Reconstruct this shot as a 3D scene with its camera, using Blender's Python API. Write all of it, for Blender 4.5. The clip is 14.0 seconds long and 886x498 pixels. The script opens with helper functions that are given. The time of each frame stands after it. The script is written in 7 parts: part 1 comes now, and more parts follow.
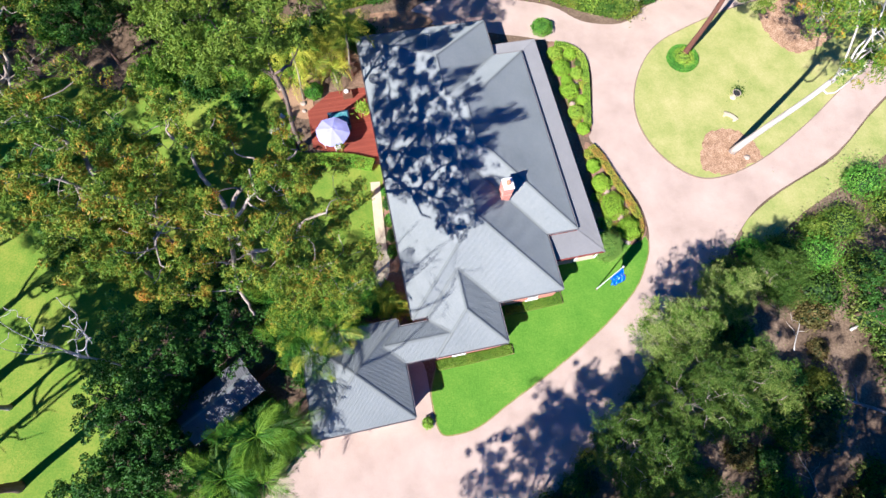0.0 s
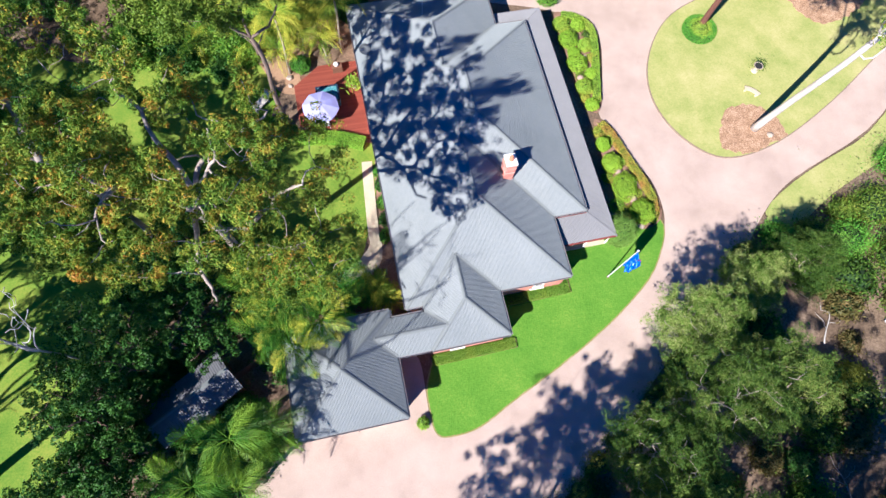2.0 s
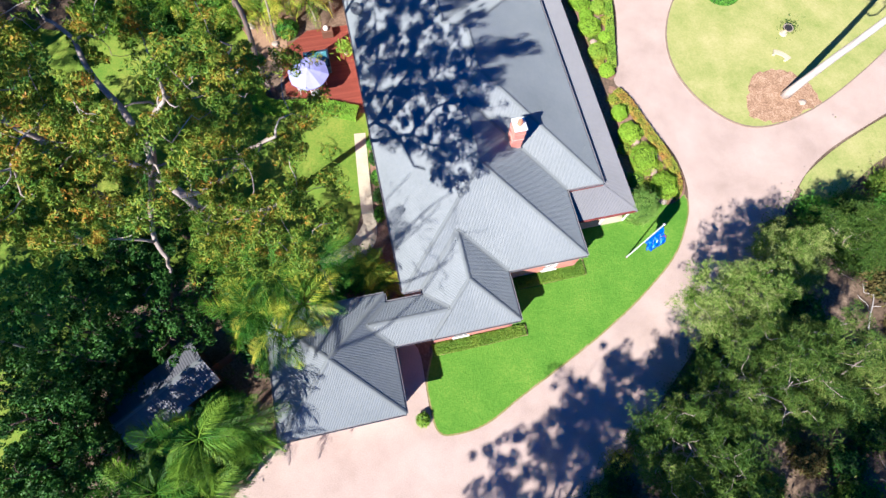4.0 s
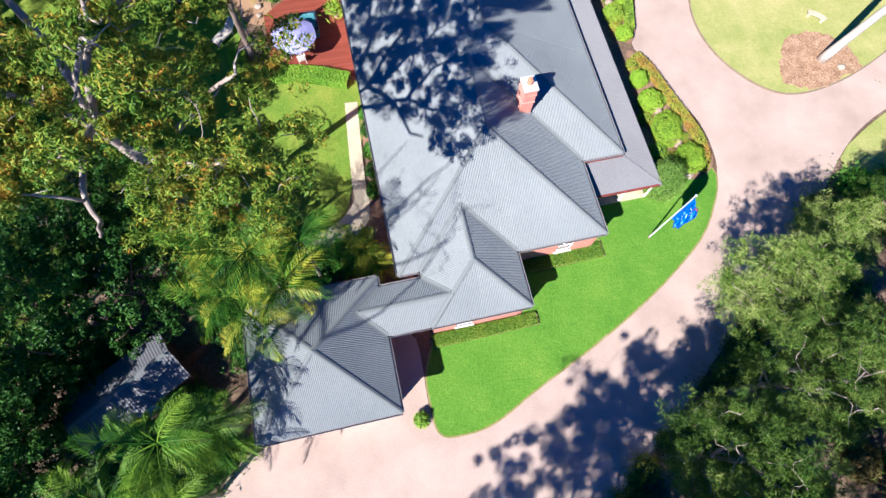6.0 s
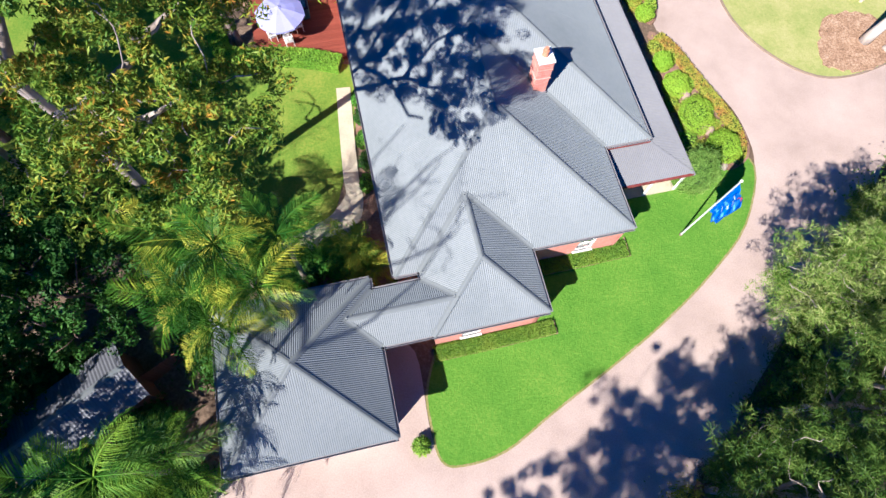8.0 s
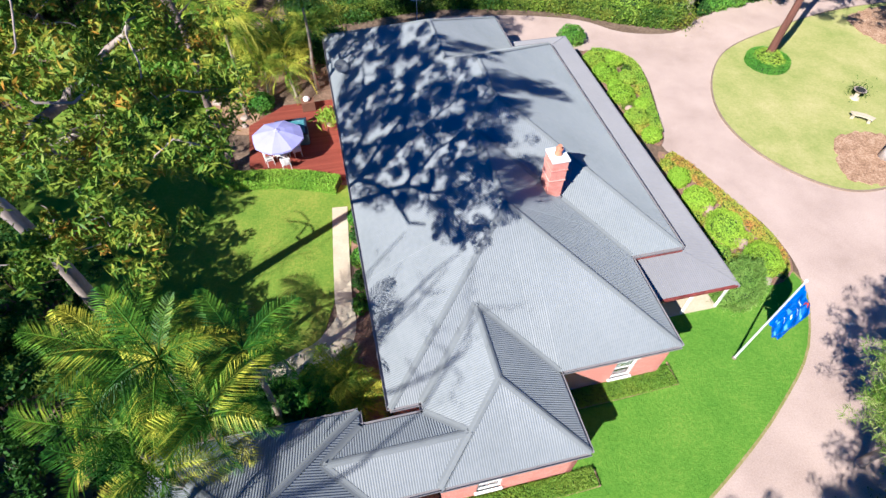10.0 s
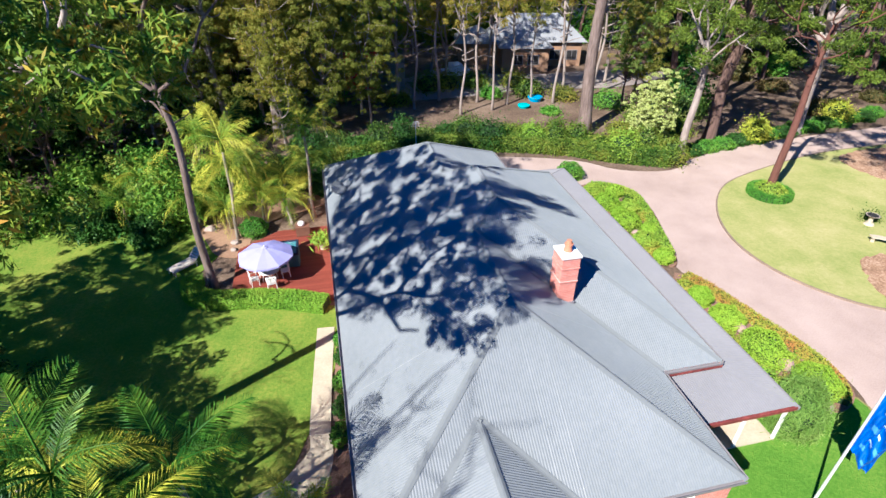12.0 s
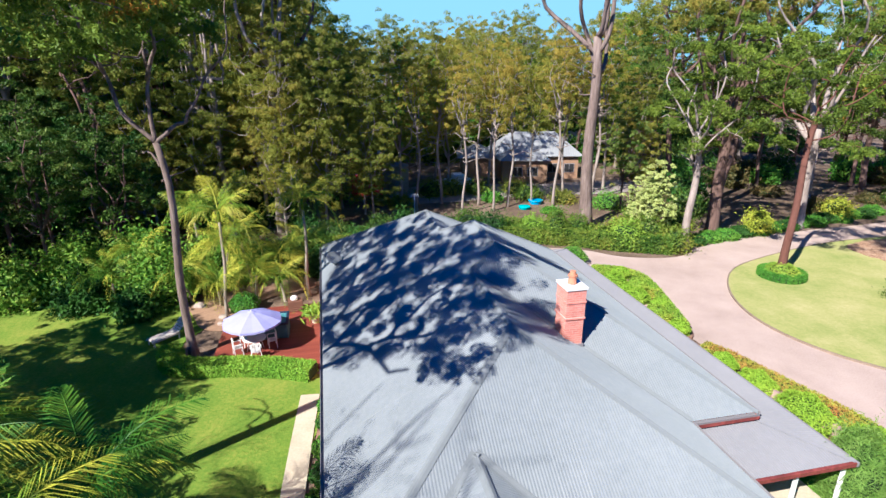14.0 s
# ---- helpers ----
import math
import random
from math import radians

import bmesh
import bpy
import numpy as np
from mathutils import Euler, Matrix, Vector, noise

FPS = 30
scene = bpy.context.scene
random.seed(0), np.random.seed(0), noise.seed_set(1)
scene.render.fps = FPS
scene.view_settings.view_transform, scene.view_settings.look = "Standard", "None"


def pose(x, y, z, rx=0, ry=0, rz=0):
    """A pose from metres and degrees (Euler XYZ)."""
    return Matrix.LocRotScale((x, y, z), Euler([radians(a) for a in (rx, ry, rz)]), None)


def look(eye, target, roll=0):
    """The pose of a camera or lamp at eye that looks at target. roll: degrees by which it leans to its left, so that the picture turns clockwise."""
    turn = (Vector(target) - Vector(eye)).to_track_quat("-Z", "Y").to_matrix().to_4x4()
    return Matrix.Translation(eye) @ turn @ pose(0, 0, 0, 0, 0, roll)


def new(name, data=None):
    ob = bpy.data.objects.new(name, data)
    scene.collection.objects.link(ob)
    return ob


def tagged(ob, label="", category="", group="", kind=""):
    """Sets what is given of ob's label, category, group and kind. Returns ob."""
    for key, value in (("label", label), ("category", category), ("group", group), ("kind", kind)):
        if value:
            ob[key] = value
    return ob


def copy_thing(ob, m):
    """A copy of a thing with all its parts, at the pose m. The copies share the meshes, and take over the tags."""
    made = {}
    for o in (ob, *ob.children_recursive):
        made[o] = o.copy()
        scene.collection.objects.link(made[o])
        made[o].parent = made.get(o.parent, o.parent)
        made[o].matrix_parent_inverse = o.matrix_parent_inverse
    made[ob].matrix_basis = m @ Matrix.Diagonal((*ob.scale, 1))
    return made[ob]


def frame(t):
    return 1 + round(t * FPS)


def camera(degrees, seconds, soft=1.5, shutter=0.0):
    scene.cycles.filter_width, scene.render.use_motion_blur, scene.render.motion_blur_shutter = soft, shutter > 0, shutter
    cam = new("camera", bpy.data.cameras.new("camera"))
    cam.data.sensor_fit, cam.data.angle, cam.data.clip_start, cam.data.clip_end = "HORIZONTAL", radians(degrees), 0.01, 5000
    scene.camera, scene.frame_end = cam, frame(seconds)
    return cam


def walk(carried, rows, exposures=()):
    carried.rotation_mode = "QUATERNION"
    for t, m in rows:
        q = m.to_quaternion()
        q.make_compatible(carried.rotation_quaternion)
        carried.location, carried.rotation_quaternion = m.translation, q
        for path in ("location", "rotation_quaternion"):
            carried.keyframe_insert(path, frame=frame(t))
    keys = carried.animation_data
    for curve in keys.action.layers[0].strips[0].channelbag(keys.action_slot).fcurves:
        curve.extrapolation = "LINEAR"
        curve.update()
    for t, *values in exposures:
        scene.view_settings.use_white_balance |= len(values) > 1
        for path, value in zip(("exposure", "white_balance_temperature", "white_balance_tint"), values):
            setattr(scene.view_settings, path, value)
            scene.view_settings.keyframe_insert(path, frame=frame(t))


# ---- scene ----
cam = camera(79.1, 14.0)
PATH = [
    (0, (-1.062, -0.151, 43.023), (-1.0, 0.528, 41.143), 9.0),
    (0.5, (-0.915, -0.072, 42.195), (-0.854, 0.603, 40.313), 8.9),
    (1, (-0.729, -0.031, 41.236), (-0.672, 0.645, 39.354), 8.6),
    (1.5, (-0.591, 0.081, 40.259), (-0.535, 0.754, 38.376), 8.4),
    (2, (-0.414, 0.237, 39.266), (-0.363, 0.904, 37.382), 8.1),
    (2.5, (-0.255, 0.306, 38.219), (-0.209, 0.969, 36.333), 7.5),
    (3, (-0.198, 0.237, 37.147), (-0.153, 0.903, 35.261), 7.3),
    (5.5, (0.086, 0.313, 32.025), (0.119, 0.968, 30.136), 6.2),
    (6, (0.187, 0.414, 30.997), (0.217, 1.072, 29.109), 5.8),
    (6.5, (0.269, 0.603, 29.974), (0.295, 1.261, 28.085), 5.5),
    (7, (0.31, 0.795, 28.947), (0.338, 1.447, 27.057), 5.6),
    (7.2, (0.355, 0.873, 28.572), (0.381, 1.521, 26.68), 5.4),
    (8.25, (0.272, 0.681, 26.139), (0.284, 1.466, 24.299), 4.0),
    (9.3, (0.183, 0.474, 23.503), (0.181, 1.56, 21.823), 2.5),
    (9.5, (0.201, 0.637, 23.182), (0.191, 1.766, 21.531), 2.1),
    (10, (0.305, 0.786, 22.203), (0.277, 2.035, 20.641), 1.3),
    (10.5, (0.4, 0.948, 21.122), (0.36, 2.318, 19.666), 0.9),
    (11, (0.467, 1.065, 20.174), (0.418, 2.544, 18.828), 0.8),
    (11.5, (0.545, 1.105, 19.196), (0.487, 2.685, 17.972), 0.6),
    (12, (0.651, 1.097, 18.142), (0.584, 2.77, 17.047), 0.5),
    (12.5, (0.781, 1.045, 17.071), (0.703, 2.799, 16.113), 0.2),
    (13, (0.913, 0.998, 16.069), (0.826, 2.821, 15.252), 0.0),
    (13.5, (1.06, 0.831, 15.091), (0.962, 2.712, 14.418), 0.1),
    (14, (1.16, 0.639, 14.057), (1.055, 2.532, 13.419), 0.0),
]
walk(cam, [(t, look(eye, target, roll)) for t, eye, target, roll in PATH], exposures=[(0.0, 1.56, 4250, 18), (7.2, 1.56, 4250, 18), (9.3, 1.44, 4250, 18), (14.0, 1.44, 4250, 18)])

# ---- world and sun ----
SHADOW_AZ, SUN_EL = 52.0, 40.3
world = bpy.data.worlds.new("world")
scene.world = world
world.use_nodes = True
wn = world.node_tree
wn.nodes.clear()
sky = wn.nodes.new("ShaderNodeTexSky")
sky.sky_type = "NISHITA"
sky.sun_disc = False
sky.sun_elevation = radians(SUN_EL)
sky.sun_rotation = radians(90 - (SHADOW_AZ + 180))
sky.air_density, sky.dust_density, sky.ozone_density = 0.6, 0.0, 5.0
bgn = wn.nodes.new("ShaderNodeBackground")
bgn.inputs["Strength"].default_value = 0.044
won = wn.nodes.new("ShaderNodeOutputWorld")
hsv = wn.nodes.new("ShaderNodeHueSaturation")
hsv.inputs["Saturation"].default_value = 1.85
wn.links.new(sky.outputs[0], hsv.inputs["Color"])
wn.links.new(hsv.outputs[0], bgn.inputs[0])
wn.links.new(bgn.outputs[0], won.inputs[0])

sun_data = bpy.data.lights.new("sun", "SUN")
sun_data.energy, sun_data.angle, sun_data.color = 5.0, radians(0.53), (1.0, 0.72, 0.375)
sun = new("sun", sun_data)
_a, _e = radians(SHADOW_AZ), radians(SUN_EL)
sun.rotation_euler = Vector((math.cos(_a) * math.cos(_e), math.sin(_a) * math.cos(_e), -math.sin(_e))).to_track_quat("-Z", "Y").to_euler()
sun.location = (-40, -50, 60)


# ---- materials ----
def material(name):
    m = bpy.data.materials.new(name)
    m.use_nodes = True
    nt = m.node_tree
    p = nt.nodes["Principled BSDF"]
    return m, nt, p


def noise_node(nt, coord, scale, detail=4.0, rough=0.6, stretch=None):
    n = nt.nodes.new("ShaderNodeTexNoise")
    n.inputs["Scale"].default_value = scale
    n.inputs["Detail"].default_value = detail
    n.inputs["Roughness"].default_value = rough
    if stretch:
        mp = nt.nodes.new("ShaderNodeMapping")
        mp.inputs["Scale"].default_value = stretch
        nt.links.new(coord, mp.inputs["Vector"])
        coord = mp.outputs[0]
    nt.links.new(coord, n.inputs["Vector"])
    return n.outputs["Fac"]


def ramp(nt, fac, stops):
    r = nt.nodes.new("ShaderNodeValToRGB")
    els = r.color_ramp.elements
    while len(els) < len(stops):
        els.new(0.5)
    for el, (pos, col) in zip(els, stops):
        el.position, el.color = pos, (*col, 1)
    nt.links.new(fac, r.inputs[0])
    return r.outputs[0]


def mix_col(nt, fac, a, b, mode="MIX"):
    m = nt.nodes.new("ShaderNodeMix")
    m.data_type, m.blend_type = "RGBA", mode
    for sock, v in ((m.inputs["Factor"], fac), (m.inputs["A"], a), (m.inputs["B"], b)):
        if isinstance(v, (int, float)):
            sock.default_value = v
        elif isinstance(v, tuple):
            sock.default_value = (*v, 1)
        else:
            nt.links.new(v, sock)
    return m.outputs["Result"]


def add_bump(nt, p, height, strength, dist):
    b = nt.nodes.new("ShaderNodeBump")
    b.inputs["Strength"].default_value = strength
    b.inputs["Distance"].default_value = dist
    nt.links.new(height, b.inputs["Height"])
    nt.links.new(b.outputs[0], p.inputs["Normal"])


def surface(name, stops, big=0.4, fine=8.0, rough=0.8, bump=0.3, dist=0.02, metal=0.0, spec=0.3, per_object=0.0, stretch=None, fine_amount=0.5):
    """A worn surface: broad blotches and fine grain between the given colours."""
    m, nt, p = material(name)
    co = nt.nodes.new("ShaderNodeTexCoord").outputs["Object"]
    a = noise_node(nt, co, big, 5.0, 0.6, stretch)
    f = noise_node(nt, co, fine, 6.0, 0.7, stretch)
    mx = nt.nodes.new("ShaderNodeMix")
    mx.inputs["Factor"].default_value = fine_amount
    nt.links.new(a, mx.inputs["A"])
    nt.links.new(f, mx.inputs["B"])
    fac = mx.outputs["Result"]
    if per_object:
        oi = nt.nodes.new("ShaderNodeObjectInfo")
        mm = nt.nodes.new("ShaderNodeMath")
        mm.operation = "MULTIPLY_ADD"
        nt.links.new(oi.outputs["Random"], mm.inputs[0])
        mm.inputs[1].default_value = per_object
        ad = nt.nodes.new("ShaderNodeMath")
        ad.operation = "SUBTRACT"
        nt.links.new(fac, ad.inputs[0])
        ad.inputs[1].default_value = per_object / 2
        nt.links.new(ad.outputs[0], mm.inputs[2])
        fac = mm.outputs[0]
    n = len(stops)
    col = ramp(nt, fac, [(0.32 + 0.36 * i / max(1, n - 1), c) for i, c in enumerate(stops)])
    nt.links.new(col, p.inputs["Base Color"])
    p.inputs["Roughness"].default_value = rough
    p.inputs["Metallic"].default_value = metal
    p.inputs["Specular IOR Level"].default_value = spec
    if bump:
        add_bump(nt, p, f, bump, dist)
    return m


def foliage(name, stops, translucent=0.3, rough=0.5, patch=0.6, gloss=0.14, per_object=0.16, per_leaf=0.2):
    """Leaves: every leaf takes its own colour, and the crown changes in patches."""
    m, nt, p = material(name)
    geo = nt.nodes.new("ShaderNodeNewGeometry")
    oi = nt.nodes.new("ShaderNodeObjectInfo")
    co = nt.nodes.new("ShaderNodeTexCoord").outputs["Object"]
    a = noise_node(nt, co, patch, 2.0)
    mx = nt.nodes.new("ShaderNodeMix")
    mx.inputs["Factor"].default_value = per_leaf
    nt.links.new(a, mx.inputs["A"])
    nt.links.new(geo.outputs["Random Per Island"], mx.inputs["B"])
    mm = nt.nodes.new("ShaderNodeMath")
    mm.operation = "MULTIPLY_ADD"
    nt.links.new(oi.outputs["Random"], mm.inputs[0])
    mm.inputs[1].default_value = per_object
    nt.links.new(mx.outputs["Result"], mm.inputs[2])
    n = len(stops)
    col = ramp(nt, mm.outputs[0], [(0.2 + 0.65 * i / max(1, n - 1), c) for i, c in enumerate(stops)])
    nt.links.new(col, p.inputs["Base Color"])
    p.inputs["Roughness"].default_value = rough
    p.inputs["Specular IOR Level"].default_value = gloss
    tr = nt.nodes.new("ShaderNodeBsdfTranslucent")
    nt.links.new(mix_col(nt, 1.0, col, (1.0, 1.0, 0.55), "MULTIPLY"), tr.inputs["Color"])
    ms = nt.nodes.new("ShaderNodeMixShader")
    ms.inputs[0].default_value = translucent
    nt.links.new(p.outputs[0], ms.inputs[1])
    nt.links.new(tr.outputs[0], ms.inputs[2])
    nt.links.new(ms.outputs[0], nt.nodes["Material Output"].inputs["Surface"])
    return m


def plain(name, col, rough=0.5, metal=0.0, spec=0.4, vary=0.12):
    c2 = tuple(min(1, c * (1 + vary)) for c in col)
    c1 = tuple(c * (1 - vary) for c in col)
    return surface(name, [c1, c2], big=1.5, fine=25, rough=rough, metal=metal, spec=spec, bump=0.08, dist=0.004)


M_litter = surface("leaf_litter", [(0.05, 0.034, 0.022), (0.14, 0.1, 0.065), (0.3, 0.23, 0.16)], 0.25, 6.0, 0.95, 0.6, 0.05)
M_grass_front = surface("front_grass", [(0.07, 0.175, 0.009), (0.115, 0.24, 0.014), (0.2, 0.31, 0.028)], 0.35, 9.0, 0.9, 0.8, 0.06, spec=0.1, fine_amount=0.6)
M_lawn_edge = surface("worn_grass_edge", [(0.12, 0.18, 0.02), (0.24, 0.22, 0.07), (0.36, 0.28, 0.18)], 0.7, 6.0, 0.95, 0.7, 0.03, spec=0.1)
M_grass_back = surface("back_grass", [(0.075, 0.17, 0.01), (0.16, 0.235, 0.018), (0.3, 0.3, 0.04)], 0.28, 7.0, 0.9, 0.7, 0.05, spec=0.1, fine_amount=0.45)
M_grass_dry = surface("island_grass", [(0.2, 0.26, 0.05), (0.32, 0.33, 0.1), (0.44, 0.4, 0.17)], 0.3, 6.0, 0.9, 0.6, 0.04, spec=0.1, fine_amount=0.4)
M_drive = surface("pink_asphalt", [(0.29, 0.225, 0.185), (0.41, 0.325, 0.272), (0.5, 0.405, 0.345)], 0.3, 14.0, 0.9, 0.3, 0.01, spec=0.2)
M_concrete = surface("path_concrete", [(0.38, 0.33, 0.23), (0.58, 0.52, 0.38)], 0.8, 12.0, 0.9, 0.3, 0.008, spec=0.2)
M_soil = surface("bed_mulch", [(0.1, 0.055, 0.035), (0.24, 0.15, 0.1), (0.36, 0.25, 0.17)], 0.8, 10.0, 0.95, 0.8, 0.05, spec=0.1)
M_mulch = surface("bark_mulch", [(0.12, 0.07, 0.04), (0.34, 0.22, 0.13), (0.58, 0.44, 0.3)], 1.6, 7.0, 0.95, 0.9, 0.06, spec=0.1, fine_amount=0.65)
M_edging = plain("edging_brick", (0.22, 0.17, 0.12), 0.9, vary=0.3)
M_roof = surface("painted_roof_iron", [(0.182, 0.204, 0.216), (0.214, 0.236, 0.25), (0.246, 0.267, 0.28)], 0.35, 5.0, 0.5, 0.06, 0.004, metal=0.0, spec=0.4)
M_roof_ver = surface("verandah_roof_iron", [(0.182, 0.184, 0.196), (0.225, 0.226, 0.238)], 0.4, 6.0, 0.5, 0.06, 0.004, metal=0.0, spec=0.4)
M_cap = surface("ridge_flashing", [(0.18, 0.198, 0.204), (0.215, 0.233, 0.24)], 0.6, 6.0, 0.65, 0.05, 0.003, metal=0.1)
for _m in (M_roof, M_roof_ver, M_cap):
    _m.node_tree.nodes["Principled BSDF"].inputs["Diffuse Roughness"].default_value = 1.0
M_gutter = plain("gutter_paint", (0.23, 0.22, 0.23), 0.5)
M_fascia = plain("fascia_paint", (0.4, 0.12, 0.09), 0.6)
M_maroon = surface("maroon_trim_paint", [(0.09, 0.025, 0.022), (0.17, 0.04, 0.035), (0.34, 0.09, 0.07)], 1.2, 9.0, 0.6, 0.1, 0.003)
M_dark = plain("dark_recess", (0.02, 0.02, 0.022), 0.8)
M_soffit = plain("soffit_paint", (0.6, 0.55, 0.5), 0.7)
M_white = plain("white_paint", (0.78, 0.77, 0.74), 0.5)
M_lounge = plain("silvered_teak", (0.5, 0.46, 0.4), 0.85, vary=0.2)
M_deck = surface("deck_stain", [(0.16, 0.04, 0.024), (0.24, 0.065, 0.038)], 1.2, 12.0, 0.55, 0.2, 0.004, per_object=0.25, stretch=(0.6, 6, 6))
M_pot = plain("terracotta", (0.5, 0.22, 0.12), 0.85)
M_canvas = plain("lilac_canvas", (0.33, 0.33, 0.64), 0.85, vary=0.06)
# shed roof iron, with the shade of the trees over it put into the colour
M_shade_iron = surface("shade_darkened_iron", [(0.11, 0.115, 0.135), (0.17, 0.175, 0.195)], 0.6, 6, 0.6, 0.1, 0.004, metal=0.1)
M_teal = plain("teal_cover", (0.04, 0.12, 0.14), 0.6)
M_navy = plain("navy_cover", (0.015, 0.03, 0.06), 0.6)
M_spa_lid = surface("teal_lid", [(0.03, 0.12, 0.15), (0.1, 0.26, 0.3), (0.3, 0.42, 0.46)], 1.8, 6.0, 0.2, 0.2, 0.01, spec=0.5)
M_timber = surface("brown_timber", [(0.12, 0.06, 0.035), (0.2, 0.1, 0.06)], 1.0, 14.0, 0.7, 0.2, 0.004)
M_flag = plain("blue_flag_cloth", (0.01, 0.09, 0.46), 0.7, vary=0.3)
M_flag_w = plain("white_flag_print", (0.5, 0.65, 0.8), 0.7)
M_flag_r = plain("red_flag_print", (0.4, 0.05, 0.05), 0.7)
M_flag_l = plain("pale_blue_flag_print", (0.08, 0.26, 0.62), 0.7)
M_steel = plain("pole_steel", (0.7, 0.71, 0.73), 0.35, metal=0.3)
M_rock_pink = surface("pink_rock", [(0.26, 0.18, 0.14), (0.42, 0.32, 0.26)], 1.5, 10, 0.9, 0.6, 0.03)
M_rock = surface("garden_rock", [(0.25, 0.2, 0.16), (0.42, 0.36, 0.3)], 1.5, 10, 0.9, 0.6, 0.03)
M_bark_pale = surface("pale_bark", [(0.14, 0.11, 0.09), (0.29, 0.245, 0.21), (0.46, 0.41, 0.36)], 0.8, 5.0, 0.85, 0.5, 0.03, stretch=(1, 1, 0.25))
M_bark_white = surface("white_bark", [(0.3, 0.27, 0.24), (0.5, 0.46, 0.42), (0.6, 0.57, 0.53)], 0.7, 5.0, 0.8, 0.3, 0.02, stretch=(1, 1, 0.3))
M_bark_dark = surface("dark_bark", [(0.06, 0.038, 0.028), (0.14, 0.09, 0.07), (0.22, 0.15, 0.12)], 1.2, 7.0, 0.95, 0.8, 0.04, stretch=(1, 1, 0.2))
M_bark_red = surface("red_bark", [(0.08, 0.035, 0.025), (0.17, 0.08, 0.055)], 1.2, 7.0, 0.95, 0.8, 0.04, stretch=(1, 1, 0.2))
M_bark_palm = surface("palm_trunk_bark", [(0.2, 0.17, 0.12), (0.36, 0.32, 0.25)], 1.0, 6.0, 0.9, 0.5, 0.02, stretch=(0.3, 0.3, 4))
M_dead = surface("dead_white_wood", [(0.3, 0.28, 0.27), (0.55, 0.53, 0.5)], 1.2, 8.0, 0.8, 0.3, 0.02)
M_leaf_gum = foliage("gum_leaves", [(0.008, 0.03, 0.004), (0.03, 0.09, 0.007), (0.1, 0.185, 0.01), (0.22, 0.27, 0.013), (0.42, 0.19, 0.014)], 0.14, patch=0.75, per_leaf=0.25)
M_leaf_green = foliage("green_leaves", [(0.014, 0.042, 0.007), (0.038, 0.098, 0.012), (0.085, 0.185, 0.02)], 0.15)
M_leaf_crown = foliage("sunny_crown_leaves", [(0.012, 0.026, 0.004), (0.05, 0.08, 0.008), (0.14, 0.2, 0.012), (0.26, 0.33, 0.018)], 0.16)
M_leaf_bright = foliage("bright_leaves", [(0.045, 0.14, 0.01), (0.11, 0.28, 0.018), (0.24, 0.4, 0.03)], 0.25)
M_leaf_lime = foliage("lime_leaves", [(0.11, 0.25, 0.012), (0.25, 0.4, 0.02), (0.42, 0.48, 0.03)], 0.25)
M_leaf_broad = foliage("broad_garden_leaves", [(0.05, 0.14, 0.009), (0.14, 0.28, 0.014), (0.32, 0.42, 0.025)], 0.3, per_leaf=0.35)
M_leaf_olive = foliage("olive_needles", [(0.01, 0.03, 0.005), (0.04, 0.085, 0.009), (0.11, 0.18, 0.018), (0.25, 0.28, 0.06)], 0.2, per_leaf=0.32)
M_leaf_cas = foliage("casuarina_needles", [(0.02, 0.06, 0.006), (0.075, 0.155, 0.011), (0.17, 0.27, 0.022), (0.4, 0.43, 0.14)], 0.25, patch=0.5, per_object=0.2, per_leaf=0.35)
M_leaf_far = foliage("forest_leaves", [(0.065, 0.1, 0.014), (0.17, 0.215, 0.022), (0.29, 0.31, 0.035), (0.42, 0.31, 0.045)], 0.45, patch=0.3)
M_leaf_var = foliage("variegated_leaves", [(0.3, 0.4, 0.08), (0.48, 0.55, 0.15), (0.6, 0.63, 0.24)], 0.35)
M_leaf_yellow = foliage("yellow_leaves", [(0.2, 0.34, 0.015), (0.42, 0.48, 0.02), (0.62, 0.58, 0.03)], 0.3)
M_leaf_red = foliage("red_tinted_leaves", [(0.12, 0.26, 0.012), (0.25, 0.36, 0.02), (0.36, 0.36, 0.03), (0.42, 0.2, 0.05)], 0.25, patch=1.1)
M_leaf_ball = foliage("clipped_ball_leaves", [(0.18, 0.34, 0.006), (0.28, 0.45, 0.01), (0.4, 0.53, 0.02)], 0.28)
M_leaf_bed = foliage("groundcover_blades", [(0.08, 0.19, 0.012), (0.17, 0.3, 0.018), (0.29, 0.38, 0.03)], 0.25)
M_leaf_dry = foliage("dry_twigs", [(0.1, 0.07, 0.05), (0.22, 0.17, 0.12)], 0.1)
M_leaf_bracken = foliage("dry_bracken", [(0.045, 0.05, 0.014), (0.1, 0.095, 0.025), (0.2, 0.14, 0.05)], 0.2, per_leaf=0.35)
M_leaf_palm = foliage("palm_leaflets", [(0.007, 0.032, 0.003), (0.016, 0.062, 0.004), (0.034, 0.105, 0.005), (0.12, 0.24, 0.008), (0.48, 0.48, 0.014)], 0.13, gloss=0.15, rough=0.45, patch=0.4, per_object=0.36, per_leaf=0.15)
M_leaf_palm_d = foliage("dark_palm_leaflets", [(0.006, 0.028, 0.003), (0.016, 0.06, 0.004), (0.06, 0.15, 0.007), (0.18, 0.29, 0.01)], 0.16, gloss=0.15, rough=0.45, patch=0.4, per_object=0.35, per_leaf=0.15)
M_leaf_palm_b = foliage("bright_palm_leaflets", [(0.012, 0.05, 0.004), (0.05, 0.15, 0.007), (0.2, 0.32, 0.014), (0.5, 0.5, 0.025)], 0.25, gloss=0.12, rough=0.45, patch=0.7, per_object=0.35)
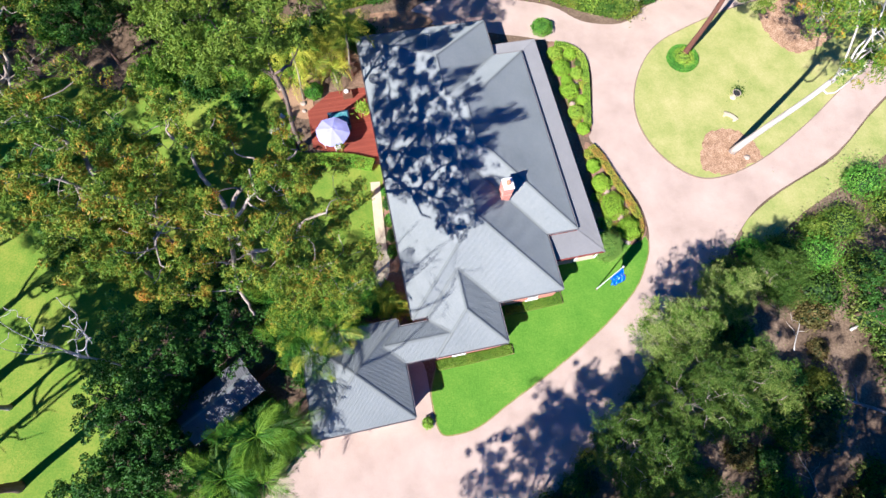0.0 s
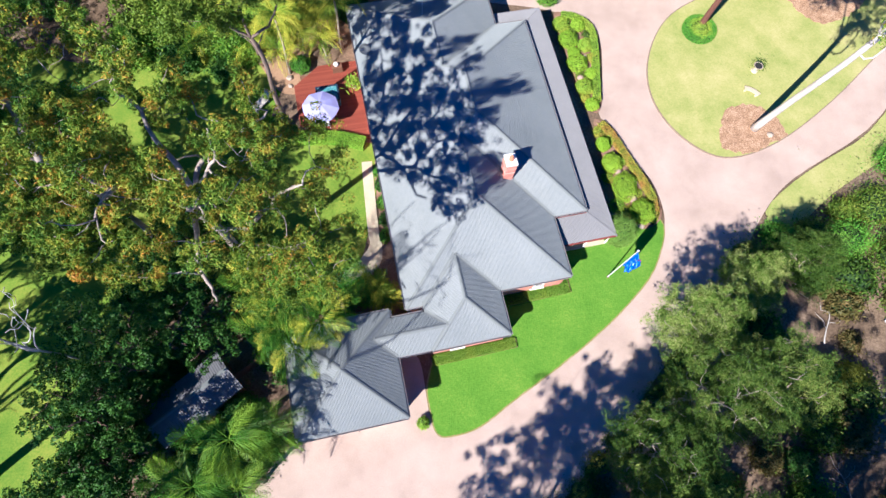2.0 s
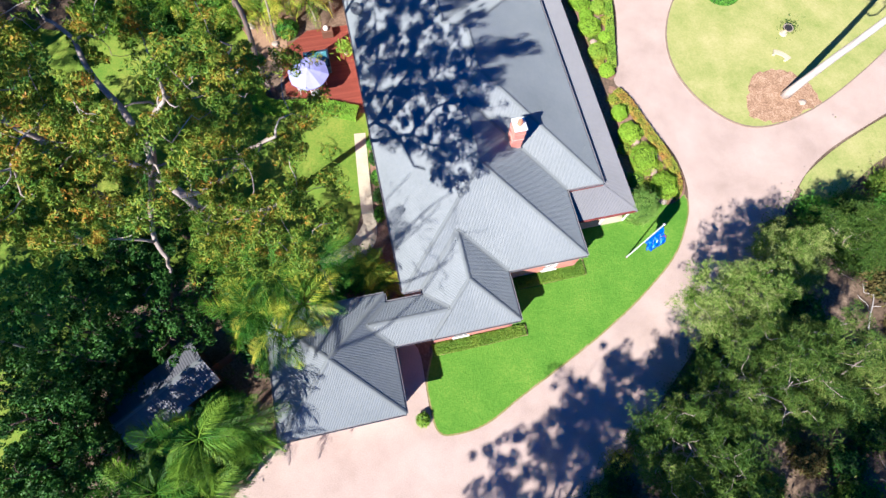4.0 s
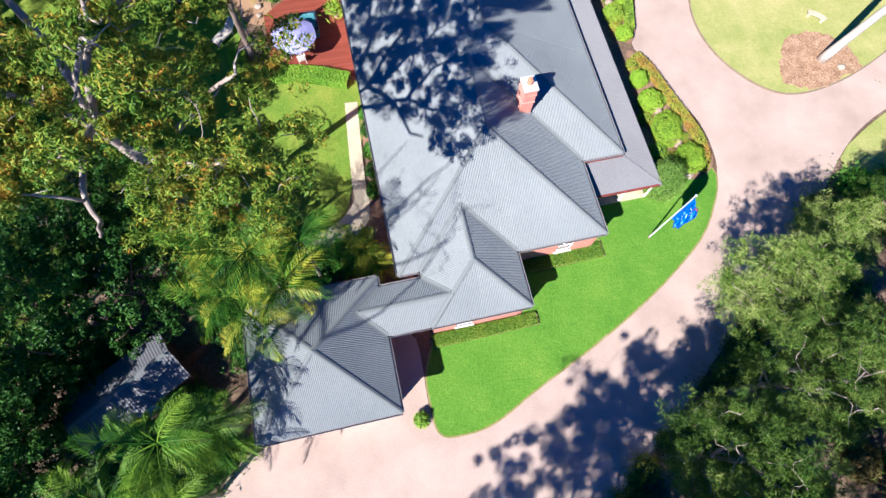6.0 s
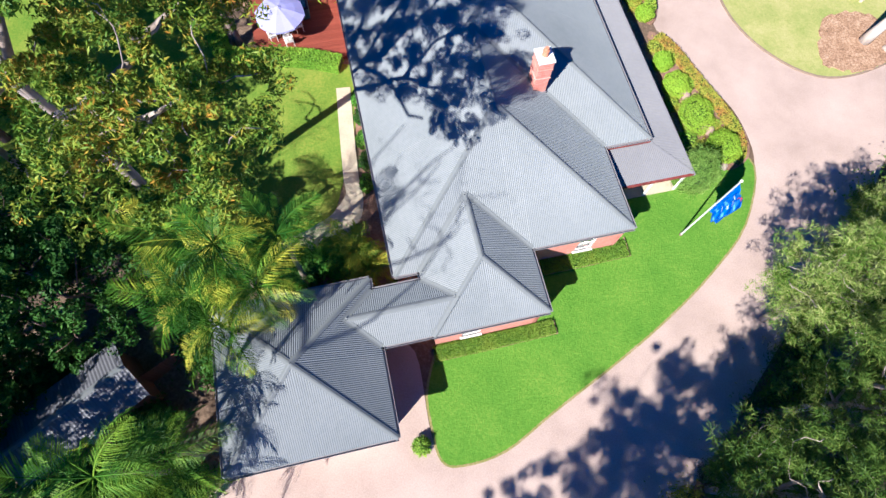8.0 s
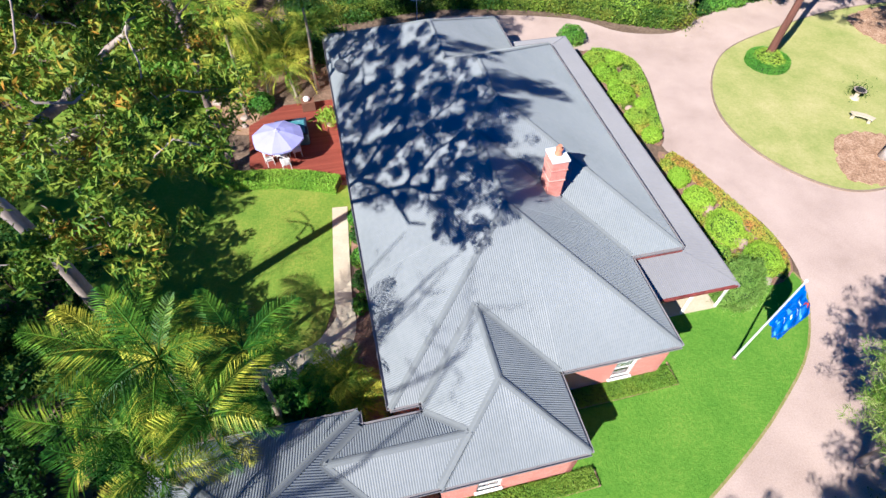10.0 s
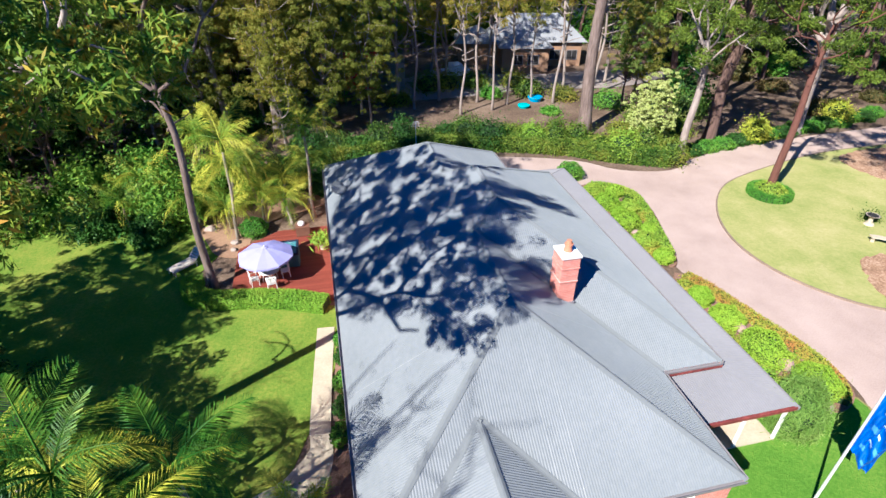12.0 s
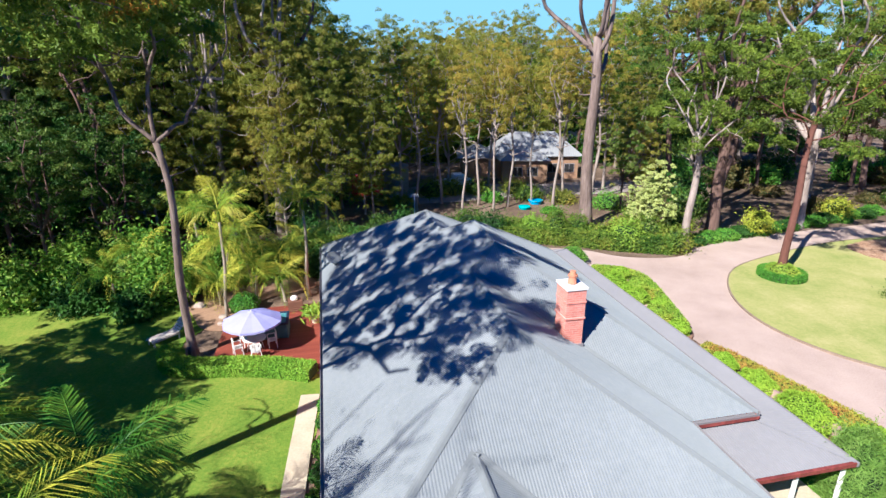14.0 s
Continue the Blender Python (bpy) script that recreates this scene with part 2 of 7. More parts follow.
M_leaf_palm_y = foliage("yellowing_palm_leaflets", [(0.26, 0.34, 0.015), (0.6, 0.52, 0.03)], 0.3, gloss=0.3)
M_leaf_feather = foliage("feathery_leaves", [(0.12, 0.24, 0.03), (0.22, 0.36, 0.05), (0.36, 0.46, 0.1)], 0.35)
M_leaf_bronze = foliage("bronze_gum_leaves", [(0.09, 0.14, 0.016), (0.2, 0.25, 0.022), (0.32, 0.34, 0.033), (0.42, 0.33, 0.04)], 0.45, patch=0.35, per_object=0.3)
M_leaf_sunny = foliage("sunny_gum_leaves", [(0.05, 0.11, 0.01), (0.16, 0.24, 0.018), (0.3, 0.34, 0.028)], 0.22, patch=0.5)
M_leaf_hedge = foliage("hedge_leaves", [(0.15, 0.33, 0.012), (0.26, 0.45, 0.018), (0.4, 0.53, 0.03)], 0.25)
M_leaf_wild = foliage("wild_hedge_leaves", [(0.02, 0.06, 0.008), (0.075, 0.15, 0.012), (0.18, 0.25, 0.018), (0.3, 0.26, 0.03)], 0.25, patch=0.5)
M_bark_shaggy = surface("shaggy_bark", [(0.06, 0.045, 0.038), (0.19, 0.145, 0.12), (0.33, 0.27, 0.23)], 0.6, 4.0, 0.95, 0.9, 0.06, stretch=(1.6, 1.6, 0.22), fine_amount=0.6)
# near-black core colour that paints the shade deep inside bushes and hedges
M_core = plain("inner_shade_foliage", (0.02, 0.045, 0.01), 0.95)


# ---- mesh tools ----
def mesh_object(name, verts, faces, mat, smooth=False):
    me = bpy.data.meshes.new(name)
    me.from_pydata([tuple(v) for v in verts], [], [tuple(f) for f in faces])
    me.materials.append(mat)
    if smooth:
        me.polygons.foreach_set("use_smooth", [True] * len(me.polygons))
    me.update()
    return new(name, me)


def quads_mesh(name, co, mat, n_side=4):
    """A mesh of separate four-cornered leaves from an array of their corners (n, 4, 3)."""
    n = len(co)
    me = bpy.data.meshes.new(name)
    me.vertices.add(n * n_side)
    me.vertices.foreach_set("co", co.reshape(-1).astype(np.float32))
    me.loops.add(n * n_side)
    me.loops.foreach_set("vertex_index", np.arange(n * n_side, dtype=np.int32))
    me.polygons.add(n)
    me.polygons.foreach_set("loop_start", np.arange(0, n * n_side, n_side, dtype=np.int32))
    me.materials.append(mat)
    me.update(calc_edges=True)
    return me


def child(ob, parent):
    ob.parent = parent
    return ob


def part(name, bm, mat, parent, label=""):
    me = bpy.data.meshes.new(name)
    bm.to_mesh(me)
    bm.free()
    me.materials.append(mat)
    ob = new(name, me)
    ob.parent = parent
    if label:
        ob["label"] = label
    return ob


def thing(name, label, category, loc=(0, 0, 0), rz=0.0, group="", kind=""):
    ob = new(name)
    ob.empty_display_size = 0.2
    ob.matrix_basis = pose(*loc, 0, 0, rz)
    return tagged(ob, label, category, group, kind)


def box(bm, x0, y0, z0, x1, y1, z1, bevel=0.0):
    r = bmesh.ops.create_cube(bm, size=1.0, matrix=Matrix.LocRotScale(((x0 + x1) / 2, (y0 + y1) / 2, (z0 + z1) / 2), None, (abs(x1 - x0), abs(y1 - y0), abs(z1 - z0))))
    if bevel:
        es = list({e for v in r["verts"] for e in v.link_edges})
        bmesh.ops.bevel(bm, geom=es, offset=bevel, segments=2, affect="EDGES", profile=0.5)
    return r


def box_part(name, dims, mat, parent, label="", bevel=0.0):
    bm = bmesh.new()
    box(bm, *dims, bevel)
    return part(name, bm, mat, parent, label)


def cyl(bm, a, b, r0, r1=None, n=10):
    a, b = Vector(a), Vector(b)
    d = b - a
    m = Matrix.Translation((a + b) / 2) @ d.to_track_quat("Z", "Y").to_matrix().to_4x4()
    bmesh.ops.create_cone(bm, cap_ends=True, segments=n, radius1=r0, radius2=r0 if r1 is None else r1, depth=d.length, matrix=m)


def tube(path, radii, n=7, cap=True):
    """Vertices and faces of a tapered tube along a path."""
    P = np.asarray(path, float)
    R = np.asarray(radii, float)
    T = np.gradient(P, axis=0)
    T /= np.linalg.norm(T, axis=1)[:, None] + 1e-9
    ref = np.array([1.0, 0.3, 0.1]) if abs(T[0][2]) > 0.8 else np.array([0.0, 0.1, 1.0])
    A = np.cross(T, ref)
    A /= np.linalg.norm(A, axis=1)[:, None] + 1e-9
    B = np.cross(T, A)
    ang = np.linspace(0, 2 * np.pi, n, endpoint=False)
    V = P[:, None, :] + R[:, None, None] * (np.cos(ang)[None, :, None] * A[:, None, :] + np.sin(ang)[None, :, None] * B[:, None, :])
    V = V.reshape(-1, 3)
    F = []
    for i in range(len(P) - 1):
        for j in range(n):
            k = (j + 1) % n
            F.append((i * n + j, i * n + k, (i + 1) * n + k, (i + 1) * n + j))
    if cap:
        F.append(tuple(range(n - 1, -1, -1)))
        F.append(tuple(range((len(P) - 1) * n, len(P) * n)))
    return V, F


class Tubes:
    def __init__(self):
        self.v, self.f, self.n = [], [], 0

    def add(self, path, radii, n=7):
        V, F = tube(path, radii, n)
        self.v.append(V)
        self.f += [tuple(i + self.n for i in f) for f in F]
        self.n += len(V)

    def obj(self, name, mat):
        return mesh_object(name, np.concatenate(self.v), self.f, mat, True)


def smooth_line(pts, steps=6, closed=False):
    """A Catmull-Rom curve through a few points."""
    P = [np.array(p, float) for p in pts]
    n = len(P)
    out = []
    for i in range(n if closed else n - 1):
        p1, p2 = P[i], P[(i + 1) % n]
        p0 = P[i - 1] if closed or i > 0 else 2 * p1 - p2
        p3 = P[(i + 2) % n] if closed or i + 2 < n else 2 * p2 - p1
        for s in range(steps):
            t = s / steps
            out.append(0.5 * (2 * p1 + (p2 - p0) * t + (2 * p0 - 5 * p1 + 4 * p2 - p3) * t * t + (3 * p1 - p0 - 3 * p2 + p3) * t ** 3))
    if not closed:
        out.append(P[-1])
    return np.array(out)


def plate(name, outline, z, mat, label="", thick=0.0, kind="structure", category=""):
    """A flat sheet of ground with the given outline, with an edge if it has a thickness."""
    bm = bmesh.new()
    vs = [bm.verts.new((p[0], p[1], z)) for p in outline]
    es = [bm.edges.new((vs[i], vs[(i + 1) % len(vs)])) for i in range(len(vs))]
    bmesh.ops.triangle_fill(bm, use_beauty=True, use_dissolve=False, edges=es, normal=(0, 0, 1))
    if thick:
        for i in range(len(vs)):
            a, b = vs[i], vs[(i + 1) % len(vs)]
            c, d = bm.verts.new((b.co.x, b.co.y, z - thick)), bm.verts.new((a.co.x, a.co.y, z - thick))
            bm.faces.new((a, d, c, b))
    me = bpy.data.meshes.new(name)
    bm.to_mesh(me)
    bm.free()
    me.materials.append(mat)
    return tagged(new(name, me), label, category, kind=kind)


def leaf_quads(rng, centres, length, width, droop=0.3, normals=None, face=0.9, radial=False):
    """Corners of folded leaf blades at the given centres; normals: the way that the blades face, roughly, or point (radial)."""
    n = len(centres)
    d = rng.normal(size=(n, 3))
    d[:, 2] -= droop
    f = rng.normal(size=(n, 3))
    if radial:
        d = d * 0.45 + normals * 1.3
    elif normals is not None:
        f = f * (1 - face * 0.45) + normals * face * 1.4
    f /= np.linalg.norm(f, axis=1)[:, None] + 1e-9
    d -= f * np.sum(d * f, axis=1)[:, None]
    d /= np.linalg.norm(d, axis=1)[:, None] + 1e-9
    s = np.cross(f, d)
    L = (length * rng.uniform(0.6, 1.3, n))[:, None]
    W = (width * rng.uniform(0.7, 1.3, n))[:, None]
    c = centres
    return np.stack([c - d * L / 2, c + s * W / 2 + f * W * 0.15 - d * L * 0.05, c + d * L / 2, c - s * W / 2 + f * W * 0.15 - d * L * 0.05], axis=1)


def wobble(a, b, n, amount, rng, sag=0.0):
    a, b = np.array(a, float), np.array(b, float)
    t = np.linspace(0, 1, n)[:, None]
    P = a + (b - a) * t
    L = np.linalg.norm(b - a)
    k = rng.normal(size=(4, 3)) * amount * L
    P += (k[0] * np.sin(np.pi * t) + k[1] * np.sin(2 * np.pi * t) * 0.6 + k[2] * np.sin(3 * np.pi * t) * 0.35)
    P[:, 2] += sag * L * np.sin(np.pi * t[:, 0])
    return P


def spread_points(rng, n, centre, radii, gap, low=-1.0, hollow=0.35):
    out = []
    for _ in range(n * 40):
        p = rng.uniform(-1, 1, 3)
        r = np.linalg.norm(p)
        if r > 1 or r < hollow or p[2] < low:
            continue
        q = np.array(centre) + p * np.array(radii)
        if all(np.linalg.norm(q - o) > gap for o in out):
            out.append(q)
            if len(out) >= n:
                break
    return out


def gum_tree(name, base, label, trunk_top, crown, n_clumps, leaves, mat_leaf, mat_bark, r0=0.4, seed=1, clump=1.3, leaf=(0.26, 0.075), lean=(0, 0),
             gap=1.4, limbs=6, bare=0, group="", flat=0.7, hollow=0.35, low=-0.8, limb_scale=1.0, tilt=0.0, tight=0.55, radial=False, limb_paths=(), curl=0.085, skirts=()):
    """A eucalypt: trunk, forked limbs and tufts of hanging leaves. crown: centre and radii from the base."""
    rng = np.random.default_rng(seed)
    root = thing(name, label, "tree", base, group=group)
    T = Tubes()
    top = np.array([lean[0], lean[1], trunk_top])
    tp = wobble((0, 0, -0.15), top, 12, 0.012, rng)
    rr = np.linspace(r0, r0 * 0.62, 12)
    rr[0] *= 1.35
    rr[1] *= 1.08
    T.add(tp, rr, 10)
    cc, cr = np.array(crown[0], float), np.array(crown[1], float)
    heads = spread_points(rng, n_clumps, cc, cr, gap, low, hollow)
    heads = [h + np.array([0, 0, tilt * (h[0] - cc[0])]) for h in heads]
    for sc, sr, sn in skirts:
        heads += list(spread_points(rng, sn, np.array(sc, float), np.array(sr, float), gap, -1.0, 0.0))
    H = np.array(heads)
    # main limbs reach into sectors of the crown
    ang = rng.uniform(0, 6.28)
    nodes = [(p, r) for p, r in zip(tp[8:], rr[8:])]
    for P in limb_paths:
        P = smooth_line(P, 7)
        u = np.linspace(0, 1, len(P))[:, None]
        P += 0.16 * u * (np.sin(u * 13 + rng.uniform(0, 6, 3)) + 0.5 * np.sin(u * 27 + rng.uniform(0, 6, 3)))
        R = np.linspace(r0 * 0.46, r0 * 0.14, len(P))
        T.add(P, R, 7)
        nodes += list(zip(P[8:], R[8:]))
    for i in range(0 if limb_paths else limbs):
        a = ang + i * 6.283 / limbs + rng.normal() * 0.25
        reach = rng.uniform(0.45, 0.8)
        end = cc + cr * np.array([math.cos(a) * reach, math.sin(a) * reach, rng.uniform(-0.1, 0.6)])
        if i == 0:
            end = cc + cr * np.array([0.1, 0.0, 0.65])
        end[2] += tilt * (end[0] - cc[0])
        P = wobble(tp[-1 - (i % 3)], end, 12, curl, rng, sag=-0.04)
        R = np.linspace(r0 * 0.5 * limb_scale, r0 * 0.14, 12)
        T.add(P, R, 7)
        nodes += list(zip(P[3:], R[3:]))
    NP = np.array([p for p, _ in nodes])
    NR = np.array([r for _, r in nodes])
    order = np.argsort([np.min(np.linalg.norm(NP - h, axis=1)) for h in H])
    for hi in order:
        h = H[hi]
        d = np.linalg.norm(NP - h, axis=1) + np.maximum(0, NP[:, 2] - h[2]) * 1.5
        j = int(np.argmin(d))
        P = wobble(NP[j], h, 6, 0.1, rng, sag=-0.05)
        ra = min(NR[j] * 0.7, 0.035 + 0.02 * d[j])
        R = np.linspace(ra, 0.018, 6)
        T.add(P, R, 5)
        NP = np.vstack([NP, P[2:5]])
        NR = np.concatenate([NR, R[2:5]])
    for i in range(bare):
        a = rng.uniform(0, 6.283)
        z = rng.uniform(0.6, 0.98)
        s = tp[0] + (tp[-1] - tp[0]) * z
        L = rng.uniform(1.2, 3.2)
        T.add(wobble(s, s + np.array([math.cos(a) * L, math.sin(a) * L, rng.uniform(0, 1.2)]), 6, 0.1, rng), np.linspace(0.07, 0.015, 6), 5)
    child(T.obj("trunk", mat_bark), root)
    # leaves hang in small sprays about every tuft
    per = leaves // max(1, len(heads))
    C, Nn = [], []
    for h in heads:
        r = clump * rng.uniform(0.7, 1.3)
        k = max(5, per // 70)
        # little domes of leaves make up each tuft
        sub = rng.normal(size=(k, 3)) * np.array([r, r, r * flat]) * tight + h
        m = per // k
        dirs = rng.normal(size=(k, m, 3))
        dirs[:, :, 2] = np.abs(dirs[:, :, 2]) * 1.1 - 0.35
        dirs /= np.linalg.norm(dirs, axis=2)[:, :, None]
        rad = 0.37 * r * rng.uniform(0.75, 1.25, (k, 1, 1)) * rng.uniform(0.62, 1.08, (k, m, 1))
        C.append((sub[:, None, :] + dirs * rad * np.array([1.0, 1.0, 0.75])).reshape(-1, 3))
        Nn.append(dirs.reshape(-1, 3))
    C = np.concatenate(C)
    q = leaf_quads(rng, C, leaf[0], leaf[1], droop=0.5, normals=np.concatenate(Nn), face=0.75, radial=radial)
    crown_ob = new("crown", quads_mesh("crown", q, mat_leaf))
    child(crown_ob, root)
    return root


def shell_points(rng, n, radii, low=-0.3):
    d = rng.normal(size=(n * 2, 3))
    d /= np.linalg.norm(d, axis=1)[:, None]
    d = d[d[:, 2] > low][:n]
    lump = 1 + 0.12 * np.sin(d[:, 0] * 5 + 1) * np.cos(d[:, 1] * 6) + 0.08 * np.sin(d[:, 2] * 9)
    k = lump * rng.uniform(0.86, 1.06, len(d))
    return d * k[:, None] * np.array(radii), d


def shrub(name, base, label, radii, leaves, mat, seed=1, leaf=(0.12, 0.06), group="", stems=True, lift=0.55, category="shrub", loose=0.0):
    """A rounded bush: a solid core painted near-black as inner shade, short stems and a shell of small leaves."""
    rng = np.random.default_rng(seed)
    root = thing(name, label, category, base, group=group)
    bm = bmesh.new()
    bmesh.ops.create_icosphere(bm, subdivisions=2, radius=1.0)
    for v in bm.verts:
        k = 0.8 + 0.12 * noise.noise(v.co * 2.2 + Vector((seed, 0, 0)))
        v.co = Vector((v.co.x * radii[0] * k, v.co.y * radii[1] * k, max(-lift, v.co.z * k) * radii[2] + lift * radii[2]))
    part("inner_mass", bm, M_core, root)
    if stems:
        T = Tubes()
        for i in range(4):
            a = i * 1.6 + rng.uniform(0, 1)
            T.add(wobble((0, 0, -0.05), (math.cos(a) * radii[0] * 0.5, math.sin(a) * radii[1] * 0.5, radii[2]), 5, 0.08, rng), np.linspace(0.04, 0.015, 5), 5)
        child(T.obj("stem", M_bark_dark), root)
    pts, nrm = shell_points(rng, leaves, radii, -lift)
    if loose:
        pts = pts * (1 + loose * rng.normal(size=(len(pts), 1)) ** 2)
    pts[:, 2] += lift * radii[2]
    q = leaf_quads(rng, pts, leaf[0], leaf[1], droop=0.1, normals=nrm, face=0.6)
    child(new("crown", quads_mesh("crown", q, mat)), root)
    return root


def hedge_run(name, label, line, width, height, per_metre, mat, seed=1, leaf=(0.1, 0.05), z0=0.0):
    """A clipped hedge along a line: a solid core painted dark as inner shade, under a coat of small leaves."""
    rng = np.random.default_rng(seed)
    P = np.array(line, float)
    root = thing(name, label, "hedge", (P[0][0], P[0][1], z0))
    P = P - P[0]
    T = np.gradient(P, axis=0)
    T /= np.linalg.norm(T, axis=1)[:, None]
    N = np.stack([-T[:, 1], T[:, 0]], 1)
    prof = [(-0.46, 0.0), (-0.46, 0.8), (-0.38, 0.93), (0.38, 0.93), (0.46, 0.8), (0.46, 0.0)]
    V, F = [], []
    m = len(prof)
    for i, p in enumerate(P):
        for a, b in prof:
            w = width * a * (1 + 0.06 * math.sin(i * 1.7))
            V.append((p[0] + N[i][0] * w, p[1] + N[i][1] * w, height * b * (1 + 0.03 * math.sin(i * 2.3))))
        if i:
            for j in range(m - 1):
                F.append(((i - 1) * m + j, (i - 1) * m + j + 1, i * m + j + 1, i * m + j))
    F.append(tuple(range(m)))
    F.append(tuple(range((len(P) - 1) * m + m - 1, (len(P) - 1) * m - 1, -1)))
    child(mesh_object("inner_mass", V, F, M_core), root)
    seg = np.linalg.norm(np.diff(P, axis=0), axis=1)
    n = int(seg.sum() * per_metre)
    i = rng.choice(len(seg), n, p=seg / seg.sum())
    t = rng.uniform(-0.05, 1.05, n)[:, None]
    c = P[i] * (1 - t) + P[i + 1] * t
    u = rng.uniform(0, 1, n)
    tot = 2 * height + width
    s = u * tot
    a = np.where(s < height, -0.5, np.where(s > height + width, 0.5, (s - height) / width - 0.5)) * width
    z = np.where(s < height, s, np.where(s > height + width, tot - s, height))
    a *= 1 + rng.normal(size=n) * 0.06
    z = np.maximum(0.02, z + rng.normal(size=n) * 0.035)
    nn = N[i]
    pts = np.stack([c[:, 0] + nn[:, 0] * a, c[:, 1] + nn[:, 1] * a, z], 1)
    nrm = np.stack([nn[:, 0] * np.sign(a) * (z < height * 0.9), nn[:, 1] * np.sign(a) * (z < height * 0.9), (z > height * 0.8) * 1.0], 1)
    q = leaf_quads(rng, pts, leaf[0], leaf[1], droop=0.0, normals=nrm, face=0.6)
    child(new("leaves", quads_mesh("leaves", q, mat)), root)
    return root


# ---- ground, lawns, drive ----
def ground_sheet():
    xs = np.concatenate([np.linspace(-1500, -90, 6), np.arange(-80, 121, 4.0), np.linspace(130, 1500, 6)])
    ys = np.concatenate([np.linspace(-1200, -60, 6), np.arange(-50, 151, 4.0), np.linspace(160, 1800, 6)])
    V, F = [], []
    for y in ys:
        for x in xs:
            far = max(0.0, math.hypot(x - 5, y - 25) - 50)
            z = -0.03 + min(1.0, far / 40) * 0.5 * noise.noise(Vector((x * 0.05, y * 0.05, 0))) - min(0.25, far * 0.01)
            V.append((x, y, z))
    nx = len(xs)
    for j in range(len(ys) - 1):
        for i in range(nx - 1):
            F.append((j * nx + i, j * nx + i + 1, (j + 1) * nx + i + 1, (j + 1) * nx + i))
    return tagged(mesh_object("ground", V, F, M_litter, True), "brown bush floor of leaf litter and bare soil", "ground", kind="structure")


ground_sheet()
DRIVE = [(-8.6, -0.6), (-11, -4.1), (-14, -10), (-4, -12), (5, -7.5), (11.2, -1.6), (14.4, 2.2), (17.4, 6.2), (20.2, 9.8), (23.6, 13.8), (26.7, 19.1), (29.8, 22.6), (37.3, 28), (43.9, 35.2), (54, 43), (68, 52), (66, 60), (54, 56.5), (40.3, 52.5),
         (25.8, 47.2), (20, 43.9), (17.3, 41.4), (13.2, 41.2), (9.7, 42.9), (3, 43.2), (-3, 42), (-4, 39.5), (3, 38.8), (9, 38.4), (13.4, 36.8), (13.9, 31.5), (13.4, 27.6), (14.6, 26.2), (16, 23.4), (17.6, 21.4), (18.4, 18.6), (18.1, 16.4),
         (17.2, 13.6), (14.8, 10.5), (12.3, 8.0), (9.5, 5.6), (6.2, 3.0), (4.0, 1.2), (1.8, 0.45), (0.9, 0.75), (0.3, 2.2), (-0.6, 5.6), (-2.0, 5.6), (-3, 2.5)]
plate("driveway", smooth_line(DRIVE, 4, True), 0.0, M_drive, "sunlit pinkish-grey sealed driveway looping round the island", category="driveway")
FRONT = [(18.3, 17.4), (17.2, 13.6), (14.8, 10.5), (12.3, 8.0), (9.5, 5.6), (6.2, 3.0), (4.0, 1.2), (2.0, 0.45), (1.0, 0.6), (0.45, 2.0), (0.15, 4.2), (1.5, 7.5), (7.5, 12.5), (11.0, 16.5), (14.0, 18.0), (16.6, 18.4)]
plate("front_lawn", smooth_line(FRONT, 4, True), 0.05, M_grass_front, "thick mown bright green front lawn", 0.05, category="lawn")
BACK = [(-5.1, 22.3), (-8, 22.7), (-12, 22.5), (-13.7, 22.8), (-14.3, 25), (-13.9, 28.3), (-15.5, 30.2), (-22, 30.6), (-30, 28.5), (-38, 29), (-44, 20), (-46, 5), (-40, -10), (-28, -12), (-23.4, -6), (-22.6, 3), (-18, 9.4), (-8, 10.8), (-6.0, 12.2), (-5.3, 14.5)]
plate("back_lawn", smooth_line(BACK, 4, True), 0.03, M_grass_back, "sunny back lawn, green with yellow dry patches", 0.04, category="lawn")
ISLAND = [(18.2, 33.9), (18.2, 29.6), (20.3, 26.0), (24.0, 24.1), (28.9, 26.0), (34.7, 30.8), (41.1, 37.4), (47.5, 43.5), (47.8, 48.0), (43.5, 49.4), (37.1, 47.6), (30.8, 45.4), (24.1, 41.6), (20.2, 38.4)]
isl = smooth_line(ISLAND, 6, True)
plate("island_lawn", isl, 0.09, M_grass_dry, "pale dry lawn island inside the driveway loop", 0.1, category="lawn")
VERGE = [(26.9, 19.3), (29.9, 22.4), (33.5, 25.0), (37.4, 27.8), (44.0, 35.0), (54, 42.5), (56, 40.5), (48, 33), (40, 26.5), (33, 21.5), (28.5, 17.5)]
plate("verge_grass", smooth_line(VERGE, 3, True), 0.05, M_grass_dry, "strip of pale grass along the outer drive edge", 0.05, category="lawn")
PATH_LINE = [(-6.0, 21.2), (-5.45, 18.2), (-4.88, 15.3), (-4.55, 13.9), (-4.95, 12.5), (-6.3, 11.4), (-8.4, 10.5)]
pl = smooth_line(PATH_LINE, 5)
tn = np.gradient(pl, axis=0)
tn /= np.linalg.norm(tn, axis=1)[:, None]
nn_ = np.stack([-tn[:, 1], tn[:, 0]], 1) * np.interp(np.linspace(0, 1, len(pl)), [0, 0.45, 0.62, 0.8, 1], [0.42, 0.42, 0.75, 0.7, 0.4])[:, None]
plate("garden_path", np.concatenate([pl + nn_, (pl - nn_)[::-1]]), 0.07, M_concrete, "cream concrete path beside the house", 0.07, category="path")


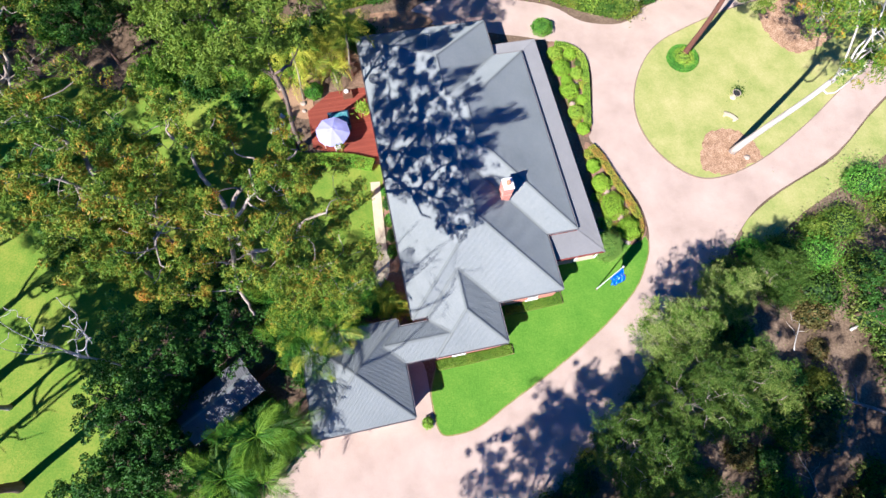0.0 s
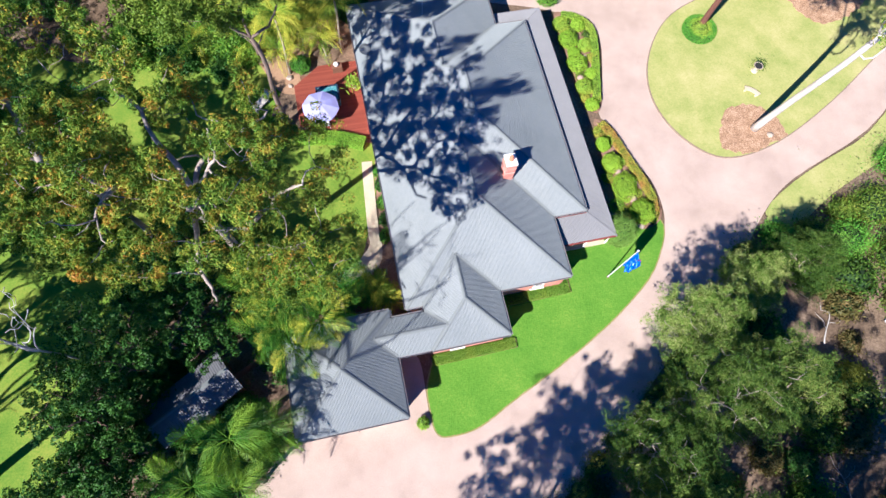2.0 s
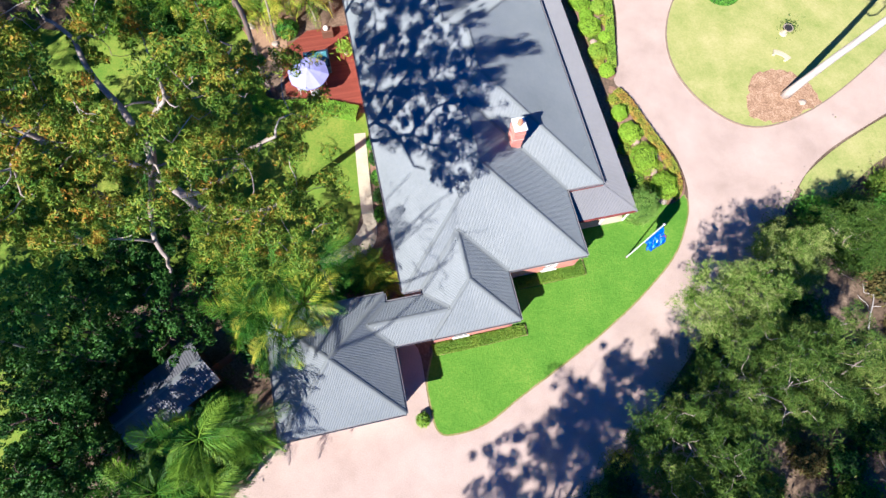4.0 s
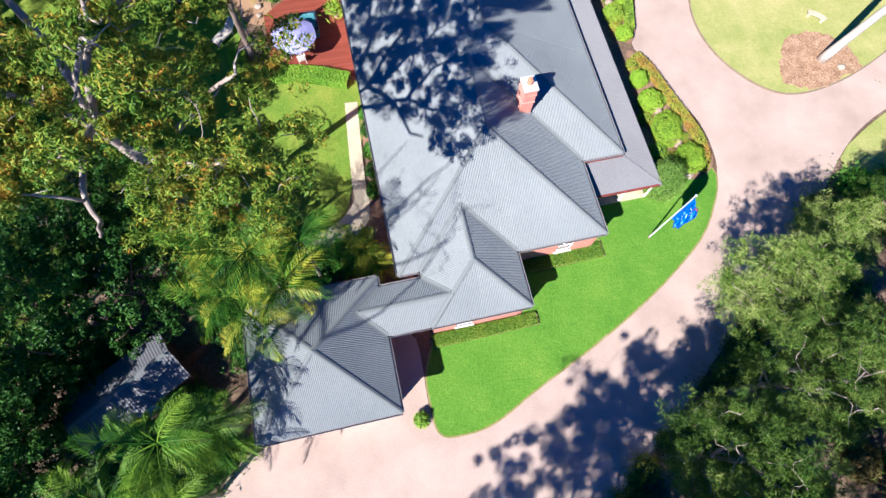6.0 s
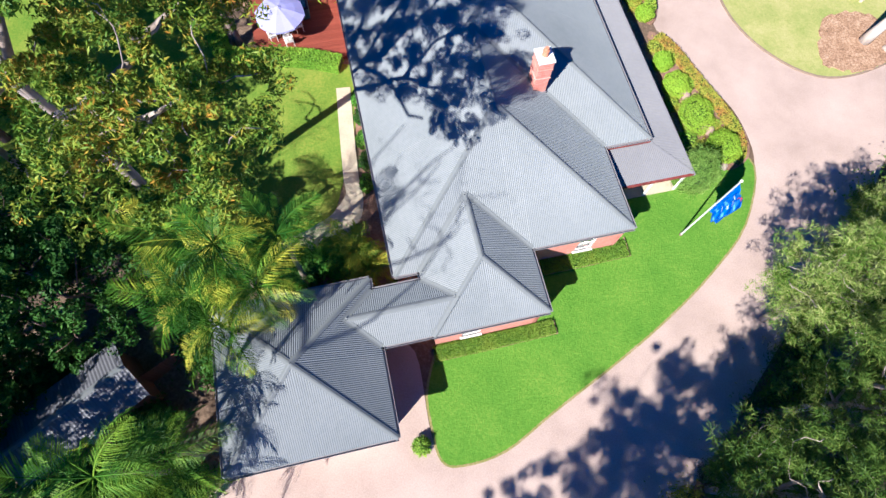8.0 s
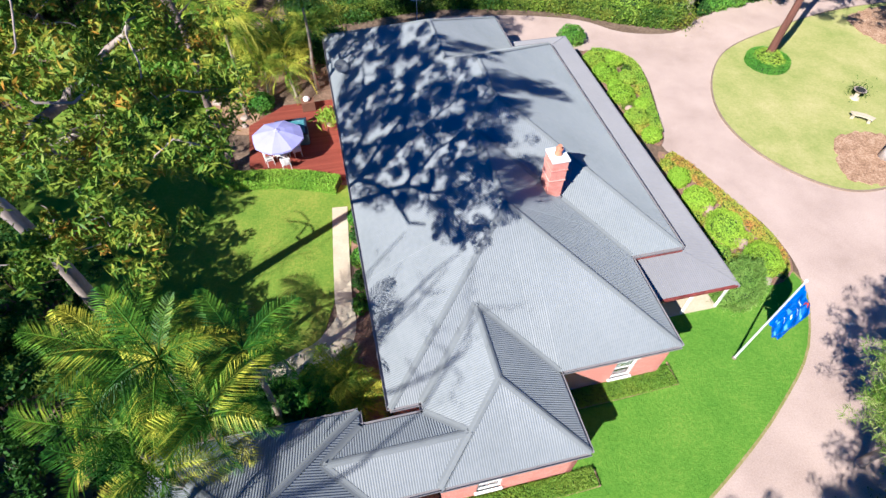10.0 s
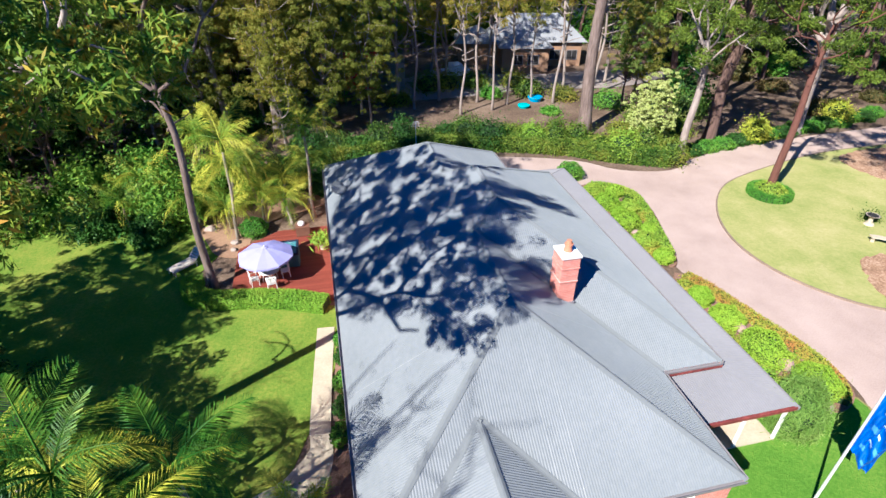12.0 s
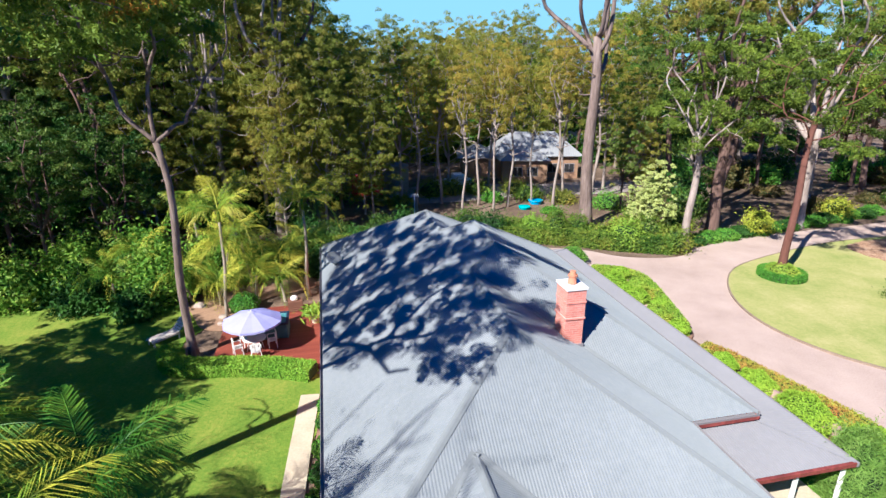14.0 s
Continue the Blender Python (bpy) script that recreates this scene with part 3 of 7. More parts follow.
def ragged(pts, amount, seed):
    """A closed outline frayed by small noise."""
    P = smooth_line(pts, 14, True)
    return [(p[0] + amount * noise.noise(Vector((p[0] * 2.3, p[1] * 2.3, seed))) * 2, p[1] + amount * noise.noise(Vector((p[0] * 2.3, p[1] * 2.3, seed + 9))) * 2) for p in P]


def ribbon(name, line, w, h, mat, label, closed=True, z0=0.0):
    T = np.gradient(line, axis=0) if not closed else (np.roll(line, -1, 0) - np.roll(line, 1, 0))
    T = T / np.linalg.norm(T, axis=1)[:, None]
    N = np.stack([-T[:, 1], T[:, 0]], 1)
    V, F = [], []
    n = len(line)
    for i in range(n):
        for s, z in ((-1, 0), (-1, h), (1, h), (1, 0)):
            V.append((line[i][0] + N[i][0] * s * w / 2, line[i][1] + N[i][1] * s * w / 2, z0 + z))
    for i in range(n if closed else n - 1):
        j = (i + 1) % n
        for k in range(3):
            F.append((i * 4 + k, i * 4 + k + 1, j * 4 + k + 1, j * 4 + k))
    return tagged(mesh_object(name, V, F, mat), label, "edging", kind="structure")


ribbon("lawn_edge", np.array(smooth_line(FRONT, 4, True))[:, :2], 0.11, 0.056, M_lawn_edge, "worn straw-coloured edge of the front lawn")
ribbon("island_edging", isl, 0.09, 0.11, M_edging, "low dark brick edging round the lawn island")
BED_N = [(9.6, 37.4), (10.6, 38.2), (12.2, 37.7), (13.5, 36.4), (13.7, 33.0), (13.75, 29.2), (13.3, 27.6), (12.5, 28.3), (11.4, 31.0)]
BED_S = [(12.9, 26.6), (14.1, 26.2), (15.4, 23.8), (17.2, 21.7), (18.1, 19.6), (18.0, 17.9), (16.5, 17.0), (15.0, 18.4), (14.0, 21.5)]
plate("garden_bed_north", smooth_line(BED_N, 4, True), 0.1, M_soil, "mulched garden bed beside the verandah", 0.1, category="garden bed")
plate("garden_bed_south", smooth_line(BED_S, 4, True), 0.1, M_soil, "mulched garden bed beside the verandah", 0.1, category="garden bed")
plate("mulch_ring_east", ragged([(23.9, 25.2), (24.6, 28.6), (26.6, 29.6), (28.6, 29.0), (29.8, 26.9), (28.2, 25.7), (26.4, 24.7)], 0.16, 1), 0.12, M_mulch, "tan bark mulch round the white gum", 0.03, category="mulch")
plate("mulch_ring_north", ragged([(32.4, 44.8), (32.8, 41.2), (35.4, 39.4), (39.4, 41.8), (41.0, 45.6), (37.6, 47.0)], 0.16, 2), 0.12, M_mulch, "tan bark mulch on the lawn island", 0.03, category="mulch")
plate("side_bed", smooth_line([(-5.35, 21.5), (-4.9, 18.2), (-4.2, 15.2), (-4.1, 13.4), (-5.2, 11.8), (-7.5, 9.8), (-6, 8.2), (-3, 8.6), (-1.4, 9.4), (-4.6, 21.6)], 4, True), 0.05, M_soil, "narrow garden bed along the house wall", 0.05, category="garden bed")
plate("dirt_clearing", smooth_line([(-15.0, 28.4), (-13.8, 27.2), (-12.2, 27.4), (-12.6, 29.4), (-12, 31.5), (-9, 34), (-6, 37), (-2, 39.5), (-6, 40.5), (-14, 37), (-17, 32)], 4, True), 0.045, surface("pale_dirt", [(0.2, 0.12, 0.07), (0.36, 0.24, 0.14)], 0.5, 7, 0.95, 0.5, 0.04), "bare tan dirt behind the deck", 0.04, category="dirt")

# ---- house ----
TURN_H = 15.5
EAVE, SLOPE = 2.8, 0.6
house = thing("house", "single-storey salmon brick house with grey corrugated hip roofs", "house", (0, 0, 0), TURN_H)
HC, HS = math.cos(radians(TURN_H)), math.sin(radians(TURN_H))


def hw(u, v, z=0.0):
    """From the house's own axes to the world."""
    return (u * HC - v * HS, u * HS + v * HC, z)


roof = new("roof")
roof.parent = house
roof["label"] = "grey corrugated iron hip roof"


def interp(poly, s):
    return float(np.interp(s, [p[0] for p in poly], [p[1] for p in poly]))


def roof_plane(along, eave_at, upward, lower, upper, mat=M_roof, z0=EAVE, slope=SLOPE, pitch=0.09, name="roof_sheet", parent=None):
    """One corrugated face. along 'u' or 'v'; the eave lies at eave_at on the other axis, and rises towards upward (+1 or -1).
    lower and upper give, along the eave, how far in from it the sheet begins and ends."""
    s0, s1 = max(lower[0][0], upper[0][0]), min(lower[-1][0], upper[-1][0])
    k = 4
    ss = sorted(set([round(x, 5) for x in np.arange(s0, s1, pitch / k)] + [p[0] for p in lower + upper if s0 <= p[0] <= s1] + [s1]))
    V, F = [], []
    for s in ss:
        h = 0.0135 * math.cos(2 * math.pi * s / pitch)
        for d in (interp(lower, s), interp(upper, s)):
            o = eave_at + upward * d
            u, v = (s, o) if along == "u" else (o, s)
            V.append((u, v, z0 + d * slope + h))
    flip = (along == "u") == (upward > 0)
    for i in range(len(ss) - 1):
        a, b, c, d = 2 * i, 2 * i + 2, 2 * i + 3, 2 * i + 1
        F.append((a, b, c, d) if flip else (d, c, b, a))
    ob = mesh_object(name, V, F, mat, True)
    ob.parent = parent or roof
    return ob


A0, A1, AS, AN = 0.62, 12.7, 8.7, 35.5
C1, CS, CN = 15.32, 13.42, 31.45
ha, hc = (A1 - A0) / 2, (C1 - A0) / 2
B0, B1, BS = 1.82, 7.38, 5.52
hb = (B1 - B0) / 2
L0, L1 = 5.57, 8.3
hl = (L1 - L0) / 2
G0, G1, GS, GN = -7.78, -0.54, 1.63, 8.9
hg = (G1 - G0) / 2
ra = A0 + ha
rc = A0 + hc
flat0 = lambda a, b: [(a, 0), (b, 0)]
roof_plane("v", A0, 1, flat0(AS, AN), [(AS, 0), (AS + ha, ha), (CS + ha, ha), (CS + hc, hc), (CN - hc, hc), (CN - ha, ha), (AN - ha, ha), (AN, 0)])
roof_plane("u", AS, 1, [(A0, 0), (B0, 0), (B0 + hb, hb), (B1, 0), (A1, 0)], [(A0, 0), (ra, ha), (A1, 0)])
roof_plane("v", A1, -1, [(AS, 0), (CS, 0), (CS + ha, ha)], [(AS, 0), (AS + ha, ha), (CS + ha, ha)])
roof_plane("v", A1, -1, [(CN - ha, ha), (CN, 0), (AN, 0)], [(CN - ha, ha), (AN - ha, ha), (AN, 0)])
roof_plane("u", AN, -1, flat0(A0, A1), [(A0, 0), (ra, ha), (A1, 0)])
roof_plane("u", CS, 1, [(ra, ha), (A1, 0), (C1, 0)], [(ra, ha), (rc, hc), (C1, 0)])
roof_plane("u", CN, -1, [(ra, ha), (A1, 0), (C1, 0)], [(ra, ha), (rc, hc), (C1, 0)])
roof_plane("v", C1, -1, flat0(CS, CN), [(CS, 0), (CS + hc, hc), (CN - hc, hc), (CN, 0)])
roof_plane("v", B1, -1, [(BS, 0), (AS, 0), (AS + hb, hb)], [(BS, 0), (BS + hb, hb), (AS + hb, hb)])
roof_plane("v", B0, 1, [(BS, 0), (L0, 0), (L0 + hl, hl), (L1, 0), (AS, 0), (AS + hb, hb)], [(BS, 0), (BS + hb, hb), (AS + hb, hb)])
roof_plane("u", BS, 1, flat0(B0, B1), [(B0, 0), (B0 + hb, hb), (B1, 0)])
for ev, sg in ((L0, 1), (L1, -1)):
    roof_plane("u", ev, sg, [(G1 - hl, hl), (G1, 0), (B0, 0), (B0 + hl, hl)], [(G1 - hl, hl), (B0 + hl, hl)])
gm = (G0 + G1) / 2
roof_plane("u", GS, 1, flat0(G0, G1), [(G0, 0), (gm, hg), (G1, 0)])
roof_plane("u", GN, -1, flat0(G0, G1), [(G0, 0), (gm, hg), (G1, 0)])
roof_plane("v", G0, 1, flat0(GS, GN), [(GS, 0), (GS + hg, hg), (GN - hg, hg), (GN, 0)])
roof_plane("v", G1, -1, [(GS, 0), (L0, 0), (L0 + hl, hl), (L1, 0), (GN, 0)], [(GS, 0), (GS + hg, hg), (GN - hg, hg), (GN, 0)])


def cap_strip(name, a, b, wa, wb, lift, mat, drop, parent=None):
    """A folded flashing along a ridge, hip or valley; wa and wb: plan directions to either side."""
    a, b = Vector(a), Vector(b)
    V = []
    for p in (a, b):
        V += [p + Vector((*wa, drop)) + Vector((0, 0, lift)), p + Vector((wa[0] * 0.25, wa[1] * 0.25, drop * 0.25 + 0.012 + lift)), p + Vector((wb[0] * 0.25, wb[1] * 0.25, drop * 0.25 + 0.012 + lift)), p + Vector((*wb, drop)) + Vector((0, 0, lift))]
    F = [(i, i + 1, i + 5, i + 4) for i in range(3)]
    ob = mesh_object(name, V, F, mat)
    ob.parent = parent or roof
    return ob


def ridge(p, q):
    (u0, v0, d0), (u1, v1, d1) = p, q
    dx, dy = u1 - u0, v1 - v0
    L = math.hypot(dx, dy)
    n = (-dy / L * 0.13, dx / L * 0.13)
    hip = abs(d0 - d1) > 0.01
    drop = -0.13 * SLOPE * (0.707 if hip else 1)
    cap_strip("ridge_cap", (u0, v0, EAVE + d0 * SLOPE), (u1, v1, EAVE + d1 * SLOPE), n, (-n[0], -n[1]), 0.03, M_cap, drop)


def valley(p, q):
    (u0, v0, d0), (u1, v1, d1) = p, q
    dx, dy = u1 - u0, v1 - v0
    L = math.hypot(dx, dy)
    n = (-dy / L * 0.13, dx / L * 0.13)
    cap_strip("valley_flashing", (u0, v0, EAVE + d0 * SLOPE), (u1, v1, EAVE + d1 * SLOPE), n, (-n[0], -n[1]), 0.02, M_cap, 0.13 * SLOPE * 0.707)


for p, q in [((A0, AS, 0), (ra, AS + ha, ha)), ((A1, AS, 0), (ra, AS + ha, ha)), ((ra, AS + ha, ha), (ra, CS + ha, ha)), ((ra, CS + ha, ha), (rc, CS + hc, hc)), ((rc, CS + hc, hc), (rc, CN - hc, hc)),
             ((rc, CN - hc, hc), (ra, CN - ha, ha)), ((ra, CN - ha, ha), (ra, AN - ha, ha)), ((A0, AN, 0), (ra, AN - ha, ha)), ((A1, AN, 0), (ra, AN - ha, ha)), ((C1, CS, 0), (rc, CS + hc, hc)), ((C1, CN, 0), (rc, CN - hc, hc)),
             ((B0, BS, 0), (B0 + hb, BS + hb, hb)), ((B1, BS, 0), (B0 + hb, BS + hb, hb)), ((B0 + hb, BS + hb, hb), (B0 + hb, AS + hb, hb)), ((G1 - hl, L0 + hl, hl), (B0 + hl, L0 + hl, hl)),
             ((G0, GS, 0), (gm, GS + hg, hg)), ((G1, GS, 0), (gm, GS + hg, hg)), ((G0, GN, 0), (gm, GN - hg, hg)), ((G1, GN, 0), (gm, GN - hg, hg))]:
    ridge(p, q)
for p, q in [((A1, CS, 0), (ra, CS + ha, ha)), ((A1, CN, 0), (ra, CN - ha, ha)), ((B0, AS, 0), (B0 + hb, AS + hb, hb)), ((B1, AS, 0), (B0 + hb, AS + hb, hb)), ((B0, L0, 0), (B0 + hl, L0 + hl, hl)), ((B0, L1, 0), (B0 + hl, L1 - hl, hl)),
             ((G1, L0, 0), (G1 - hl, L0 + hl, hl)), ((G1, L1, 0), (G1 - hl, L1 - hl, hl))]:
    valley(p, q)


def gutter(p, q, side, z=EAVE, fascia=True):
    """A gutter along an eave from p to q in the house's plan; side: outward direction."""
    (u0, v0), (u1, v1) = p, q
    prof = [(-0.02, -0.03), (0.0, -0.14), (0.1, -0.14), (0.115, -0.02), (0.1, -0.02), (0.09, -0.11), (0.0, -0.11)]
    V = [(u + side[0] * a, v + side[1] * a, z + b) for u, v in (p, q) for a, b in prof]
    n = len(prof)
    F = [(i, i + 1, n + i + 1, n + i) for i in range(n - 1)] + [tuple(range(n)), tuple(range(2 * n - 1, n - 1, -1))]
    child(mesh_object("gutter", V, F, M_gutter), house)
    if fascia:
        du, dv = (0.03, 0.03)
        a = (min(u0, u1) - (du if side[0] else 0), min(v0, v1) - (dv if side[1] else 0))
        b = (max(u0, u1) + (0 if side[0] else 0), max(v0, v1))
        o = (-side[0] * 0.05, -side[1] * 0.05)
        box_part("fascia_board", (a[0] + o[0], a[1] + o[1], z - 0.22, b[0] + o[0] + (0.0 if side[1] else 0.0), b[1] + o[1], z - 0.035), M_fascia, house)


for p, q, sd, fa in [((A0, AS), (A0, AN), (-1, 0), 1), ((A0, AS), (B0, AS), (0, -1), 1), ((B1, AS), (A1, AS), (0, -1), 1), ((A1, AS), (A1, CS), (1, 0), 1), ((A1, CS), (C1, CS), (0, -1), 1), ((C1, CS), (C1, CN), (1, 0), 1),
                 ((A1, CN), (C1, CN), (0, 1), 1), ((A1, CN), (A1, AN), (1, 0), 1), ((A0, AN), (A1, AN), (0, 1), 1), ((B0, BS), (B1, BS), (0, -1), 1), ((B1, BS), (B1, AS), (1, 0), 1), ((B0, L1), (B0, AS), (-1, 0), 0),
                 ((G1, L0), (B0, L0), (0, -1), 1), ((G1, L1), (B0, L1), (0, 1), 1), ((G0, GS), (G1, GS), (0, -1), 1), ((G0, GN), (G1, GN), (0, 1), 1), ((G0, GS), (G0, GN), (-1, 0), 1), ((G1, GS), (G1, L0), (1, 0), 1), ((G1, L1), (G1, GN), (1, 0), 1)]:
    gutter(p, q, sd, fascia=bool(fa))


# brick walls
def brick_mat():
    m, nt, p = material("salmon_brick")
    co = nt.nodes.new("ShaderNodeTexCoord").outputs["Object"]
    sep = nt.nodes.new("ShaderNodeSeparateXYZ")
    nt.links.new(co, sep.inputs[0])
    ad = nt.nodes.new("ShaderNodeMath")
    nt.links.new(sep.outputs[0], ad.inputs[0])
    nt.links.new(sep.outputs[1], ad.inputs[1])
    cb = nt.nodes.new("ShaderNodeCombineXYZ")
    nt.links.new(ad.outputs[0], cb.inputs[0])
    nt.links.new(sep.outputs[2], cb.inputs[1])
    br = nt.nodes.new("ShaderNodeTexBrick")
    nt.links.new(cb.outputs[0], br.inputs["Vector"])
    br.inputs["Scale"].default_value = 1.0
    br.inputs["Brick Width"].default_value = 0.24
    br.inputs["Row Height"].default_value = 0.086
    br.inputs["Mortar Size"].default_value = 0.006
    br.inputs["Color1"].default_value = (0.56, 0.2, 0.145, 1)
    br.inputs["Color2"].default_value = (0.66, 0.27, 0.2, 1)
    br.inputs["Mortar"].default_value = (0.6, 0.42, 0.35, 1)
    f = noise_node(nt, co, 1.1, 5)
    nt.links.new(mix_col(nt, 0.5, br.outputs["Color"], ramp(nt, f, [(0.3, (0.8, 0.8, 0.8)), (0.7, (1.15, 1.1, 1.1))]), "MULTIPLY"), p.inputs["Base Color"])
    p.inputs["Roughness"].default_value = 0.85
    add_bump(nt, p, br.outputs["Fac"], -0.3, 0.006)
    return m


M_brick = brick_mat()
ov = 0.17


def wall(u0, v0, u1, v1, z1=2.66, openings=()):
    """A brick wall with its outer face on the line from (u0, v0) to (u1, v1); openings as (from, to, sill, head) along it; the inside lies to the left."""
    L = math.hypot(u1 - u0, v1 - v0)
    tx, ty = (u1 - u0) / L, (v1 - v0) / L
    bm = bmesh.new()
    cuts = sorted(openings)
    pieces, x = [], 0.0
    for a, b, s, h in cuts:
        pieces += [(x, a, 0.0, z1), (a, b, 0.0, s), (a, b, h, z1)]
        x = b
    pieces.append((x, L, 0.0, z1))
    for a, b, s, h in pieces:
        if b - a < 1e-4 or h - s < 1e-4:
            continue
        box(bm, a, 0, s, b, 0.24, h)
    ob = part("wall", bm, M_brick, house, "salmon brick wall")
    ob.matrix_basis = Matrix.Translation((u0, v0, 0)) @ Matrix.Rotation(math.atan2(ty, tx), 4, "Z")
    return ob


def window(u, v, rz, w, sill, head):
    """A white sash window set in a wall, with two panes, a sill and dark room behind."""
    win = new("window")
    win.parent = house
    win.matrix_basis = pose(u, v, 0, 0, 0, rz)
    win["label"] = "white timber sash window"
    bm = bmesh.new()
    for d in ((0, 0.05, sill, 0.07, 0.14, head), (w - 0.07, 0.05, sill, w, 0.14, head), (0, 0.05, head - 0.07, w, 0.14, head), (0, 0.05, sill, w, 0.14, sill + 0.07), (0, 0.06, (sill + head) / 2 - 0.03, w, 0.13, (sill + head) / 2 + 0.03)):
        box(bm, *d)
    part("window_frame", bm, M_white, win)
    box_part("window_sill", (-0.08, -0.1, sill - 0.09, w + 0.08, 0.12, sill), M_white, win, bevel=0.01)
    box_part("window_head", (-0.05, -0.05, head, w + 0.05, 0.1, head + 0.12), M_white, win, bevel=0.01)
    m2 = (sill + head) / 2
    box_part("pane", (0.07, 0.09, sill + 0.07, w - 0.07, 0.1, m2 - 0.03), M_glass, win)
    box_part("pane", (0.07, 0.09, m2 + 0.03, w - 0.07, 0.1, head - 0.07), M_glass, win)
    box_part("blind", (0.07, 0.16, m2 - 0.1, w - 0.07, 0.18, head - 0.05), M_white, win, "half-lowered white blind")
    return win


M_glass, _nt, _p = material("window_glass")
_p.inputs["Base Color"].default_value = (0.9, 0.95, 0.95, 1)
_p.inputs["Roughness"].default_value = 0.03
_p.inputs["Transmission Weight"].default_value = 1.0
_p.inputs["IOR"].default_value = 1.45

wall(A0 + ov, AN - ov, A0 + ov, AS + ov, openings=[(4.0, 6.2, 0.0, 2.1), (9.5, 11.3, 0.9, 2.1), (16, 17.8, 0.9, 2.1), (21, 22.6, 0.9, 2.1)])
for a, w_, s_ in ((4.0, 2.2, 0.02), (9.5, 1.8, 0.9), (16, 1.8, 0.9), (21, 1.6, 0.9)):
    window(A0 + ov, AN - ov - a, -90, w_, s_, 2.1)
wall(A0 + ov, AS + ov, B0 + ov, AS + ov)
wall(B0 + ov, AS + ov, B0 + ov, BS + ov)
wall(B0 + ov, BS + ov, B1 - ov, BS + ov, openings=[(1.3, 2.25, 0.5, 1.85)])
window(B0 + ov + 1.3, BS + ov, 0, 0.95, 0.5, 1.85)
wall(B1 - ov, BS + ov, B1 - ov, AS + ov)
wall(B1 - ov, AS + ov, A1 - ov, AS + ov, openings=[(2.95, 3.9, 0.5, 2.05)])
window(B1 - ov + 2.95, AS + ov, 0, 0.95, 0.5, 2.05)
wall(A1 - ov, AS + ov, A1 - ov, CS + ov, openings=[(1.8, 2.8, 0.9, 2.05)])
window(A1 - ov, AS + ov + 1.8, 90, 1.0, 0.9, 2.05)
wall(A1 - ov, CS + ov, C1 - ov, CS + ov)
wall(C1 - ov, CS + ov, C1 - ov, CN - ov, openings=[(2, 3.6, 0.6, 2.05), (6.5, 7.5, 0.02, 2.1), (11, 12.6, 0.6, 2.05)])
for a, w_, s_ in ((2, 1.6, 0.6), (6.5, 1.0, 0.02), (11, 1.6, 0.6)):
    window(C1 - ov, CS + ov + a, 90, w_, s_, 2.05)
wall(C1 - ov, CN - ov, A1 - ov, CN - ov)
wall(A1 - ov, CN - ov, A1 - ov, AN - ov)
wall(A1 - ov, AN - ov, A0 + ov, AN - ov, openings=[(3, 4.6, 0.9, 2.05)])
window(A1 - ov - 3, AN - ov, 180, 1.6, 0.9, 2.05)
# garage: brick on three sides, two roller doors to the drive
wall(G0 + 0.4, GN - 0.4, G0 + 0.4, GS + 0.45)
wall(G0 + 0.4, GS + 0.45, G1 - 0.4, GS + 0.45, openings=[(0.5, 3.0, 0.0, 2.16), (3.45, 5.95, 0.0, 2.16)])
wall(G1 - 0.4, GS + 0.45, G1 - 0.4, GN - 0.4, openings=[(4.6, 5.5, 0, 2.05)])
wall(G1 - 0.4, GN - 0.4, G0 + 0.4, GN - 0.4)
for a in (0.5, 3.45):
    dr = new("garage_door")
    dr.parent = house
    dr["label"] = "cream ribbed roller door"
    dr.matrix_basis = pose(G0 + 0.4 + a, GS + 0.55, 0)
    for i in range(20):
        box_part("slat", (0, 0, 0.02 + i * 0.1065, 2.5, 0.03, 0.02 + i * 0.1065 + 0.1), M_soffit, dr, bevel=0.008)
box_part("door", (G1 - 0.5, GS + 0.45 + 4.6, 0.02, G1 - 0.44, GS + 0.45 + 5.5, 2.05), M_white, house, "white side door")
# soffits close the eaves
for d in [(A0 + 0.02, AS, A0 + ov + 0.1, AN), (A0 + ov, AS + 0.02, B0 + ov, AS + ov + 0.1), (B0 + 0.02, BS + 0.02, B1 - 0.02, BS + ov + 0.1), (B1 - ov - 0.1, BS + ov + 0.12, B1 - 0.02, AS + ov), (B1, AS + 0.02, A1 - 0.02, AS + ov + 0.1), (A1 - ov - 0.1, AS + ov + 0.12, A1 - 0.02, CS + ov),
          (A1, CS + 0.02, C1 - 0.02, CS + ov + 0.1), (C1 - ov - 0.1, CS + ov + 0.12, C1 - 0.02, CN - 0.02), (A0 + ov + 0.12, AN - ov - 0.1, A1 - 0.02, AN - 0.02), (A1 - ov - 0.1, CN, A1 - 0.02, AN - ov - 0.12),
          (G0 + 0.02, GS + 0.02, G1 - 0.02, GS + 0.5), (G0 + 0.02, GS + 0.52, G0 + 0.5, GN - 0.02), (G1 - 0.5, GS + 0.52, G1 - 0.02, GN - 0.02), (G0 + 0.52, GN - 0.5, G1 - 0.52, GN - 0.02), (G1, L0 + 0.02, B0 + 0.4, L1 - 0.02)]:
    box_part("soffit", (d[0], d[1], 2.6, d[2], d[3], 2.63), M_soffit, house)
# floor slab
box_part("floor_slab", (A0 + ov + 0.05, AS + ov + 0.05, -0.05, A1 - ov - 0.05, AN - ov - 0.05, 0.12), M_concrete, house)

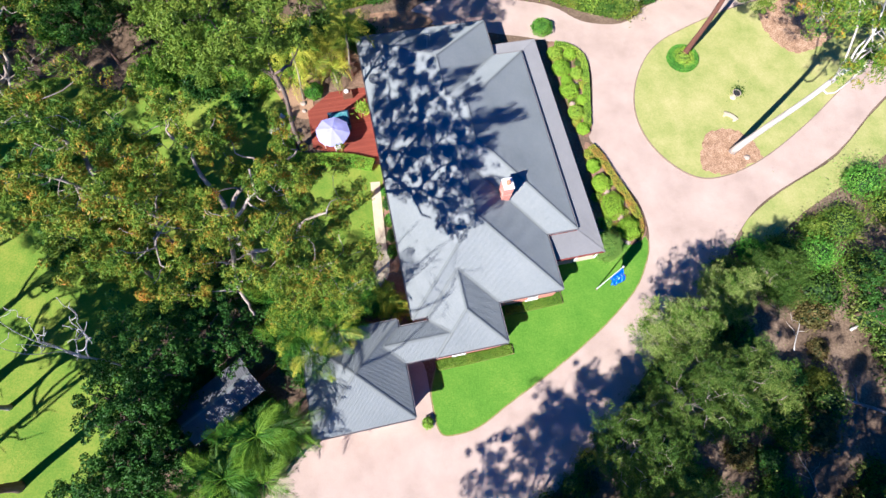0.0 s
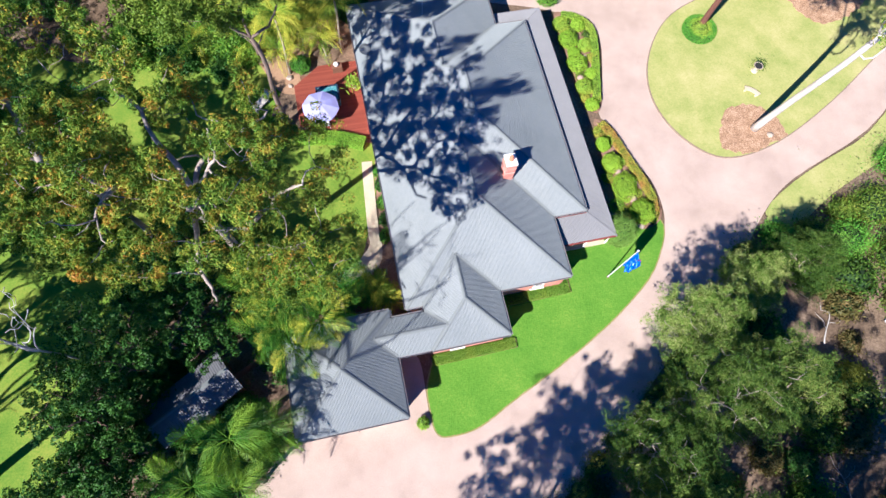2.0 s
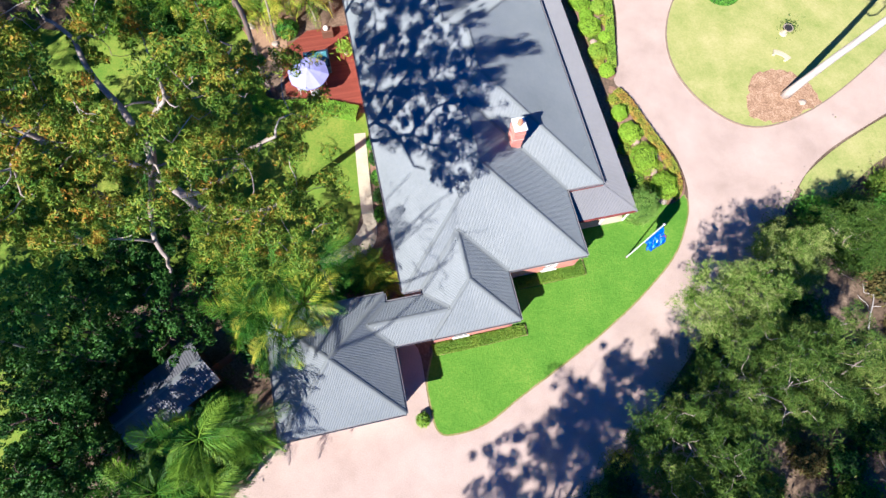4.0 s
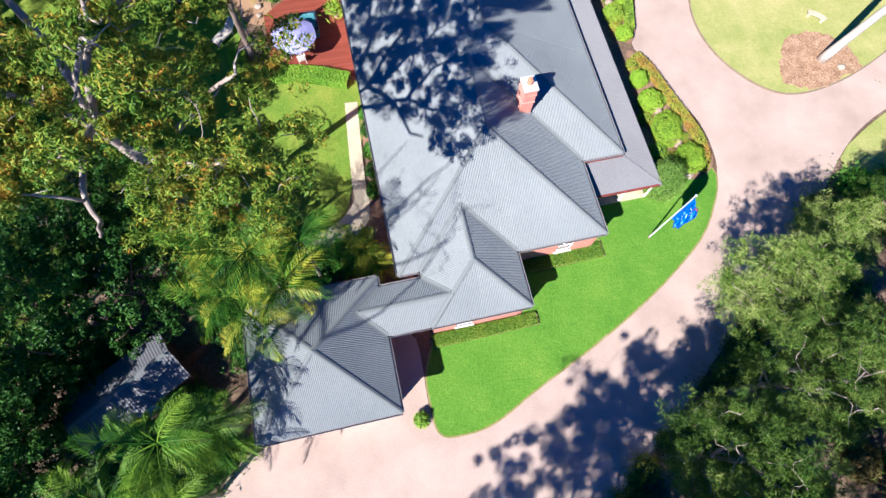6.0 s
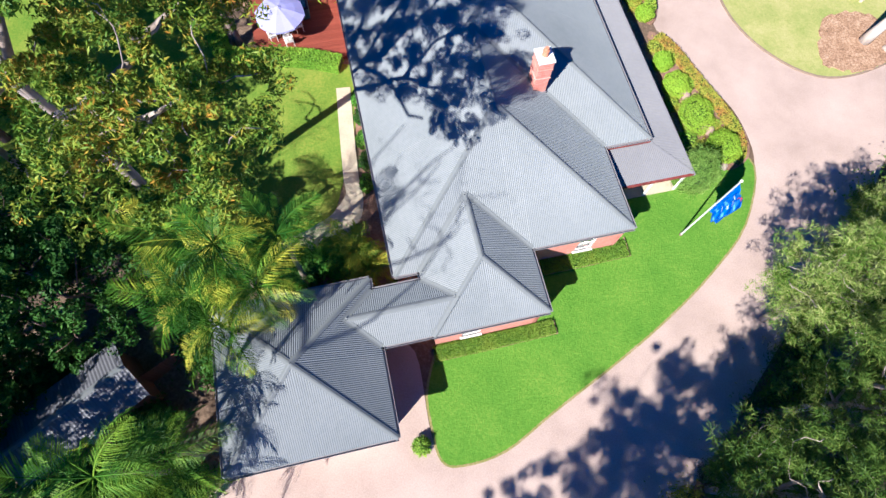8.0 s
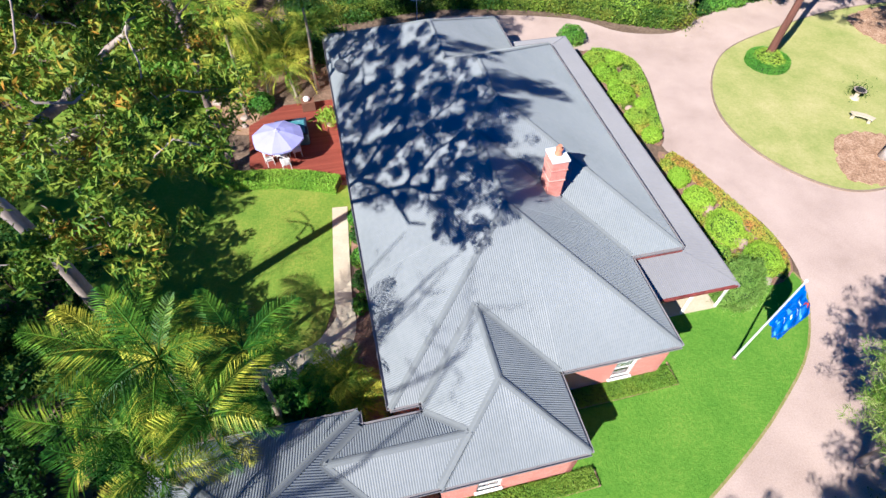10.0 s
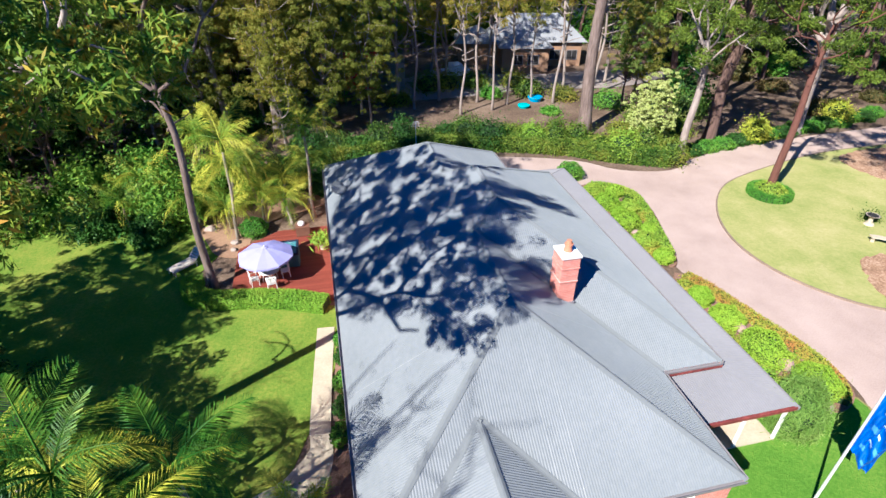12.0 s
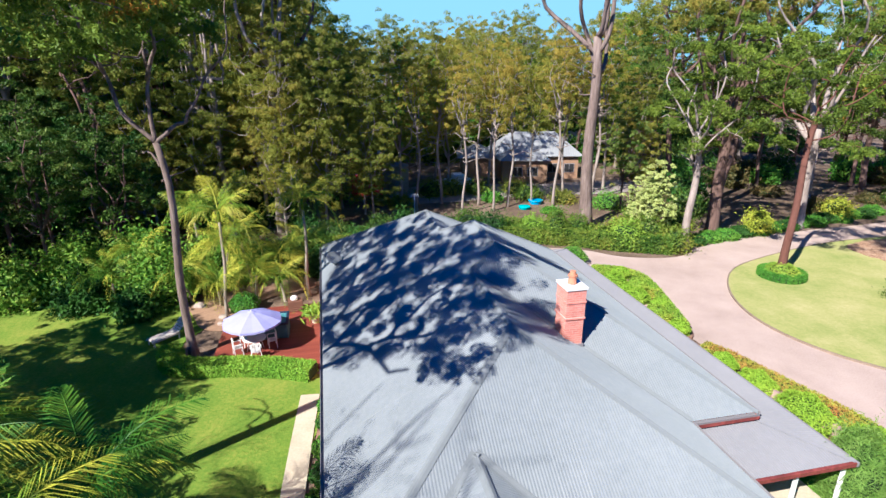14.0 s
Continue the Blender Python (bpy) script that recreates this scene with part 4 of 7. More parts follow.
# verandah
VZ, VO = 2.48, 2.15
V1, VS, VN, VW = 17.18, 11.27, 33.05, 12.95
box_part("fascia_strip", (12.75, CS - 0.125, 2.57, 15.3, CS - 0.118, 2.7), M_maroon, house, "weathered red fascia strip")
vs = (VZ - VO) / (V1 - C1)
ver = new("verandah")
ver.parent = house
ver["label"] = "lean-to verandah with purplish-grey iron roof and white posts"
dS, dE, dN = CS - VS, V1 - C1, VN - CN


def skirt(along, eave_at, up, lower, upper, depth):
    return roof_plane(along, eave_at, up, lower, upper, M_roof_ver, VO, (VZ - VO) / depth, 0.1, "roof_sheet", ver)


skirt("u", VS, 1, flat0(VW, V1), [(VW, dS), (C1, dS), (V1, 0)], dS)
skirt("v", V1, -1, flat0(VS, VN), [(VS, 0), (CS, dE), (CN, dE), (VN, 0)], dE)
skirt("u", VN, -1, flat0(VW, V1), [(VW, dN), (C1, dN), (V1, 0)], dN)
for (a, b) in (((V1, VS, VO), (C1, CS, VZ)), ((V1, VN, VO), (C1, CN, VZ))):
    cap_strip("hip_cap", a, b, (-0.08, -0.08), (0.08, 0.08), 0.02, M_roof_ver, -0.01, ver)
for d in ((VW, VS - 0.1, VO - 0.16, V1, VS + 0.01, VO + 0.0), (V1 - 0.01, VS - 0.1, VO - 0.16, V1 + 0.1, VN + 0.1, VO + 0.0), (VW, VN - 0.01, VO - 0.16, V1, VN + 0.1, VO + 0.0)):
    box_part("gutter", d, M_maroon if d[1] < VS and d[0] == VW else M_gutter, ver, bevel=0.015)
for u in (VW + 0.15, 15.2, V1 - 0.15):
    box_part("post", (u - 0.055, VS + 0.1, 0.12, u + 0.055, VS + 0.21, VO - 0.02), M_white, ver, "square white post", 0.01)
for i in range(1, 8):
    v = VS + 0.15 + i * (VN - VS - 0.3) / 8
    box_part("post", (V1 - 0.2, v - 0.055, 0.12, V1 - 0.09, v + 0.055, VO - 0.02), M_white, ver, "square white post", 0.01)
box_part("beam", (VW + 0.05, VS + 0.09, VO - 0.16, V1 - 0.05, VS + 0.22, VO - 0.03), M_white, ver)
box_part("verandah_floor", (A1 - ov + 0.02, VS + 0.1, -0.05, V1 - 0.1, CS + ov, 0.12), M_concrete, ver)
box_part("verandah_floor", (C1 - ov + 0.02, CS + ov, -0.05, V1 - 0.1, VN - 0.1, 0.12), M_concrete, ver)

# chimney
chim = new("chimney")
chim.parent = house
chim["label"] = "stepped salmon brick chimney with white cap and clay pot"
cu, cv, cw, cd = 9.55, 16.6, 0.7, 0.84
for z0_, z1_, g in ((4.0, 5.6, 0.0), (5.6, 5.68, 0.04), (5.68, 6.22, 0.012), (6.22, 6.3, 0.04), (6.3, 6.72, 0.015)):
    box_part("brick_course", (cu - cw / 2 - g, cv - cd / 2 - g, z0_, cu + cw / 2 + g, cv + cd / 2 + g, z1_), M_brick, chim, bevel=0.008)
box_part("cap_slab", (cu - cw / 2 - 0.06, cv - cd / 2 - 0.06, 6.72, cu + cw / 2 + 0.06, cv + cd / 2 + 0.06, 6.82), M_white, chim, "white rendered cap", 0.02)
bm = bmesh.new()
cyl(bm, (cu, cv, 6.84), (cu, cv, 7.1), 0.17, 0.13, 14)
cyl(bm, (cu, cv, 7.1), (cu, cv, 7.16), 0.17, 0.17, 14)
cyl(bm, (cu, cv, 7.16), (cu, cv, 7.3), 0.12, 0.1, 14)
part("chimney_pot", bm, M_pot, chim, "terracotta chimney pot")
box_part("lead_flashing", (cu - cw / 2 - 0.05, cv - cd / 2 - 0.05, 4.2, cu + cw / 2 + 0.05, cv + cd / 2 + 0.05, 4.62), M_gutter, chim)


# ---- trees close to the house ----
TOP = (0.9, -0.9, 11.0)
gum_tree("gum_tree", (-13.8, 11.9, 0), "tall spreading gum tree with pale limbs and bronze-tipped leaves", 11.0, ((1.6, -1.6, 19.4), (8.5, 5.2, 4.8)), 124, 150000, M_leaf_gum, M_bark_pale, 0.34, seed=11, clump=0.68, tight=0.46, leaf=(0.19, 0.045), gap=1.25, bare=3, hollow=0.3, low=-0.9, tilt=-0.3, lean=TOP[:2], skirts=(((7.6, -4.2, 15.7), (3.2, 2.6, 1.6), 15),),
         limb_paths=([TOP, (2.5, -2.1, 13.0), (4.4, -2.6, 14.4), (6.4, -3.6, 15.4), (8.6, -3.9, 17.0)], [TOP, (1.5, -1.5, 13.8), (2.7, -1.9, 16.6), (3.9, -1.4, 18.6), (4.5, -0.7, 20.5)], [TOP, (0.3, -1.1, 13.6), (-0.9, -1.9, 16.8), (-2.4, -2.1, 19.4), (-4.2, -2.2, 22.0)],
                     [(1.5, -1.5, 13.8), (2.5, -3.5, 15.3), (3.5, -5.5, 15.7), (4.6, -6.8, 16.2)], [(1.5, -1.5, 13.8), (2.3, -0.1, 16.2), (3.9, 0.9, 17.3), (5.6, 1.6, 18.2)], [(-0.9, -1.9, 16.8), (-0.3, -3.3, 18.5), (0.9, -4.5, 20.0)],
                     [(2.7, -1.9, 16.6), (1.5, -0.3, 18.9), (0.3, 1.1, 20.7)], [(4.4, -2.6, 14.4), (5.6, -1.3, 15.0), (7.4, -0.6, 16.6)], [(-2.4, -2.1, 19.4), (-3.4, -0.5, 20.8), (-5.2, 0.4, 22.4)]))
FORK = (0.25, -0.65, 11.0)
gum_tree("gum_tree", (-12.9, 24.2, 0), "slender gum tree forking high beside the clipped hedge", 11.0, ((-0.9, -0.6, 17.4), (5.4, 4.6, 3.4)), 60, 52000, M_leaf_sunny, M_bark_shaggy, 0.22, seed=23, clump=1.0, tight=0.45, leaf=(0.22, 0.075), gap=1.7, bare=2, lean=FORK[:2],
         limb_paths=([FORK, (-1.0, -0.8, 12.4), (-1.6, -0.5, 13.9), (-2.9, -0.9, 14.8), (-4.3, -0.6, 15.5), (-5.0, -0.2, 17.6)], [FORK, (0.2, -0.6, 13.0), (0.5, -0.7, 14.6), (0.8, -0.4, 16.3), (1.2, -0.2, 18.6)],
                     [FORK, (1.2, -0.5, 11.7), (1.8, -0.3, 12.3), (2.9, 0.3, 14.2), (3.6, 0.9, 17.4)], [(-1.6, -0.5, 13.9), (-1.5, -1.3, 15.4), (-1.9, -2.2, 17.6)], [(0.3, -0.6, 13.6), (1.3, -1.4, 15.2), (1.9, -2.4, 17.8)], [(0.5, -0.7, 14.6), (-0.2, 0.6, 16.4), (-0.6, 1.8, 18.4)]))
gum_tree("gum_tree", (27.0, 27.2, 0.1), "tall white-barked gum tree standing in bark mulch", 13.0, ((2.6, 2.4, 16.5), (6.0, 5.6, 4.6)), 50, 34000, M_leaf_gum, M_bark_white, 0.3, seed=5, clump=1.2, gap=1.7, limbs=6, lean=(1.0, -0.6), limb_scale=0.5)
gum_tree("gum_tree", (23.2, 37.6, 0.1), "red-barked tree ringed by a clipped low hedge", 11.5, ((1.5, 1.6, 12.3), (6.6, 5.6, 4.6)), 30, 27000, M_leaf_crown, M_bark_red, 0.28, seed=8, leaf=(0.2, 0.07), clump=1.05, tight=0.42, gap=2.3, limbs=6, flat=0.5, limb_scale=0.4, lean=(0.9, 1.0))
gum_tree("gum_tree", (11.7, 49.2, 0), "massive old gum tree with shaggy grey bark", 16.6, ((0.1, 0.5, 23.5), (6.0, 6.0, 4.5)), 22, 9000, M_leaf_gum, M_bark_shaggy, 0.58, seed=31, clump=1.2, gap=2.0, limbs=6, bare=9, limb_scale=0.75, lean=(-0.3, 0.2))
gum_tree("gum_tree", (18.6, 43.2, 0), "pale leaning gum tree at the drive's edge", 9.5, ((0.4, 1.0, 12.2), (5.0, 4.8, 5.6)), 28, 24000, M_leaf_crown, M_bark_pale, 0.34, seed=14, leaf=(0.2, 0.07), clump=1.0, tight=0.42, gap=2.1, limbs=6, flat=0.55, bare=3, limb_scale=0.5, lean=(-0.2, 0.4))
gum_tree("gum_tree", (31.5, 50.5, 0), "broad gum tree with white limbs behind the drive", 9.0, ((0.0, 0.5, 16.5), (7.0, 6.0, 6.0)), 30, 26000, M_leaf_crown, M_bark_pale, 0.46, seed=16, leaf=(0.22, 0.075), clump=1.1, tight=0.42, gap=2.6, flat=0.5, limbs=7, bare=4)
gum_tree("gum_tree", (38.5, 44.0, 0.1), "leaning white gum tree on the lawn island", 9.0, ((3.0, 1.0, 15.0), (5.0, 4.5, 4.0)), 24, 9000, M_leaf_gum, M_bark_white, 0.34, seed=19, clump=1.2, gap=1.8, limbs=5, lean=(2.0, 1.0))
gum_tree("gum_tree", (-34.0, 23.0, 0), "gum tree with bronze leaf tips at the back of the lawn", 7.5, ((0.5, 0.0, 12.5), (6.0, 5.5, 4.0)), 36, 15000, M_leaf_gum, M_bark_pale, 0.32, seed=29, clump=1.25, gap=1.8, limbs=6)
gum_tree("gum_tree", (-31.0, 0.5, 0), "small gum tree on the sunny side lawn", 4.0, ((0, 0, 7.5), (3.4, 3.4, 2.8)), 20, 9000, M_leaf_gum, M_bark_pale, 0.2, seed=33, clump=1.1, gap=1.3, limbs=5)
gum_tree("bare_tree", (-20.6, 3.4, 0), "dead white leafless tree", 11.6, ((0.5, 0.6, 15.4), (3.4, 1.8, 1.8)), 20, 20, M_leaf_dry, M_dead, 0.085, curl=0.04, seed=41, clump=0.3, gap=1.0, limbs=6)
gum_tree("gum_tree", (-17.0, -7.2, 0), "tall thin-leaved gum tree with bare outer limbs", 18.0, ((0.5, 0.2, 25.0), (4.5, 4.5, 3.4)), 26, 160, M_leaf_gum, M_bark_pale, 0.21, seed=43, clump=0.9, gap=1.4, limbs=7)

# three low trees, mostly hidden by the tall gum, added to shade the back lawn
gum_tree("garden_tree", (-24.6, 16.4, 0), "broad dark-leaved tree added to shade the back lawn edge", 4.5, ((-0.6, -0.4, 8.4), (4.2, 4.0, 3.6)), 46, 26000, M_leaf_green, M_bark_dark, 0.26, seed=45, clump=1.0, leaf=(0.26, 0.1), gap=1.4, limbs=6)

gum_tree("gum_tree", (-21.4, 13.6, 0), "low leafy gum tree added for shade under the tall gum", 4.5, ((0.0, 0.2, 8.4), (3.2, 3.0, 2.6)), 26, 20000, M_leaf_gum, M_bark_pale, 0.26, seed=46, clump=1.2, gap=1.5, limbs=6)
gum_tree("gum_tree", (-22.8, 11.2, 0), "low leafy gum tree added for shade beside the tall gum", 4.2, ((0.2, 0.2, 7.6), (3.2, 3.0, 2.6)), 34, 24000, M_leaf_gum, M_bark_pale, 0.2, seed=47, clump=1.1, gap=1.2, limbs=6)
gum_tree("gum_tree", (22.4, 47.6, 0), "thick dark shaggy-barked tree behind the drive", 9.5, ((0.4, 1.0, 12.5), (4.8, 4.2, 5.6)), 26, 22000, M_leaf_crown, M_bark_dark, 0.55, seed=61, leaf=(0.2, 0.07), clump=1.0, tight=0.42, gap=2.2, limbs=6, bare=5, flat=0.5)

# dense dark garden trees round the shed
for x, y, r, h, sd in ((-15.0, 6.3, 2.5, 9.0, 1), (-18.2, 4.6, 2.6, 11.0, 2), (-19.6, 1.2, 2.5, 10.4, 3), (-18.0, -2.6, 2.4, 8.6, 4), (-20.0, -4.2, 2.4, 7.8, 9), (-16.6, -5.6, 2.2, 7.0, 10), (-17.2, 8.2, 2.2, 9.0, 5), (-11.5, 9.6, 1.8, 4.6, 6), (-16.8, 12.2, 2.4, 6.8, 8), (-19.4, -0.9, 2.0, 5.6, 14), (-18.6, 2.6, 1.6, 4.4, 15)):
    gum_tree("garden_tree", (x, y, 0), "dense dark-green broadleaf tree", h * 0.35, ((0, 0, h * 0.62), (r, r, h * 0.38)), 34, 13000, M_leaf_green, M_bark_dark, 0.16, seed=50 + sd, clump=0.95, leaf=(0.2, 0.09), gap=0.95, limbs=5, hollow=0.45, group="dark garden trees")

# feathery casuarinas beside the drive
CAS = [(17.3, 8.3, 9.4, 2.2), (17.2, 3.6, 12.6, 2.8), (13.4, 0.0, 11.6, 2.5), (20.4, 4.8, 11.8, 2.6), (22.6, 12.2, 5.4, 1.9), (26.8, 13.8, 6.4, 2.0), (15.8, -4.4, 17.0, 3.0)]
for i, (x, y, h, r) in enumerate(CAS):
    gum_tree("casuarina", (x, y, 0), "feathery olive casuarina beside the drive", h * 0.45, ((0, 0, h * 0.62), (r, r, h * 0.38)), 52, 34000, M_leaf_cas if i in (0, 4) else M_leaf_olive, M_bark_pale, 0.12 + h * 0.005, seed=70 + i, clump=0.8, leaf=(0.3, 0.026), radial=True, gap=1.1, limbs=6, bare=6, hollow=0.2, flat=0.8, tight=0.48, group="casuarinas by the drive")


# ---- wider bush ----
def bush_kinds():
    kinds = []
    specs = [(9.0, (0, 0, 15.5), (4.6, 4.6, 5.0), 34, 6500, M_leaf_far, M_bark_dark, 0.28), (10.5, (0.5, 0, 18), (5.2, 5.0, 5.4), 36, 7000, M_leaf_far, M_bark_dark, 0.34), (7.0, (0, 0.4, 12.5), (4.2, 4.4, 5.0), 32, 6000, M_leaf_gum, M_bark_pale, 0.24),
             (6.0, (0, 0, 11.0), (3.4, 3.4, 5.4), 32, 6500, M_leaf_olive, M_bark_dark, 0.22), (12.0, (0, 0, 19.5), (4.0, 4.0, 4.4), 26, 5200, M_leaf_far, M_bark_pale, 0.26), (5.0, (0, 0, 8.6), (3.6, 3.6, 4.0), 34, 6500, M_leaf_green, M_bark_dark, 0.2), (6.0, (0, 0, 13.6), (3.3, 3.3, 6.2), 46, 9000, M_leaf_bronze, M_bark_pale, 0.22),
             (6.5, (0, 0, 9.6), (2.9, 2.9, 8.4), 64, 9500, M_leaf_far, M_bark_pale, 0.16), (10.5, (0, 0, 14.0), (2.4, 2.4, 4.4), 22, 2600, M_leaf_bronze, M_bark_pale, 0.17)]
    for i, (tt, cc, cr, nc, lv, ml, mb, r0) in enumerate(specs):
        fine = i > 5
        kinds.append(gum_tree("bush_tree", (-60 - i * 9, 120 + i * 7, -0.2), "gum tree of the surrounding bush", tt, (cc, cr), int(nc * 1.3) if fine else nc, lv * (3 if fine else 2), ml, mb, r0, seed=100 + i, clump=1.05 if fine else 1.25, tight=0.62 if fine else 0.5, flat=1.15 if fine else 0.75, leaf=(0.3, 0.055) if fine else (0.3, 0.085), gap=1.15 if fine else 1.6, limbs=5, bare=7, group="trees of the bush"))
    return kinds


kinds = bush_kinds()
rngf = np.random.default_rng(77)
placed = []
KIND_TOP = (20.5, 23.4, 17.5, 16.4, 23.9, 12.6, 19.8, 18.0, 18.4)


def blocked(x, y):
    """Open ground where no bush tree stands."""
    if -16 < x < 27 and -14 < y < 43.5:
        return True
    if 14 < x < 60 and 14 < y < 52 + 0.12 * (x - 14):
        return True
    if -46 < x < -12 and -14 < y < 30.5:
        return True
    if -26 < x < -12 and 30 < y < 43:
        return True
    if -14 < x < 22 and 43 < y < 84:
        return True
    if -34 < x < 3 and -40 < y < -8:
        return True
    return False


def plant(n, x0, x1, y0, y1, gap, kinds_of, smin=0.8, smax=1.2):
    k = 0
    for _ in range(n * 12):
        if k >= n:
            break
        x, y = rngf.uniform(x0, x1), rngf.uniform(y0, y1)
        if blocked(x, y) or any((x - a) ** 2 + (y - b) ** 2 < gap * gap for a, b in placed):
            continue
        placed.append((x, y))
        k_ = rngf.choice(kinds_of)
        s = rngf.uniform(smin, smax)
        if y > 43 and -0.3 * y < x < 0.25 * y:
            # the tree line dips over the neighbouring yard
            s = min(s, (14.0 + 0.075 * y * rngf.uniform(0.55, 1.1)) / KIND_TOP[k_])
        m = Matrix.LocRotScale((x, y, -0.25), Euler((rngf.normal() * 0.03, rngf.normal() * 0.03, rngf.uniform(0, 6.28))), (s, s, s * rngf.uniform(0.92, 1.1)))
        copy_thing(kinds[k_], m)
        k += 1


plant(40, -50, -13, 36, 70, 3.8, [1, 0, 4, 3, 3, 1], 0.95, 1.3)
plant(28, -46, -14, 39, 66, 2.4, [6, 2, 2, 6], 0.5, 0.78)
plant(44, -125, -48, 34, 130, 5.0, [0, 1, 3, 5], 1.0, 1.35)
plant(16, -70, -47, -12, 40, 5.0, [0, 1, 2, 5])
plant(30, -60, 0, 60, 110, 5.0, [0, 1, 1, 4], 1.0, 1.3)
plant(20, -14, 30, 84, 125, 5.0, [0, 1, 2, 4], 0.85, 1.05)
plant(38, 20, 75, 48, 100, 4.8, [3, 1, 2, 2, 3], 1.0, 1.35)
plant(16, 60, 95, 0, 60, 6.0, [0, 1, 2])
plant(14, 27, 60, -16, 24, 4.5, [2, 3, 5], 0.6, 0.95)
plant(12, -50, 70, 120, 170, 8.0, [0, 1, 4], 1.0, 1.3)
plant(12, -90, 100, -60, -36, 8.0, [0, 1], 0.9, 1.1)
# slim trees in the open yard to the north
for x, y, k, s in ((9.9, 57.8, 8, 1.0), (1.9, 57.6, 8, 0.95), (5.0, 57.0, 8, 0.9), (-2.2, 58.0, 8, 1.02), (14.5, 60.5, 8, 1.05), (-6.5, 56.5, 2, 0.95), (17.0, 66, 2, 0.9), (-8.5, 64, 7, 0.85), (3.4, 55.2, 8, 0.85), (7.6, 58.4, 8, 0.8), (11.4, 61.2, 8, 0.98), (-4.6, 55.0, 8, 0.9), (16.6, 56.0, 3, 0.62), (0.2, 53.6, 8, 0.86), (-3.8, 70.0, 7, 1.0), (-0.5, 80.5, 7, 1.1), (4.0, 84.0, 7, 1.15), (9.0, 85.5, 7, 1.2), (13.5, 85.0, 7, 1.1), (19.5, 82.0, 7, 1.05), (-6.5, 76.0, 7, 1.05), (23.5, 78.0, 7, 1.0)):
    copy_thing(kinds[k], Matrix.LocRotScale((x, y, -0.2), Euler((0, 0, x * 1.3)), (s * 0.9, s * 0.9, s)))
for x, y, k, s in ((-11.6, 46.4, 7, 0.9), (-8.2, 49.6, 7, 0.8), (-9.6, 53.0, 7, 0.94), (-14.8, 44.6, 7, 0.98), (-17.6, 47.6, 6, 1.05), (-1.6, 62.6, 6, 0.85), (3.2, 66.5, 8, 1.0), (18.4, 58.0, 7, 0.8), (-21.0, 44.0, 7, 0.9), (-15.6, 50.8, 7, 1.06), (-24.6, 41.8, 7, 0.9), (-12.6, 55.5, 6, 0.9), (-28.0, 43.5, 7, 0.95)):
    copy_thing(kinds[k], Matrix.LocRotScale((x, y, -0.2), Euler((0, 0, x * 2.3)), (s * 0.95, s * 0.95, s)))
for x, y, k, s in ((-27.0, 33.0, 3, 0.8), (-31.0, 31.6, 5, 0.8), (-23.4, 35.0, 3, 0.75), (-35.0, 33.4, 3, 0.85), (-29.4, 36.4, 5, 0.9), (-38.4, 30.8, 5, 0.85), (-33.2, 37.0, 3, 0.9), (-41.5, 35.0, 3, 0.95), (-25.6, 38.6, 5, 0.8)):
    copy_thing(kinds[k], Matrix.LocRotScale((x, y, -0.2), Euler((0, 0, x * 1.9)), (s, s, s)))
# tall open trees south of the drive that shade it
for i, (x, y, tt, zc, r) in enumerate(((-4.2, -17.8, 10, 16.5, 4.6), (0.4, -14.4, 11, 17.0, 4.6), (5.0, -9.8, 8, 13.0, 4.0), (9.6, -7.4, 8, 12.0, 3.6), (3.0, -16.4, 11, 17.0, 5.0), (8.5, -13.0, 12, 18.0, 4.6), (12.6, -9.6, 11, 17.0, 4.2))):
    gum_tree("gum_tree", (x, y, 0), "open-crowned gum tree south of the drive", tt, ((0, 0, zc), (r, r, 3.6)), 42, 21000, M_leaf_gum, M_bark_pale, 0.2, seed=90 + i, clump=0.95, leaf=(0.26, 0.07), gap=1.3, limbs=5, group="gums south of the drive")
# unseen trees added to throw shadows on the side lawn and east of the drive
for x, y, k, s in ((-37.0, -3.0, 0, 0.9), (-44.0, 4.0, 1, 0.9), (-48.0, 14.0, 0, 1.0), (-36.0, -8.5, 4, 0.9), (-40.5, -1.0, 4, 0.95), (-28.6, -4.8, 1, 1.0), (-33.4, 1.2, 0, 1.1), (19.0, -13.4, 1, 1.0), (25.0, -13.0, 1, 1.0), (31.0, -11.5, 0, 1.0), (15.4, -17.5, 1, 1.05)):
    copy_thing(kinds[k], Matrix.LocRotScale((x, y, -0.2), Euler((0, 0, x * 1.7)), (s, s, s)))

# understorey shrubs
us = [shrub("bush_shrub", (-75 - i * 5, 100 + i * 4, -0.2), lb, r, 1500, mt, seed=150 + i, leaf=(0.36, 0.15), group="understorey shrubs", loose=0.12)
      for i, (lb, r, mt) in enumerate((("scrubby olive understorey shrub", (1.8, 1.8, 1.5), M_leaf_olive), ("dark green understorey shrub", (1.5, 1.7, 1.8), M_leaf_green), ("dry brown-green bracken clump", (1.6, 1.4, 0.9), M_leaf_bracken), ("bright green understorey shrub", (1.4, 1.3, 1.6), M_leaf_bright)))]


def underplant(n, x0, x1, y0, y1, ks, smin=0.6, smax=1.3, check=True):
    k = 0
    for _ in range(n * 12):
        if k >= n:
            break
        x, y = rngf.uniform(x0, x1), rngf.uniform(y0, y1)
        if check and blocked(x, y):
            continue
        if not check and x < y + 14.0:
            continue
        s = rngf.uniform(smin, smax)
        copy_thing(us[rngf.choice(ks)], Matrix.LocRotScale((x, y, -0.2), Euler((0, 0, rngf.uniform(0, 6.28))), (s, s, s * rngf.uniform(0.8, 1.3))))
        k += 1


